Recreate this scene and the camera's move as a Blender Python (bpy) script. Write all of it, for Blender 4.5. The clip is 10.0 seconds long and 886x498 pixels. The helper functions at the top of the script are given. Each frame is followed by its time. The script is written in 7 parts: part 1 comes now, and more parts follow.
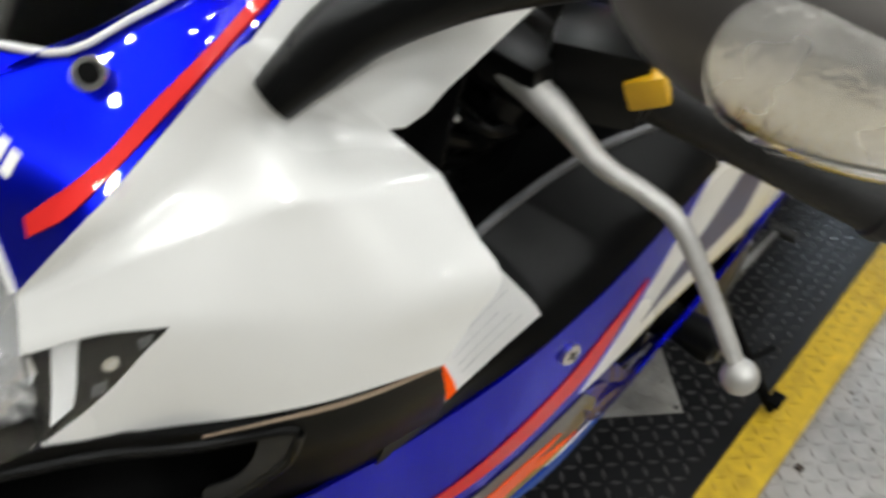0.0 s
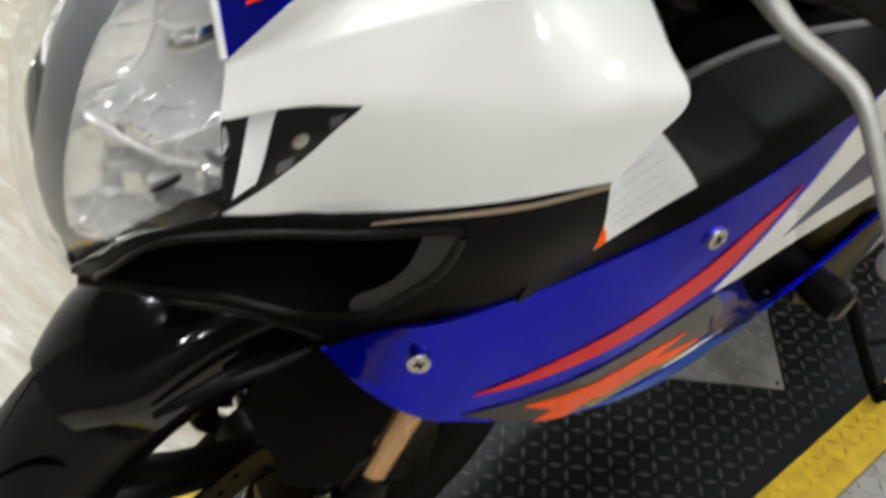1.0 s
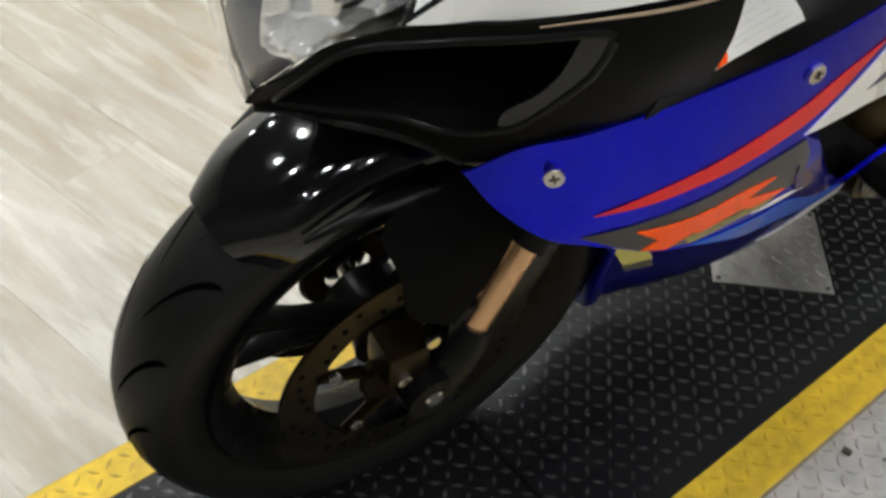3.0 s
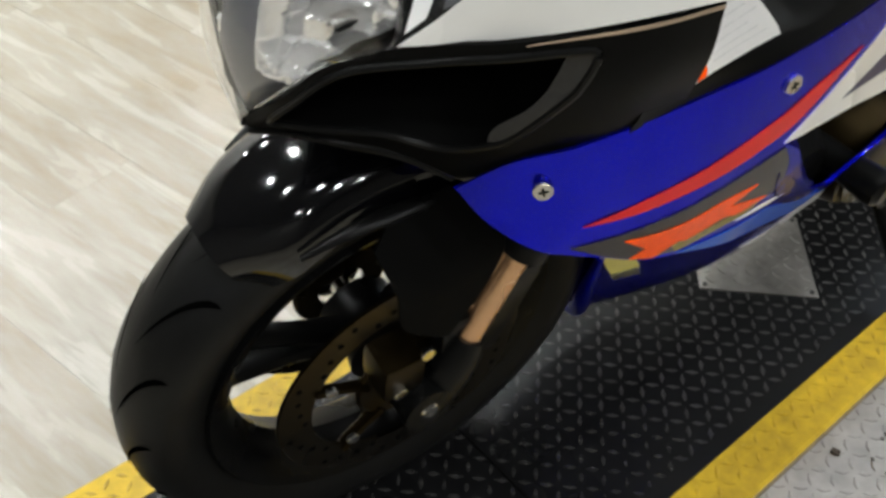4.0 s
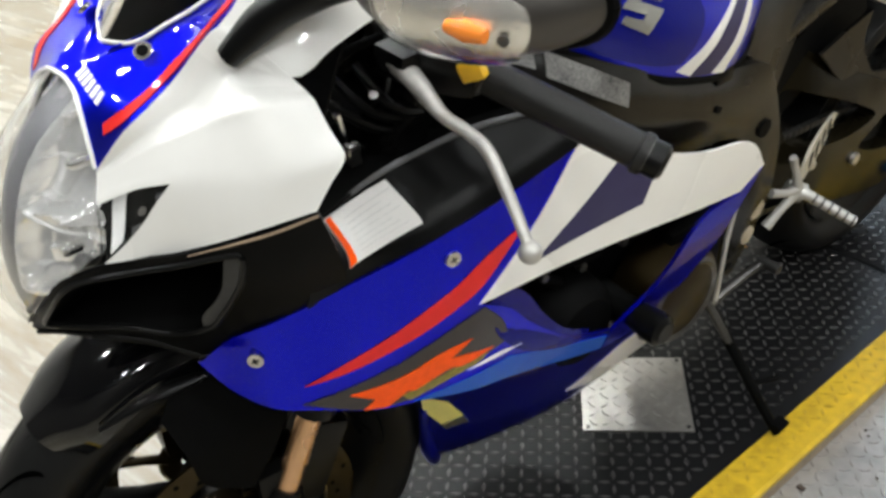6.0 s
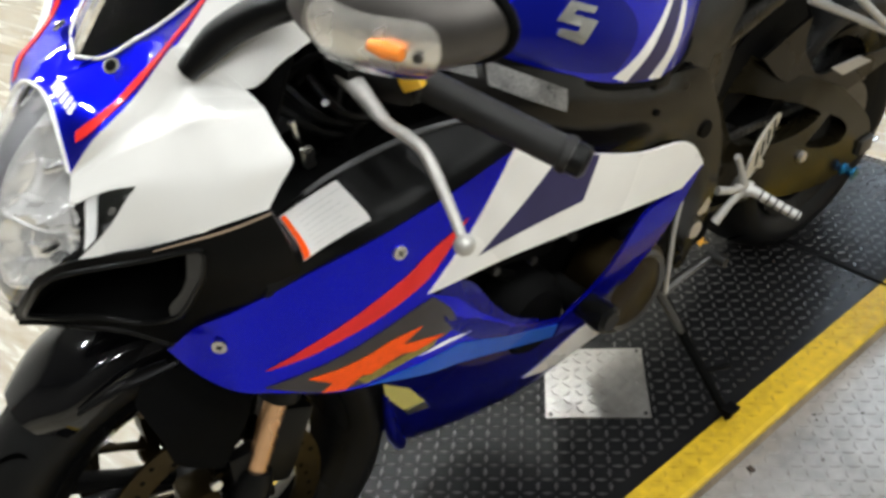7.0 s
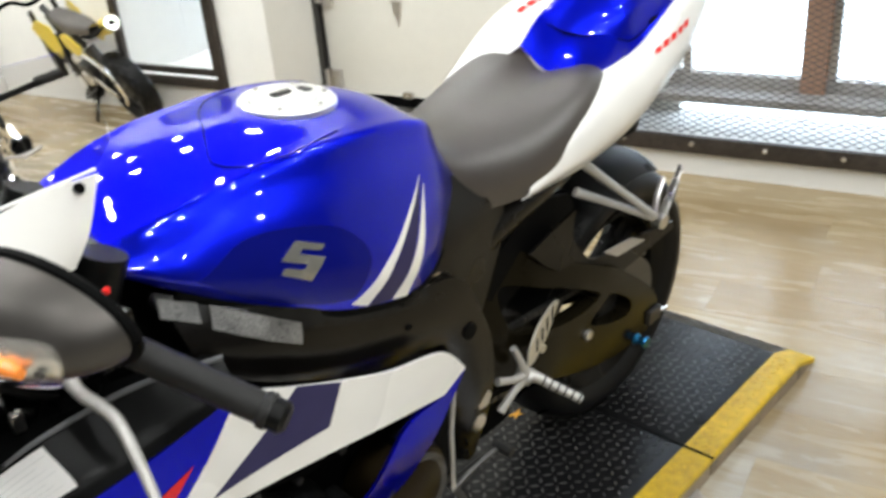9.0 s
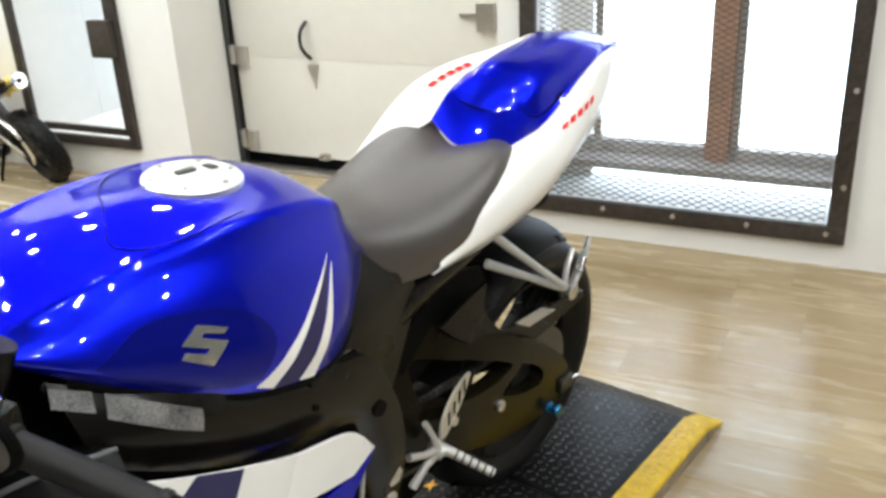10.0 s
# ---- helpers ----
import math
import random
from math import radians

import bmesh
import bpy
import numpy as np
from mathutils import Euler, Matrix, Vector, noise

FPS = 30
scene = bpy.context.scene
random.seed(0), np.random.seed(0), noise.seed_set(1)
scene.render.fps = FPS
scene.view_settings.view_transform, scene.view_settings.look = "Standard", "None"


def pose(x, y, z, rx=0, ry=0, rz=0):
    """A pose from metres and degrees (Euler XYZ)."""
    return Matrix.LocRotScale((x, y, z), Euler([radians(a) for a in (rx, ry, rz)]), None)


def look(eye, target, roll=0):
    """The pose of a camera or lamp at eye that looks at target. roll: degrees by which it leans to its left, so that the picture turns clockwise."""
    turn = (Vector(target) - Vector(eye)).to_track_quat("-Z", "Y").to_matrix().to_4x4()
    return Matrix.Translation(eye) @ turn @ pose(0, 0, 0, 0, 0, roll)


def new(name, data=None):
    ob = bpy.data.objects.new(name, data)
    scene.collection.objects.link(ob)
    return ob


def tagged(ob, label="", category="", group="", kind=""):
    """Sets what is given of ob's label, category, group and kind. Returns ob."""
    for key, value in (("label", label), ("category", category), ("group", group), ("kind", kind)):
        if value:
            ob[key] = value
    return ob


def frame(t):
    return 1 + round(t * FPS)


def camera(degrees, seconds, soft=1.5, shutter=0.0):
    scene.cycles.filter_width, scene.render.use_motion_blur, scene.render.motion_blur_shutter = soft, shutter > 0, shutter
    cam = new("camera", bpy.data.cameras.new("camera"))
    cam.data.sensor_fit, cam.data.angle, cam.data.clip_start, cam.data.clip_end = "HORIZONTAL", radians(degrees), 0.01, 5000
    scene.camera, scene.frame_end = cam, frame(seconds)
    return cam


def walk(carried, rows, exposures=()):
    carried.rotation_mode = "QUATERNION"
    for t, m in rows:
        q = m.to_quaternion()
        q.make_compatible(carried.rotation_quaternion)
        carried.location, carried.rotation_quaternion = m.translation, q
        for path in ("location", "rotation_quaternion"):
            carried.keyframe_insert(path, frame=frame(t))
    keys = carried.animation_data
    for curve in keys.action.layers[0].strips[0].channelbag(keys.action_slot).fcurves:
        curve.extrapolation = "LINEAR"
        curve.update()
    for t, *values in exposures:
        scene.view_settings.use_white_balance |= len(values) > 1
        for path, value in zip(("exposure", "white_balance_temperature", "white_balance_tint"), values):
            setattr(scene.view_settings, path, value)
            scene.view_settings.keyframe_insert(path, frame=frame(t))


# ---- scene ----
cam = camera(52.0, 10.0, 3.1, 0.5)

PATH = [
    (0, (0.257, 0.567, 1.125), (-0.863, -0.387, -0.229), 0.3),
    (0.5, (0.281, 0.587, 1.101), (-0.68, -0.539, -0.243), 2.0),
    (1, (0.331, 0.589, 1.075), (-0.629, -0.491, -0.308), 3.4),
    (1.5, (0.397, 0.614, 1.054), (-0.547, -0.404, -0.386), 2.9),
    (2, (0.442, 0.63, 1.046), (-0.476, -0.379, -0.416), 4.2),
    (2.3, (0.459, 0.635, 1.05), (-0.441, -0.4, -0.405), 4.3),
    (2.5, (0.464, 0.637, 1.053), (-0.431, -0.414, -0.395), 3.5),
    (4, (0.486, 0.645, 1.068), (-0.454, -0.423, -0.337), 2.3),
    (4.5, (0.472, 0.679, 1.101), (-0.552, -0.38, -0.252), 1.3),
    (4.8, (0.43, 0.732, 1.116), (-0.551, -0.418, -0.194), -2.3),
    (5, (0.384, 0.781, 1.122), (-0.575, -0.396, -0.18), -1.3),
    (5.2, (0.326, 0.836, 1.135), (-0.617, -0.407, -0.116), -1.2),
    (6.3, (0.352, 0.956, 1.188), (-0.637, -0.376, 0.072), -6.6),
    (6.5, (0.367, 0.97, 1.198), (-0.668, -0.314, 0.067), -4.5),
    (7, (0.342, 1.024, 1.209), (-0.648, -0.302, 0.086), -6.0),
    (7.5, (0.264, 1.108, 1.224), (-0.715, -0.246, 0.125), -5.0),
    (8, (0.221, 1.143, 1.244), (-0.824, -0.206, 0.2), -5.8),
    (8.5, (0.193, 1.14, 1.286), (-0.973, -0.173, 0.33), -6.3),
    (8.6, (0.192, 1.14, 1.288), (-1.004, -0.164, 0.356), -5.5),
    (9, (0.177, 1.132, 1.303), (-1.098, -0.128, 0.415), -5.2),
    (9.5, (0.158, 1.133, 1.321), (-1.222, -0.047, 0.483), -4.0),
    (10, (0.153, 1.135, 1.33), (-1.277, -0.018, 0.54), -2.9),
]
walk(cam, [(t, look(eye, target, roll)) for t, eye, target, roll in PATH], ((0.0, -0.18), (2.5, -0.20), (5.0, -0.05), (7.0, 0.10), (10.0, 0.12)))

# ---- world and lights ----
world = bpy.data.worlds.new("world")
scene.world = world
world.use_nodes = True
wn = world.node_tree.nodes
sky = wn.new("ShaderNodeTexSky")
sky.sky_type, sky.sun_disc = "NISHITA", False
sky.sun_elevation, sky.sun_rotation = radians(35), radians(200)
wn["Background"].inputs["Strength"].default_value = 0.15
world.node_tree.links.new(sky.outputs["Color"], wn["Background"].inputs["Color"])

FLOOR = -0.0525
CEIL = 3.0
# ceiling spots of the showroom: x, y, watts
# row at y 3.3 is added, unseen, to brighten the bike's left side
SPOTS = [(sx, sy, sw) for sy, row in (
    (0.9, ((-1.9, 9), (-0.9, 8), (0.1, 7), (1.1, 10))), (2.1, ((-2.0, 14), (-1.0, 15), (0.0, 15), (1.0, 15), (2.0, 12))), (3.3, ((-1.9, 18), (-0.6, 18), (0.7, 18), (2.0, 14))),
    (-0.6, ((-1.8, 9), (-0.7, 7), (0.4, 8), (1.4, 14))), (-1.7, ((-2.1, 11), (-1.4, 11), (-0.7, 10), (0.0, 10), (0.7, 13), (1.4, 14))),
    (-2.9, ((-1.9, 11), (-1.2, 11), (-0.5, 11), (0.2, 11), (0.9, 11))), (-4.1, ((-1.5, 11), (-0.8, 11), (-0.1, 11), (0.6, 11), (1.3, 11)))) for sx, sw in row]


def area_lamp(x, y, z, watts, size, colour=(0.97, 1.0, 0.985)):
    data = bpy.data.lights.new("spot_lamp", "AREA")
    data.shape, data.size, data.energy, data.color = "DISK", size, watts, colour
    ob = new("spot_lamp", data)
    ob.matrix_world = Matrix.Translation((x, y, z))
    return ob


for sx, sy, sw in SPOTS:
    area_lamp(sx, sy, CEIL - 0.115, sw, 0.12)

# ---- shapes ----
def part(name, bm, material, parent=None, label="", smooth=True, kind=""):
    """One mesh object from a bmesh, under a thing or a part."""
    me = bpy.data.meshes.new(name)
    bmesh.ops.recalc_face_normals(bm, faces=bm.faces)
    bm.to_mesh(me)
    bm.free()
    if smooth:
        for p in me.polygons:
            p.use_smooth = True
        me.set_sharp_from_angle(angle=radians(38))
    me.materials.append(material)
    ob = new(name, me)
    if parent is not None:
        ob.parent = parent
    return tagged(ob, label, kind=kind)


def thing(name, m, label, category, group="", kind=""):
    ob = new(name)
    ob.empty_display_size = 0.1
    ob.matrix_world = m
    return tagged(ob, label, category, group, kind)


def box(sx, sy, sz, at=(0, 0, 0), bevel=0.0, m=None, bm=None):
    bm = bm or bmesh.new()
    made = bmesh.ops.create_cube(bm, size=1.0)["verts"]
    for v in made:
        v.co = Vector((v.co.x * sx + at[0], v.co.y * sy + at[1], v.co.z * sz + at[2]))
    if bevel:
        edges = list({e for v in made for e in v.link_edges})
        made = list({v for f in bmesh.ops.bevel(bm, geom=edges, offset=bevel, segments=2, affect="EDGES", profile=0.7)["faces"] for v in f.verts} | {v for v in made if v.is_valid})
    if m is not None:
        bmesh.ops.transform(bm, matrix=m, verts=made)
    return bm


def spline(pts, n):
    """n points along a smooth curve through the given points."""
    pts = [Vector(p) for p in pts]
    if len(pts) == 2:
        return [pts[0].lerp(pts[1], i / (n - 1)) for i in range(n)]
    p = [pts[0] * 2 - pts[1]] + pts + [pts[-1] * 2 - pts[-2]]
    lens = [0.0]
    for a, b in zip(pts, pts[1:]):
        lens.append(lens[-1] + max((b - a).length, 1e-6))
    out = []
    for i in range(n):
        d = lens[-1] * i / (n - 1)
        k = min(max(j for j in range(len(lens)) if lens[j] <= d + 1e-9), len(pts) - 2)
        t = (d - lens[k]) / (lens[k + 1] - lens[k])
        a, b, c, e = p[k], p[k + 1], p[k + 2], p[k + 3]
        out.append(0.5 * ((2 * b) + (c - a) * t + (2 * a - 5 * b + 4 * c - e) * t * t + (3 * b - a - 3 * c + e) * t ** 3))
    return out


def add_grid(bm, rows, close_u=False, close_v=False):
    vs = [[bm.verts.new(p) for p in row] for row in rows]
    nr, nc = len(rows), len(rows[0])
    for i in range(nr if close_u else nr - 1):
        for j in range(nc if close_v else nc - 1):
            q = [vs[i][j], vs[(i + 1) % nr][j], vs[(i + 1) % nr][(j + 1) % nc], vs[i][(j + 1) % nc]]
            if len(set(q)) == 4:
                bm.faces.new(q)
    return vs


def solid(bm, thick):
    """Gives a sheet thickness, inwards from its face normals."""
    bmesh.ops.recalc_face_normals(bm, faces=bm.faces)
    bmesh.ops.remove_doubles(bm, verts=bm.verts, dist=1e-5)
    bm.normal_update()
    faces, verts = list(bm.faces), list(bm.verts)
    twin = {v: bm.verts.new(v.co - v.normal * thick) for v in verts}
    rim = [e for e in bm.edges if len(e.link_faces) == 1]
    for f in faces:
        bm.faces.new([twin[v] for v in reversed(f.verts)])
    for e in rim:
        a, b = e.verts
        bm.faces.new([b, a, twin[a], twin[b]])
    return bm


def sheet(curves, n=24, m=12, thick=0.003, flip=False):
    """A curved panel through a row of curves (each given by control points), with thickness."""
    rows = [spline(c, n) for c in curves]
    cols = [spline([r[j] for r in rows], m) for j in range(n)] if len(rows) > 2 else [[rows[0][j].lerp(rows[1][j], i / (m - 1)) for i in range(m)] for j in range(n)]
    bm = bmesh.new()
    add_grid(bm, cols)
    bm.normal_update()
    if thick:
        if flip:
            thick = -thick
        solid(bm, thick)
    return bm


def tube(path, radius, n=12, steps=0, bm=None, caps=True, squash=1.0, up=(0, 0, 1)):
    """A round bar along points; radius one number or one per point."""
    pts = spline(path, steps) if steps else [Vector(p) for p in path]
    if isinstance(radius, (int, float)):
        radius = [radius] * len(pts)
    elif len(radius) != len(pts):
        radius = [float(r) for r in np.interp(np.linspace(0, 1, len(pts)), np.linspace(0, 1, len(radius)), radius)]
    bm = bm or bmesh.new()
    rings, ref = [], Vector(up)
    for i, p in enumerate(pts):
        d = (pts[min(i + 1, len(pts) - 1)] - pts[max(i - 1, 0)]).normalized()
        if abs(d.dot(ref)) > 0.95:
            ref = Vector((1, 0.1, 0)) if abs(d.x) < 0.9 else Vector((0, 1, 0))
        a = d.cross(ref).normalized()
        b = a.cross(d).normalized()
        rings.append([p + radius[i] * (math.cos(k * math.tau / n) * a + squash * math.sin(k * math.tau / n) * b) for k in range(n)])
    vs = add_grid(bm, rings, close_v=True)
    if caps:
        bm.faces.new(list(reversed(vs[0])))
        bm.faces.new(vs[-1])
    return bm


def lathe(profile, n=48, bm=None, m=None, closed=False):
    """Turns a profile of (radius, y) round the y axis."""
    bm = bm or bmesh.new()
    rings = []
    for k in range(n):
        a = k * math.tau / n
        ring = [Vector((r * math.cos(a), y, r * math.sin(a))) for r, y in profile]
        rings.append([m @ p for p in ring] if m else ring)
    add_grid(bm, rings, close_u=True, close_v=closed)
    return bm


def disc(radius, depth, n=20, m=None, bm=None, bevel=0.15):
    """A turned button along y, from 0 to depth, with a softened rim."""
    b = bevel * min(radius, abs(depth))
    s = 1 if depth > 0 else -1
    return lathe([(1e-4, 0), (radius, 0), (radius, depth - s * b), (radius - b, depth), (1e-4, depth)], n, bm, m)


def curve1(xs, ys):
    """A smooth one-dimensional curve through points, flat beyond its ends."""
    slopes = np.gradient(np.array(ys, float), np.array(xs, float))

    def at(x):
        if x <= xs[0]:
            return ys[0]
        if x >= xs[-1]:
            return ys[-1]
        k = max(i for i in range(len(xs) - 1) if xs[i] <= x)
        h = xs[k + 1] - xs[k]
        t = (x - xs[k]) / h
        return float((2 * t ** 3 - 3 * t * t + 1) * ys[k] + (t ** 3 - 2 * t * t + t) * h * slopes[k] + (3 * t * t - 2 * t ** 3) * ys[k + 1] + (t ** 3 - t * t) * h * slopes[k + 1])
    return at


def outline(pts, n=6):
    """A closed outline from points (a, b) or (a, b, 1) for a sharp corner."""
    out, k = [], len(pts)
    for i in range(k):
        p0, p1, p2, p3 = (Vector((*pts[(i + j - 1) % k][:2], 0)) for j in range(4))
        c1, c2 = len(pts[i]) > 2, len(pts[(i + 1) % k]) > 2
        t1 = (p2 - p1) if c1 else (p2 - p0) * 0.5
        t2 = (p2 - p1) if c2 else (p3 - p1) * 0.5
        for j in range(n if not (c1 and c2) else 1):
            t = j / n
            out.append((2 * t ** 3 - 3 * t * t + 1) * p1 + (t ** 3 - 2 * t * t + t) * t1 + (3 * t * t - 2 * t ** 3) * p2 + (t ** 3 - t * t) * t2)
    return out


def cut_sheet(pts, place, thick=0.003, step=0.03, n=6, lift=0.0):
    """A panel of a given flat outline (a, b), cut fine and laid on a surface by place(a, b), with thickness."""
    bm = bmesh.new()
    line = outline(pts, n)
    bm.faces.new([bm.verts.new(p) for p in line])
    for axis in (0, 1):
        lo, hi = min(p[axis] for p in line), max(p[axis] for p in line)
        d, no = lo + step * 0.5, Vector((1 - axis, axis, 0))
        while d < hi:
            bmesh.ops.bisect_plane(bm, geom=bm.faces[:] + bm.edges[:] + bm.verts[:], plane_co=no * d, plane_no=no, dist=1e-5)
            d += step
    bmesh.ops.triangulate(bm, faces=bm.faces)
    e = 1e-3
    where = {}
    for v in bm.verts:
        a, b = v.co.x, v.co.y
        p = Vector(place(a, b))
        no = (Vector(place(a + e, b)) - p).cross(Vector(place(a, b + e)) - p).normalized()
        where[v] = (p, no)
    out_side = sum((no for _, no in where.values()), Vector())
    s = 1 if out_side.dot(Vector((0.2, 1.0, 1.0))) > 0 else -1
    for v, (p, no) in where.items():
        v.co = p + no * s * lift
    if thick:
        verts, faces = list(bm.verts), list(bm.faces)
        twin = {v: bm.verts.new(v.co - where[v][1] * s * thick) for v in verts}
        rim = [ed for ed in bm.edges if len(ed.link_faces) == 1]
        for f in faces:
            bm.faces.new([twin[v] for v in reversed(f.verts)])
        for ed in rim:
            a, b = ed.verts
            bm.faces.new([b, a, twin[a], twin[b]])
    return bm


def ringed(outer, hole):
    """An outline with a hole, joined by a hair-wide slit at the first points."""
    k = min(range(len(outer)), key=lambda i: (outer[i][0] - hole[0][0]) ** 2 + (outer[i][1] - hole[0][1]) ** 2)
    o = outer[k:] + outer[:k]
    o0, h0 = o[0][:2], hole[0][:2]
    hr = [(h0[0], h0[1], 1)] + list(reversed(hole[1:])) + [(h0[0] + 0.0006, h0[1] + 0.0006, 1)]
    return [(o0[0], o0[1], 1)] + hr + [(o0[0] + 0.0006, o0[1] + 0.0006, 1)] + o[1:]


def mirrored(bm):
    """The same shape on the other side of the middle plane."""
    other = bm.copy()
    for v in other.verts:
        v.co.y = -v.co.y
    return other


def surface(curves, nu=81, nv=61):
    """A panel through curves as a table: place(u, v), and find(point) for the nearest u, v."""
    rows = [spline(c, nu) for c in curves]
    cols = [spline([r[i] for r in rows], nv) if len(rows) > 2 else [rows[0][i].lerp(rows[1][i], j / (nv - 1)) for j in range(nv)] for i in range(nu)]
    tab = np.array([[tuple(p) for p in c] for c in cols])

    def place(u, v):
        # beyond its ends the surface goes on straight
        a, b = u * (nu - 1), v * (nv - 1)
        i, j = min(max(int(a), 0), nu - 2), min(max(int(b), 0), nv - 2)
        a, b = a - i, b - j
        return Vector((1 - a) * (1 - b) * tab[i, j] + a * (1 - b) * tab[i + 1, j] + (1 - a) * b * tab[i, j + 1] + a * b * tab[i + 1, j + 1])

    def find(p):
        d = ((tab - np.array(p)) ** 2).sum(2)
        i, j = np.unravel_index(int(d.argmin()), d.shape)
        best = min(((place(u, v) - Vector(p)).length, u, v) for u in np.clip((i + np.linspace(-1, 1, 17)) / (nu - 1), 0, 1) for v in np.clip((j + np.linspace(-1, 1, 17)) / (nv - 1), 0, 1))
        return float(best[1]), float(best[2])
    return place, find


def laid(surf, pts, lift=0.0012, thick=0.001, step=0.05, n=5):
    """A thin piece on a surface, its outline given by points near that surface (a fourth value marks a sharp corner)."""
    place, find = surf
    return cut_sheet([(*find(p[:3]), *p[3:]) for p in pts], place, thick, step, n, lift)

# ---- materials ----
def mat(name, colour, rough=0.5, metal=0.0, vary=0.12, scale=20.0, bump=0.0, bump_scale=120.0, coat=0.0, spread=0.08, rand=0.0, spec=0.5, coat_ior=1.5, tint=None):
    """A procedural material: two scales of tone, uneven gloss, fine relief."""
    m = bpy.data.materials.new(name)
    m.use_nodes = True
    nt, ns = m.node_tree, m.node_tree.nodes
    bsdf = ns["Principled BSDF"]
    co = ns.new("ShaderNodeTexCoord")
    big, fine = ns.new("ShaderNodeTexNoise"), ns.new("ShaderNodeTexNoise")
    big.inputs["Scale"].default_value, fine.inputs["Scale"].default_value = scale * 0.3, scale * 4
    big.inputs["Detail"].default_value, fine.inputs["Detail"].default_value = 3, 4
    for t in (big, fine):
        nt.links.new(co.outputs["Object"], t.inputs["Vector"])
    mix = ns.new("ShaderNodeMath")
    mix.operation = "MULTIPLY_ADD"
    mix.inputs[1].default_value = 0.5
    half = ns.new("ShaderNodeMath")
    half.operation = "MULTIPLY"
    half.inputs[1].default_value = 0.5
    nt.links.new(fine.outputs["Fac"], half.inputs[0])
    nt.links.new(big.outputs["Fac"], mix.inputs[0])
    nt.links.new(half.outputs[0], mix.inputs[2])
    ramp = ns.new("ShaderNodeMapRange")
    ramp.inputs[1].default_value, ramp.inputs[2].default_value = 0.3, 0.7
    ramp.inputs[3].default_value, ramp.inputs[4].default_value = 1 - vary, 1 + vary
    nt.links.new(mix.outputs[0], ramp.inputs[0])
    tone = ramp.outputs[0]
    if rand:
        info, rr, mul = ns.new("ShaderNodeObjectInfo"), ns.new("ShaderNodeMapRange"), ns.new("ShaderNodeMath")
        rr.inputs[3].default_value, rr.inputs[4].default_value = 1 - rand, 1 + rand
        mul.operation = "MULTIPLY"
        nt.links.new(info.outputs["Random"], rr.inputs[0])
        nt.links.new(rr.outputs[0], mul.inputs[0])
        nt.links.new(tone, mul.inputs[1])
        tone = mul.outputs[0]
    col = ns.new("ShaderNodeVectorMath")
    col.operation = "SCALE"
    col.inputs[0].default_value = colour[:3]
    nt.links.new(tone, col.inputs["Scale"])
    nt.links.new(col.outputs[0], bsdf.inputs["Base Color"])
    rr = ns.new("ShaderNodeMapRange")
    rr.inputs[1].default_value, rr.inputs[2].default_value = 0.3, 0.7
    rr.inputs[3].default_value, rr.inputs[4].default_value = max(rough - spread, 0.02), min(rough + spread, 1)
    nt.links.new(big.outputs["Fac"], rr.inputs[0])
    nt.links.new(rr.outputs[0], bsdf.inputs["Roughness"])
    bsdf.inputs["Metallic"].default_value = metal
    bsdf.inputs["Coat Weight"].default_value = coat
    bsdf.inputs["Coat Roughness"].default_value = 0.015
    bsdf.inputs["Coat IOR"].default_value = coat_ior
    bsdf.inputs["Specular IOR Level"].default_value = spec
    if tint:
        bsdf.inputs["Specular Tint"].default_value = (*tint, 1)
    if bump:
        bt, bp = ns.new("ShaderNodeTexNoise"), ns.new("ShaderNodeBump")
        bt.inputs["Scale"].default_value, bt.inputs["Detail"].default_value = bump_scale, 5
        bp.inputs["Strength"].default_value, bp.inputs["Distance"].default_value = bump, 0.002
        nt.links.new(co.outputs["Object"], bt.inputs["Vector"])
        nt.links.new(bt.outputs["Fac"], bp.inputs["Height"])
        nt.links.new(bp.outputs["Normal"], bsdf.inputs["Normal"])
    return m


def clear(name, colour=(1, 1, 1), rough=0.02, ior=1.45):
    m = bpy.data.materials.new(name)
    m.use_nodes = True
    b = m.node_tree.nodes["Principled BSDF"]
    b.inputs["Base Color"].default_value = (*colour, 1)
    b.inputs["Transmission Weight"].default_value = 1.0
    b.inputs["Roughness"].default_value, b.inputs["IOR"].default_value = rough, ior
    return m


def glow(name, colour, strength):
    m = bpy.data.materials.new(name)
    m.use_nodes = True
    b = m.node_tree.nodes["Principled BSDF"]
    b.inputs["Base Color"].default_value = (*colour, 1)
    b.inputs["Emission Color"].default_value = (*colour, 1)
    b.inputs["Emission Strength"].default_value = strength
    return m


BLUE = mat("blue metallic tank paint", (0.004, 0.010, 0.56), 0.30, 0.85, 0.05, 8, coat=1.0, spread=0.03, spec=0.03, coat_ior=1.42, tint=(0.02, 0.03, 0.6))
PANELBLUE = mat("blue panel paint", (0.003, 0.006, 0.56), 0.25, 0.80, 0.06, 6, coat=0.5, spread=0.04, spec=0.02, coat_ior=1.36, tint=(0.02, 0.03, 0.6))
WHITE = mat("white paint", (0.84, 0.825, 0.795), 0.30, 0, 0.03, 6, coat=0.45, spread=0.05)
RED = mat("red decal", (0.74, 0.030, 0.026), 0.4, 0, 0.06, 10, coat=0.35, spec=0.06, coat_ior=1.3)
NAVY = mat("navy decal", (0.035, 0.032, 0.10), 0.4, 0.2, 0.08, 12, coat=0.35, spec=0.06, coat_ior=1.3)
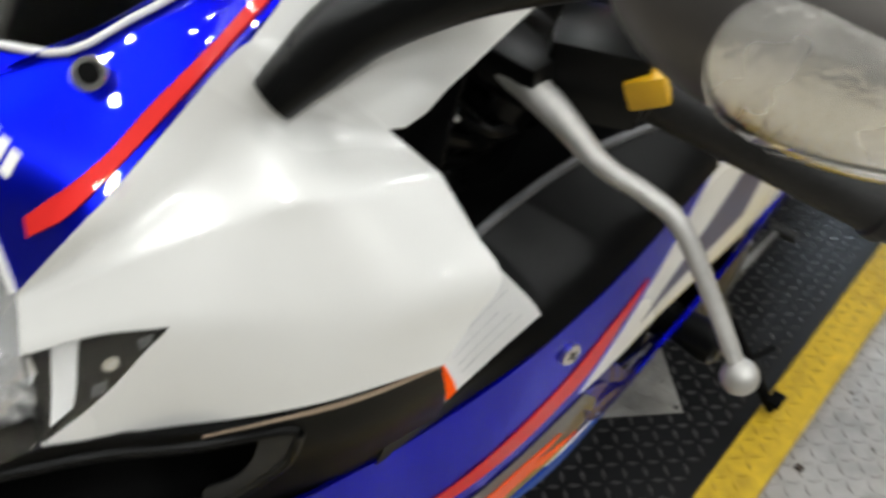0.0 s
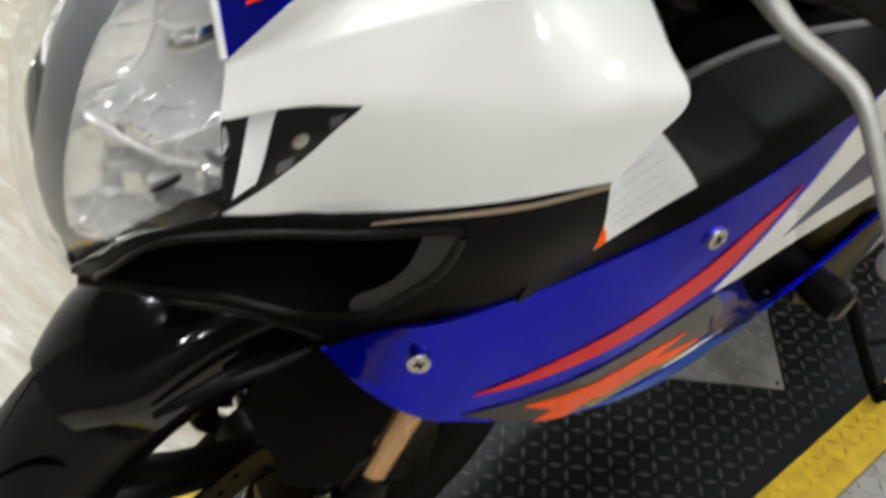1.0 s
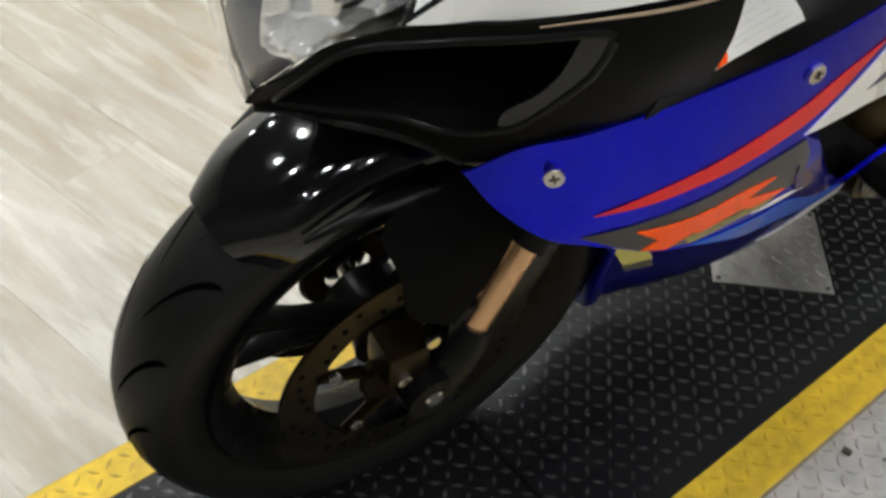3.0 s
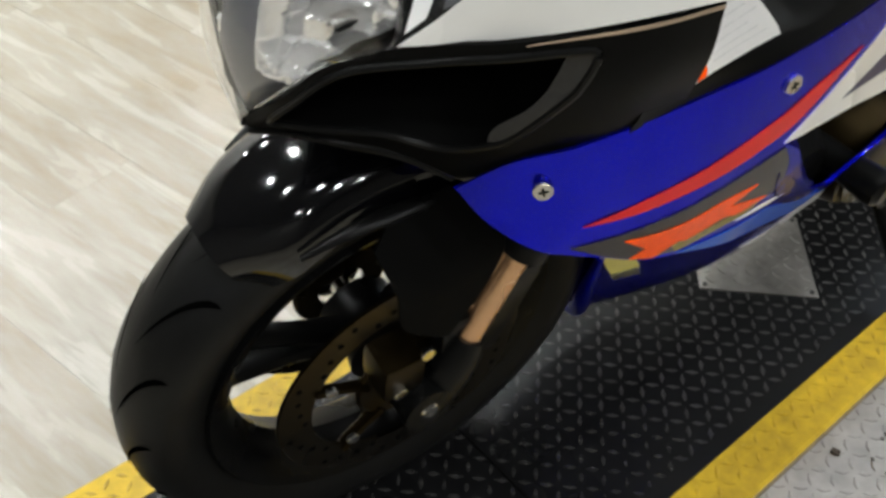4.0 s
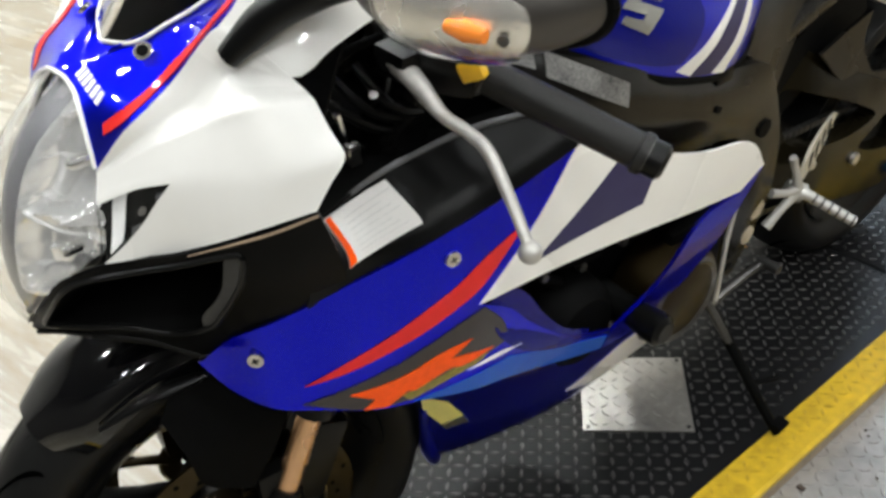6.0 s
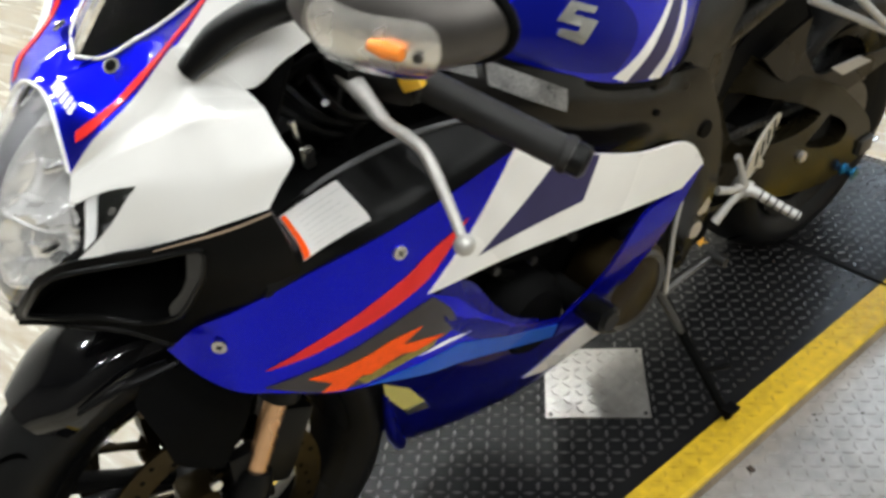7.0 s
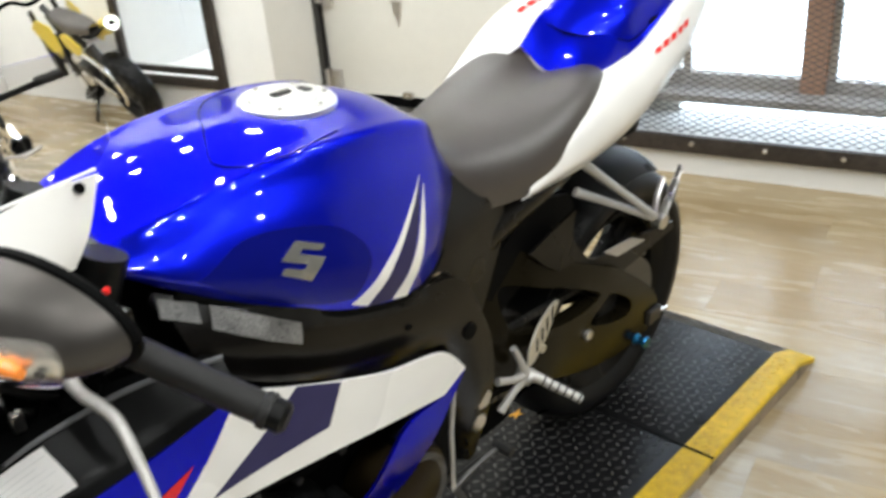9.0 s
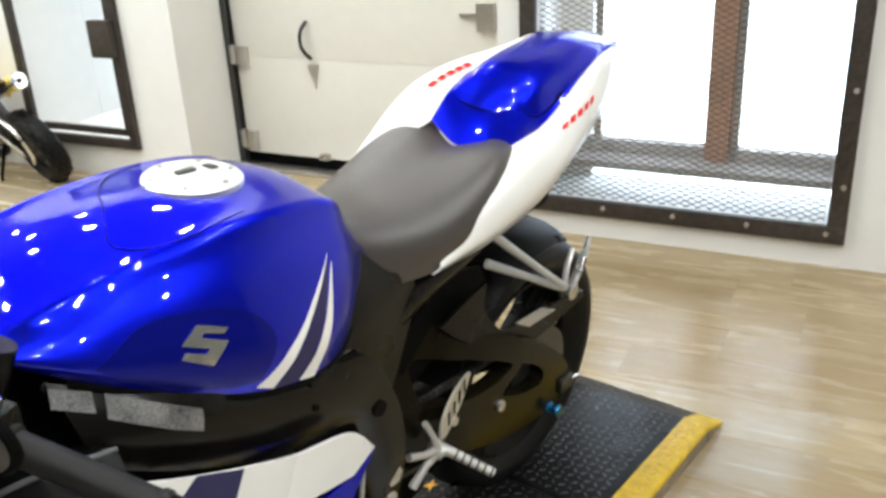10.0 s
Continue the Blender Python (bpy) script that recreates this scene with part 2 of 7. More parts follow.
DKBLUE = mat("dark blue paint", (0.004, 0.006, 0.20), 0.26, 0.55, 0.08, 8, coat=0.5, spread=0.04, spec=0.04, coat_ior=1.36, tint=(0.02, 0.03, 0.5))
MIDBLUE = mat("mid blue decal", (0.004, 0.085, 0.48), 0.4, 0.1, 0.10, 12, coat=0.35, spec=0.06, coat_ior=1.3)
ORANGE = mat("orange decal", (0.95, 0.10, 0.006), 0.4, 0, 0.16, 30, coat=0.35, spec=0.06, coat_ior=1.3)
GREYDEC = mat("grey decal", (0.055, 0.050, 0.050), 0.36, 0.6, 0.1, 20, coat=0.35, spec=0.06, coat_ior=1.3)
YELLOWP = mat("yellow plastic", (0.75, 0.42, 0.01), 0.4, 0, 0.06, 30)
BLACKP = mat("satin black plastic", (0.004, 0.004, 0.004), 0.30, 0, 0.15, 30, bump=0.05, bump_scale=500, spec=0.14)
GLOSSBLK = mat("gloss black paint", (0.003, 0.003, 0.0035), 0.10, 0, 0.1, 10, spec=0.25, coat=0.6, spread=0.04)
MATBLK = mat("matt black", (0.003, 0.003, 0.003), 0.6, 0, 0.2, 25, bump=0.15, bump_scale=300, spec=0.035)
RUBBER = mat("tyre rubber", (0.006, 0.006, 0.006), 0.44, 0, 0.2, 25, bump=0.1, bump_scale=250, spec=0.17)
GRIPRUB = mat("grip rubber", (0.012, 0.0115, 0.011), 0.52, 0, 0.45, 90, bump=0.3, bump_scale=700, spec=0.28)
INNERP = mat("grained inner plastic", (0.004, 0.004, 0.004), 0.33, 0, 0.2, 25, bump=0.06, bump_scale=600, spec=0.10)
FRAMEM = mat("black frame paint", (0.0040, 0.0034, 0.0028), 0.22, 0.0, 0.12, 25, bump=0.05, bump_scale=400, spec=0.24)
ALU = mat("worn aluminium", (0.62, 0.60, 0.57), 0.32, 1.0, 0.14, 30, bump=0.05, bump_scale=300)
BRIGHT = mat("polished metal", (0.80, 0.79, 0.77), 0.16, 1.0, 0.06, 30, spread=0.06)
DISCM = mat("brake disc steel", (0.045, 0.036, 0.022), 0.3, 1.0, 0.2, 30)
GOLD = mat("bronze anodised metal", (0.020, 0.013, 0.004), 0.4, 0.9, 0.15, 30)
FORKM = mat("fork tube metal", (0.66, 0.40, 0.23), 0.25, 0.9, 0.05, 20)
IRON = mat("dark steel", (0.09, 0.088, 0.085), 0.4, 0.9, 0.25, 40, bump=0.1)
SEATM = mat("seat vinyl", (0.038, 0.030, 0.026), 0.36, 0, 0.15, 12, bump=0.18, bump_scale=900, spec=1.0)
CAPM = mat("brushed cap alloy", (0.86, 0.86, 0.85), 0.34, 0.9, 0.05, 40)
CHROME = mat("mirror silver", (0.9, 0.9, 0.9), 0.05, 1.0, 0.03, 20, spread=0.02)
LAMPREF = mat("aluminised lamp reflector", (0.97, 0.965, 0.96), 0.11, 0.80, 0.04, 40, spread=0.05)
LEVERM = mat("dull cast aluminium", (0.47, 0.455, 0.43), 0.50, 0.6, 0.12, 40, bump=0.08, bump_scale=400)
SILVER = mat("silver badge", (0.60, 0.60, 0.58), 0.22, 0.9, 0.05, 40)
RIMP = mat("satin rim plastic", (0.006, 0.006, 0.006), 0.36, 0, 0.15, 30, spec=0.16)
INTAKEM = mat("moulded intake plastic", (0.0035, 0.0035, 0.0035), 0.36, 0, 0.2, 25, bump=0.06, bump_scale=600, spec=0.045)
# lighter than the intake plastic: light on its inner wall put into colour
CHEEKM = mat("lit cheek grey plastic", (0.030, 0.030, 0.031), 0.42, 0, 0.3, 30, spec=0.3)
BEADM = mat("tan bead", (0.42, 0.31, 0.22), 0.5, 0, 0.1, 40)
BEZELM = mat("satin grey lamp bezel", (0.13, 0.13, 0.14), 0.30, 0.5, 0.06, 12, spread=0.06)
FROST = mat("pale silver reflection", (0.86, 0.86, 0.85), 0.45, 0.4, 0.04, 30)
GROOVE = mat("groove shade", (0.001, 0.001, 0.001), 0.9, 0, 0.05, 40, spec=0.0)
IVORY = mat("clear-coated cast alloy", (0.66, 0.62, 0.53), 0.45, 0.6, 0.10, 40, bump=0.08, bump_scale=400)
LENS = clear("clear lens")
SMOKE = clear("lightly smoked screen", (0.86, 0.86, 0.87), 0.02)
AMBER = mat("amber bulb", (0.85, 0.24, 0.03), 0.25, 0, 0.05, 20, coat=0.6)
PAPER = mat("sticker paper", (0.72, 0.70, 0.68), 0.5, 0, 0.03, 30)
INK = mat("sticker print", (0.60, 0.585, 0.57), 0.55, 0, 0.2, 60)
TREADBLK = mat("black tread plate", (0.006, 0.006, 0.0065), 0.30, 0.0, 0.35, 6, bump=0.10, bump_scale=160, spread=0.06, spec=0.17)
TREADLUG = mat("scuffed tread lugs", (0.085, 0.083, 0.082), 0.28, 0.7, 0.45, 8, bump=0.1, bump_scale=160, spread=0.10)
TREADYEL = mat("worn yellow plate", (0.55, 0.36, 0.012), 0.5, 0, 0.40, 11, bump=0.15, bump_scale=160)
YELLUG = mat("scuffed yellow lugs", (0.48, 0.31, 0.011), 0.45, 0.0, 0.5, 30, bump=0.1, bump_scale=160)
TREADGREY = mat("bare tread steel", (0.48, 0.46, 0.44), 0.40, 0.7, 0.30, 8, bump=0.1, bump_scale=150)
TREADALU = mat("bright tread aluminium", (0.40, 0.385, 0.36), 0.36, 0.85, 0.25, 14, bump=0.08, bump_scale=150)
SIDEWOOD = mat("raw deck edge", (0.25, 0.195, 0.14), 0.75, 0, 0.6, 70, bump=0.4, bump_scale=180)
FARWALL = mat("dark greige unseen wall", (0.09, 0.086, 0.08), 0.8, 0, 0.05, 3)
WALLP = mat("white wall paint", (0.78, 0.77, 0.74), 0.7, 0, 0.03, 3, bump=0.06, bump_scale=90)
CEILP = mat("dark unseen ceiling", (0.075, 0.075, 0.078), 0.8, 0, 0.05, 3)
LAMPWHITE = mat("white lamp enamel", (0.75, 0.75, 0.74), 0.4, 0, 0.03, 20)
DOORP = mat("door enamel", (0.74, 0.72, 0.66), 0.4, 0, 0.03, 4, bump=0.05, bump_scale=60)
STEELF = mat("rusted black steel", (0.06, 0.050, 0.043), 0.5, 0.6, 0.45, 12, bump=0.25, bump_scale=120)
MESHM = mat("mesh steel", (0.12, 0.11, 0.105), 0.5, 0.7, 0.2, 20)
BRICKM = mat("brick mullion", (0.46, 0.27, 0.18), 0.8, 0, 0.25, 14, bump=0.3, bump_scale=80)
OUTSIDE = glow("overcast daylight", (0.76, 0.88, 1.0), 3.6)



def plank_mat():
    m = bpy.data.materials.new("laminate plank")
    m.use_nodes = True
    nt, ns = m.node_tree, m.node_tree.nodes
    b = ns["Principled BSDF"]
    co, mp, info = ns.new("ShaderNodeTexCoord"), ns.new("ShaderNodeMapping"), ns.new("ShaderNodeObjectInfo")
    shift = ns.new("ShaderNodeVectorMath")
    shift.operation = "ADD"
    nt.links.new(co.outputs["Object"], shift.inputs[0])
    nt.links.new(info.outputs["Location"], shift.inputs[1])
    mp.inputs["Scale"].default_value = (9.0, 1.3, 1.0)
    nt.links.new(shift.outputs[0], mp.inputs["Vector"])
    n1, n2 = ns.new("ShaderNodeTexNoise"), ns.new("ShaderNodeTexNoise")
    n1.inputs["Scale"].default_value, n1.inputs["Detail"].default_value, n1.inputs["Distortion"].default_value = 2.2, 6, 0.9
    n2.inputs["Scale"].default_value, n2.inputs["Detail"].default_value = 16, 5
    for t in (n1, n2):
        nt.links.new(mp.outputs[0], t.inputs["Vector"])
    add = ns.new("ShaderNodeMath")
    add.operation = "MULTIPLY_ADD"
    add.inputs[1].default_value = 0.35
    nt.links.new(n2.outputs["Fac"], add.inputs[0])
    nt.links.new(n1.outputs["Fac"], add.inputs[2])
    rnd = ns.new("ShaderNodeMath")
    rnd.operation = "MULTIPLY_ADD"
    rnd.inputs[1].default_value = 0.22
    nt.links.new(info.outputs["Random"], rnd.inputs[0])
    nt.links.new(add.outputs[0], rnd.inputs[2])
    ramp = ns.new("ShaderNodeValToRGB")
    el = ramp.color_ramp.elements
    el[0].position, el[0].color = 0.40, (0.29, 0.24, 0.17, 1)
    el[1].position, el[1].color = 1.0, (0.485, 0.46, 0.405, 1)
    mid = el.new(0.72)
    mid.color = (0.375, 0.335, 0.265, 1)
    nt.links.new(rnd.outputs[0], ramp.inputs[0])
    # tone multiplied towards yellow-brown in noisy patches, more so towards the windows
    split, big, browned, mix = ns.new("ShaderNodeSeparateXYZ"), ns.new("ShaderNodeTexNoise"), ns.new("ShaderNodeMapRange"), ns.new("ShaderNodeMix")
    nt.links.new(shift.outputs[0], split.inputs[0])
    nt.links.new(shift.outputs[0], big.inputs["Vector"])
    big.inputs["Scale"].default_value, big.inputs["Detail"].default_value = 2.6, 6
    wide = ns.new("ShaderNodeMath")
    wide.operation = "MULTIPLY_ADD"
    wide.inputs[1].default_value = 4.4
    nt.links.new(big.outputs["Fac"], wide.inputs[0])
    nt.links.new(split.outputs["X"], wide.inputs[2])
    browned.inputs[1].default_value, browned.inputs[2].default_value, browned.inputs[3].default_value, browned.inputs[4].default_value = 1.75, 0.35, 0.0, 1.0
    nt.links.new(wide.outputs[0], browned.inputs[0])
    mix.data_type, mix.blend_type = "RGBA", "MULTIPLY"
    mix.inputs[7].default_value = (0.82, 0.69, 0.48, 1)
    nt.links.new(browned.outputs[0], mix.inputs[0])
    nt.links.new(ramp.outputs[0], mix.inputs[6])
    nt.links.new(mix.outputs[2], b.inputs["Base Color"])
    rr = ns.new("ShaderNodeMapRange")
    rr.inputs[3].default_value, rr.inputs[4].default_value = 0.16, 0.36
    nt.links.new(n1.outputs["Fac"], rr.inputs[0])
    nt.links.new(rr.outputs[0], b.inputs["Roughness"])
    bp = ns.new("ShaderNodeBump")
    bp.inputs["Strength"].default_value, bp.inputs["Distance"].default_value = 0.12, 0.001
    nt.links.new(add.outputs[0], bp.inputs["Height"])
    nt.links.new(bp.outputs["Normal"], b.inputs["Normal"])
    return m


PLANKM = plank_mat()

# ---- the room ----
# wall frame: local y runs along the back wall, local x points into the room
WALL = Matrix.Translation((-2.86, 0.0, FLOOR)) @ Matrix.Rotation(math.atan2(0.2164, 0.9763), 4, "Z")
THICK = 0.45


def joined_boxes(rows):
    bm = bmesh.new()
    for x0, x1, y0, y1, z0, z1 in rows:
        box(x1 - x0, y1 - y0, z1 - z0, ((x0 + x1) / 2, (y0 + y1) / 2, (z0 + z1) / 2), 0, None, bm)
    return bm


H = CEIL - FLOOR
YR, YL, XF_WALL = 4.9, -5.2, 5.9
RW0, RW1, RWZ0, RWZ1 = -0.735, 0.400, 0.105, 2.1      # opening of the window with the mesh
GD0, GD1, GDZ1 = -2.42, -0.85, 2.3                     # opening of the garage door
LW0, LW1, LWZ0, LWZ1 = -3.42, -2.74, 0.165, 2.1        # opening of the far window
wall_rows = [(-THICK, 0, YL, LW0, 0, H), (-THICK, 0, LW0, LW1, 0, LWZ0), (-THICK, 0, LW0, LW1, LWZ1, H), (-THICK, 0, LW1, GD0, 0, H),
             (-THICK, 0, GD0, GD1, GDZ1, H), (-THICK, 0, GD1, RW0, 0, H), (-THICK, 0, RW0, RW1, 0, RWZ0), (-THICK, 0, RW0, RW1, RWZ1, H),
             (-THICK, 0, RW1, YR, 0, H)]
wall_back = part("wall_back", joined_boxes(wall_rows), WALLP, None, "white painted plaster wall with deep openings", smooth=False, kind="structure")
wall_back.matrix_world = WALL
tagged(wall_back, category="wall")
# wall_side and wall_front are unseen, kept dark to cut fill light
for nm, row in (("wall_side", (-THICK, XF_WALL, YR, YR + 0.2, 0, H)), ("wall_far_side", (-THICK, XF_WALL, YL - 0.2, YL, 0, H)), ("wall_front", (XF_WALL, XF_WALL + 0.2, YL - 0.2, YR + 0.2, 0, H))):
    w = part(nm, joined_boxes([row]), WALLP if nm == "wall_far_side" else FARWALL, None, "plain painted wall added to close the room", smooth=False, kind="structure")
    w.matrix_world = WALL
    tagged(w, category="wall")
# ceiling is unseen; its dark tone is set to deepen reflections and blacks
ceiling = part("ceiling", joined_boxes([(-THICK, XF_WALL + 0.2, YL - 0.2, YR + 0.2, H, H + 0.1)]), CEILP, None, "plain unseen ceiling, kept dark to deepen reflections", smooth=False, kind="structure")
ceiling.matrix_world = WALL
tagged(ceiling, category="ceiling")
floor = part("floor", joined_boxes([(-THICK, XF_WALL + 0.2, YL - 0.2, YR + 0.2, -0.1, -0.003)]), mat("floor joint", (0.20, 0.16, 0.11), 0.6), None, "grey-brown laminate plank floor with a satin sheen", smooth=False, kind="structure")
floor.matrix_world = WALL
tagged(floor, category="floor")

for sx, sy, sw in SPOTS:
    lamp = thing("ceiling_spot", Matrix.Translation((sx, sy, CEIL)), "small round white ceiling spot lamp, lit", "ceiling lamp", "ceiling spots")
    part("housing", lathe([(0.09, 0.0), (0.095, -0.05), (0.090, -0.11), (0.080, -0.11), (0.078, -0.1), (1e-4, -0.1)], 24, m=Matrix.Rotation(radians(90), 4, "X")), LAMPWHITE, lamp)

# ---- garage door ----
door = thing("door_1", WALL, "closed cream sectional garage door with grooved panels", "garage door", kind="structure")
DX = -0.40
panel_h = 0.485
for k in range(5):
    bm = box(0.04, GD1 - GD0 + 0.5, panel_h - 0.0012, (DX - 0.02, (GD0 + GD1) / 2, 0.055 + panel_h * (k + 0.5)), 0.002)
    part("panel", bm, DOORP, door)
# unseen sheet added to block light through the panel gaps
part("gap_backing", box(0.01, GD1 - GD0 + 0.5, 2.5, (DX - 0.046, (GD0 + GD1) / 2, 1.26)), DOORP, door, smooth=False)
part("bottom_seal", box(0.05, GD1 - GD0 + 0.4, 0.05, (DX - 0.02, (GD0 + GD1) / 2, 0.027), 0.006), MATBLK, door, "black rubber bottom seal")
part("threshold", box(0.10, GD1 - GD0, 0.012, (DX + 0.07, (GD0 + GD1) / 2, 0.006), 0.002), ALU, door, "bright metal threshold strip")
track = joined_boxes([(DX + 0.01, DX + 0.05, GD0 + 0.0, GD0 + 0.012, 0, 2.2), (DX + 0.01, DX + 0.016, GD0 - 0.02, GD0 + 0.03, 0, 2.2), (DX + 0.044, DX + 0.05, GD0, GD0 + 0.03, 0, 2.2)])
part("track", track, IRON, door, "dark steel roller track", smooth=False)
for z in (0.12, 0.54, 1.03, 1.5):
    hinge = joined_boxes([(DX, DX + 0.025, GD0 + 0.03, GD0 + 0.10, z - 0.05, z + 0.05), (DX + 0.02, DX + 0.05, GD0 + 0.02, GD0 + 0.05, z - 0.03, z + 0.06)])
    part("hinge", hinge, ALU, door, "galvanised roller hinge", smooth=False)
lift = tube([(DX + 0.01, -1.965, 0.72), (DX + 0.04, -1.985, 0.67), (DX + 0.045, -1.98, 0.60), (DX + 0.012, -1.955, 0.545)], 0.009, 8, 14)
part("lift_handle", lift, IRON, door, "curved steel lift handle")
part("handle_plate", cut_sheet([(-1.985, 0.52, 1), (-1.925, 0.52, 1), (-1.95, 0.40, 1)], lambda a, b: (DX + 0.008, a, b), 0.006, 0.2), ALU, door)
part("lock_bolt", joined_boxes([(DX, DX + 0.03, -1.10, -1.02, 0.70, 0.82), (DX + 0.005, DX + 0.02, -1.18, -1.08, 0.755, 0.775)]), ALU, door, "galvanised slide bolt", smooth=False)
part("foot_bracket", box(0.03, 0.05, 0.03, (DX + 0.015, -1.93, 0.07), 0.003), ALU, door)


def window_frame(name, y0, y1, z0, z1, w, label):
    """A flat bar frame screwed to the wall face."""
    win = thing(name, WALL, label, "window", kind="structure")
    t = 0.03
    rows = [(0.001, t, y0, y1, z0, z0 + w), (0.001, t, y0, y1, z1 - w, z1), (0.001, t, y0, y0 + w, z0 + w, z1 - w), (0.001, t, y1 - w, y1, z0 + w, z1 - w)]
    for r in rows:
        bm = box(r[1] - r[0], r[3] - r[2], r[5] - r[4], ((r[0] + r[1]) / 2, (r[2] + r[3]) / 2, (r[4] + r[5]) / 2), 0.004)
        part("frame_bar", bm, STEELF, win)
    return win


win1 = window_frame("window_1", RW0 - 0.02, RW1 + 0.025, RWZ0 - 0.01, RWZ1, 0.062, "tall window behind a rusty black steel mesh guard")
for k in range(5):
    yb = RW0 + 0.05 + k * 0.262
    part("bolt", disc(0.009, 0.010, 10, Matrix.Translation((0.03, yb, RWZ0 + 0.028)) @ Matrix.Rotation(radians(-90), 4, "Z")), ALU, win1)
for k in range(5):
    part("bolt", disc(0.009, 0.010, 10, Matrix.Translation((0.03, RW1 + 0.0, RWZ0 + 0.20 + k * 0.33)) @ Matrix.Rotation(radians(-90), 4, "Z")), ALU, win1)


def mesh_guard(y0, y1, z0, z1, pitch_y, pitch_z, x):
    """Expanded metal: two families of slanting flat strands."""
    verts, faces = [], []

    def strand(a, b):
        d = Vector((0, b[0] - a[0], b[1] - a[1]))
        if d.length < 1e-3:
            return
        s = Vector((0, -d.z, d.y)).normalized() * 0.0012
        q = Vector((0.0016, 0, 0))
        i = len(verts)
        for p in (Vector((x, *a)), Vector((x, *b))):
            verts.extend([p + s + q, p - s + q, p - s - q, p + s - q])
        for k in range(4):
            faces.append((i + k, i + (k + 1) % 4, i + 4 + (k + 1) % 4, i + 4 + k))
    slope = pitch_z / pitch_y
    w, h = y1 - y0, z1 - z0
    n = int((w * slope + h) / pitch_z) + 2
    for sgn in (1, -1):
        for k in range(n):
            c = k * pitch_z
            # line: z = c - slope * y (in the guard's own corner frame)
            ya, yb = max(0.0, (c - h) / slope), min(w, c / slope)
            if yb > ya:
                pa, pb = (ya, c - slope * ya), (yb, c - slope * yb)
                if sgn < 0:
                    pa, pb = (w - pa[0], pa[1]), (w - pb[0], pb[1])
                strand((y0 + pa[0], z0 + pa[1]), (y0 + pb[0], z0 + pb[1]))
    me = bpy.data.meshes.new("mesh_guard")
    me.from_pydata([tuple(v) for v in verts], [], faces)
    me.materials.append(MESHM)
    return me


guard = new("mesh_guard", mesh_guard(RW0 + 0.05, RW1 - 0.045, RWZ0 + 0.06, RWZ1 - 0.06, 0.044, 0.022, 0.008))
guard.parent = win1
tagged(guard, "steel diamond mesh", kind="stuff")
part("mullion", box(0.09, 0.085, 1.9, (-0.18, -0.05, 0.30 + 0.95), 0.006), BRICKM, win1, "brick-coloured timber mullion")
part("window_stile", box(0.04, 0.03, 1.9, (-0.18, 0.01, 0.30 + 0.95), 0.004), ALU, win1)
part("window_stile", box(0.05, 0.03, 1.9, (-0.18, -0.505, 0.30 + 0.95), 0.004), ALU, win1)
part("sill", box(0.34, RW1 - RW0 - 0.01, 0.03, (-0.20, (RW0 + RW1) / 2, 0.265 + 0.02), 0.006), mat("weathered sill", (0.42, 0.40, 0.38), 0.7, 0, 0.2, 12, bump=0.2), win1, "weathered grey window sill")
part("sill_rail", box(0.04, RW1 - RW0 - 0.02, 0.05, (-0.18, (RW0 + RW1) / 2, 0.32), 0.006), mat("window rail", (0.50, 0.47, 0.44), 0.6, 0, 0.2, 12), win1)
win2 = window_frame("window_2", LW0 - 0.01, LW1 + 0.02, LWZ0 - 0.01, LWZ1, 0.045, "tall window in a black steel frame")
part("inner_frame", joined_boxes([(-0.03, -0.005, LW0 + 0.05, LW1 - 0.05, LWZ0 + 0.045, LWZ0 + 0.075), (-0.03, -0.005, LW1 - 0.075, LW1 - 0.05, LWZ0 + 0.075, LWZ1 - 0.05)]), STEELF, win2, smooth=False)
niche = joined_boxes([(-1.20, -THICK - 0.002, LW0 - 0.12, LW0, 0, H), (-1.20, -THICK - 0.002, LW1, LW1 + 0.12, 0, H), (-1.20, -THICK - 0.002, LW0 + 0.001, LW1 - 0.001, 0, LWZ0), (-1.20, -THICK - 0.002, LW0 + 0.001, LW1 - 0.001, LWZ1, H)])
part("niche", niche, WALLP, win2, "deep white window niche", smooth=False)
part("mullion", box(0.06, 0.07, 1.9, (-1.12, LW0 + 0.04, 1.2), 0.006), mat("white window frame", (0.7, 0.7, 0.7), 0.5), win2, "white timber mullion")
part("lock_box", box(0.04, 0.13, 0.17, (0.05, LW1 - 0.055, 0.69), 0.006), STEELF, win2, "grey steel lock box")
for nm, y0, y1, z0, z1 in (("pane", RW0, RW1, 0.3, RWZ1), ("pane", LW0, LW1, LWZ0, LWZ1)):
    pane = part(nm, box(0.006, y1 - y0 - 0.01, z1 - z0, (-0.20 if y0 == RW0 else -1.16, (y0 + y1) / 2, (z0 + z1) / 2)), LENS, win1 if y0 == RW0 else win2, "clear glass pane", smooth=False)
    pane.visible_shadow = False
backdrop = part("backdrop", box(0.02, 11.0, 6.0, (-1.60, -1.8, 1.6)), OUTSIDE, None, "blank overcast daylight outside the windows", smooth=False, kind="structure")
backdrop.matrix_world = WALL
tagged(backdrop, category="sky")

# ---- display platform ----
Y0, Y1, Y2, Y3 = -0.121, -0.054, 0.377, 0.446
XF, XR, SEAM = 0.66, -1.720, -1.273
SLOPE = 0.005
END, FALL = 0.092, 0.036


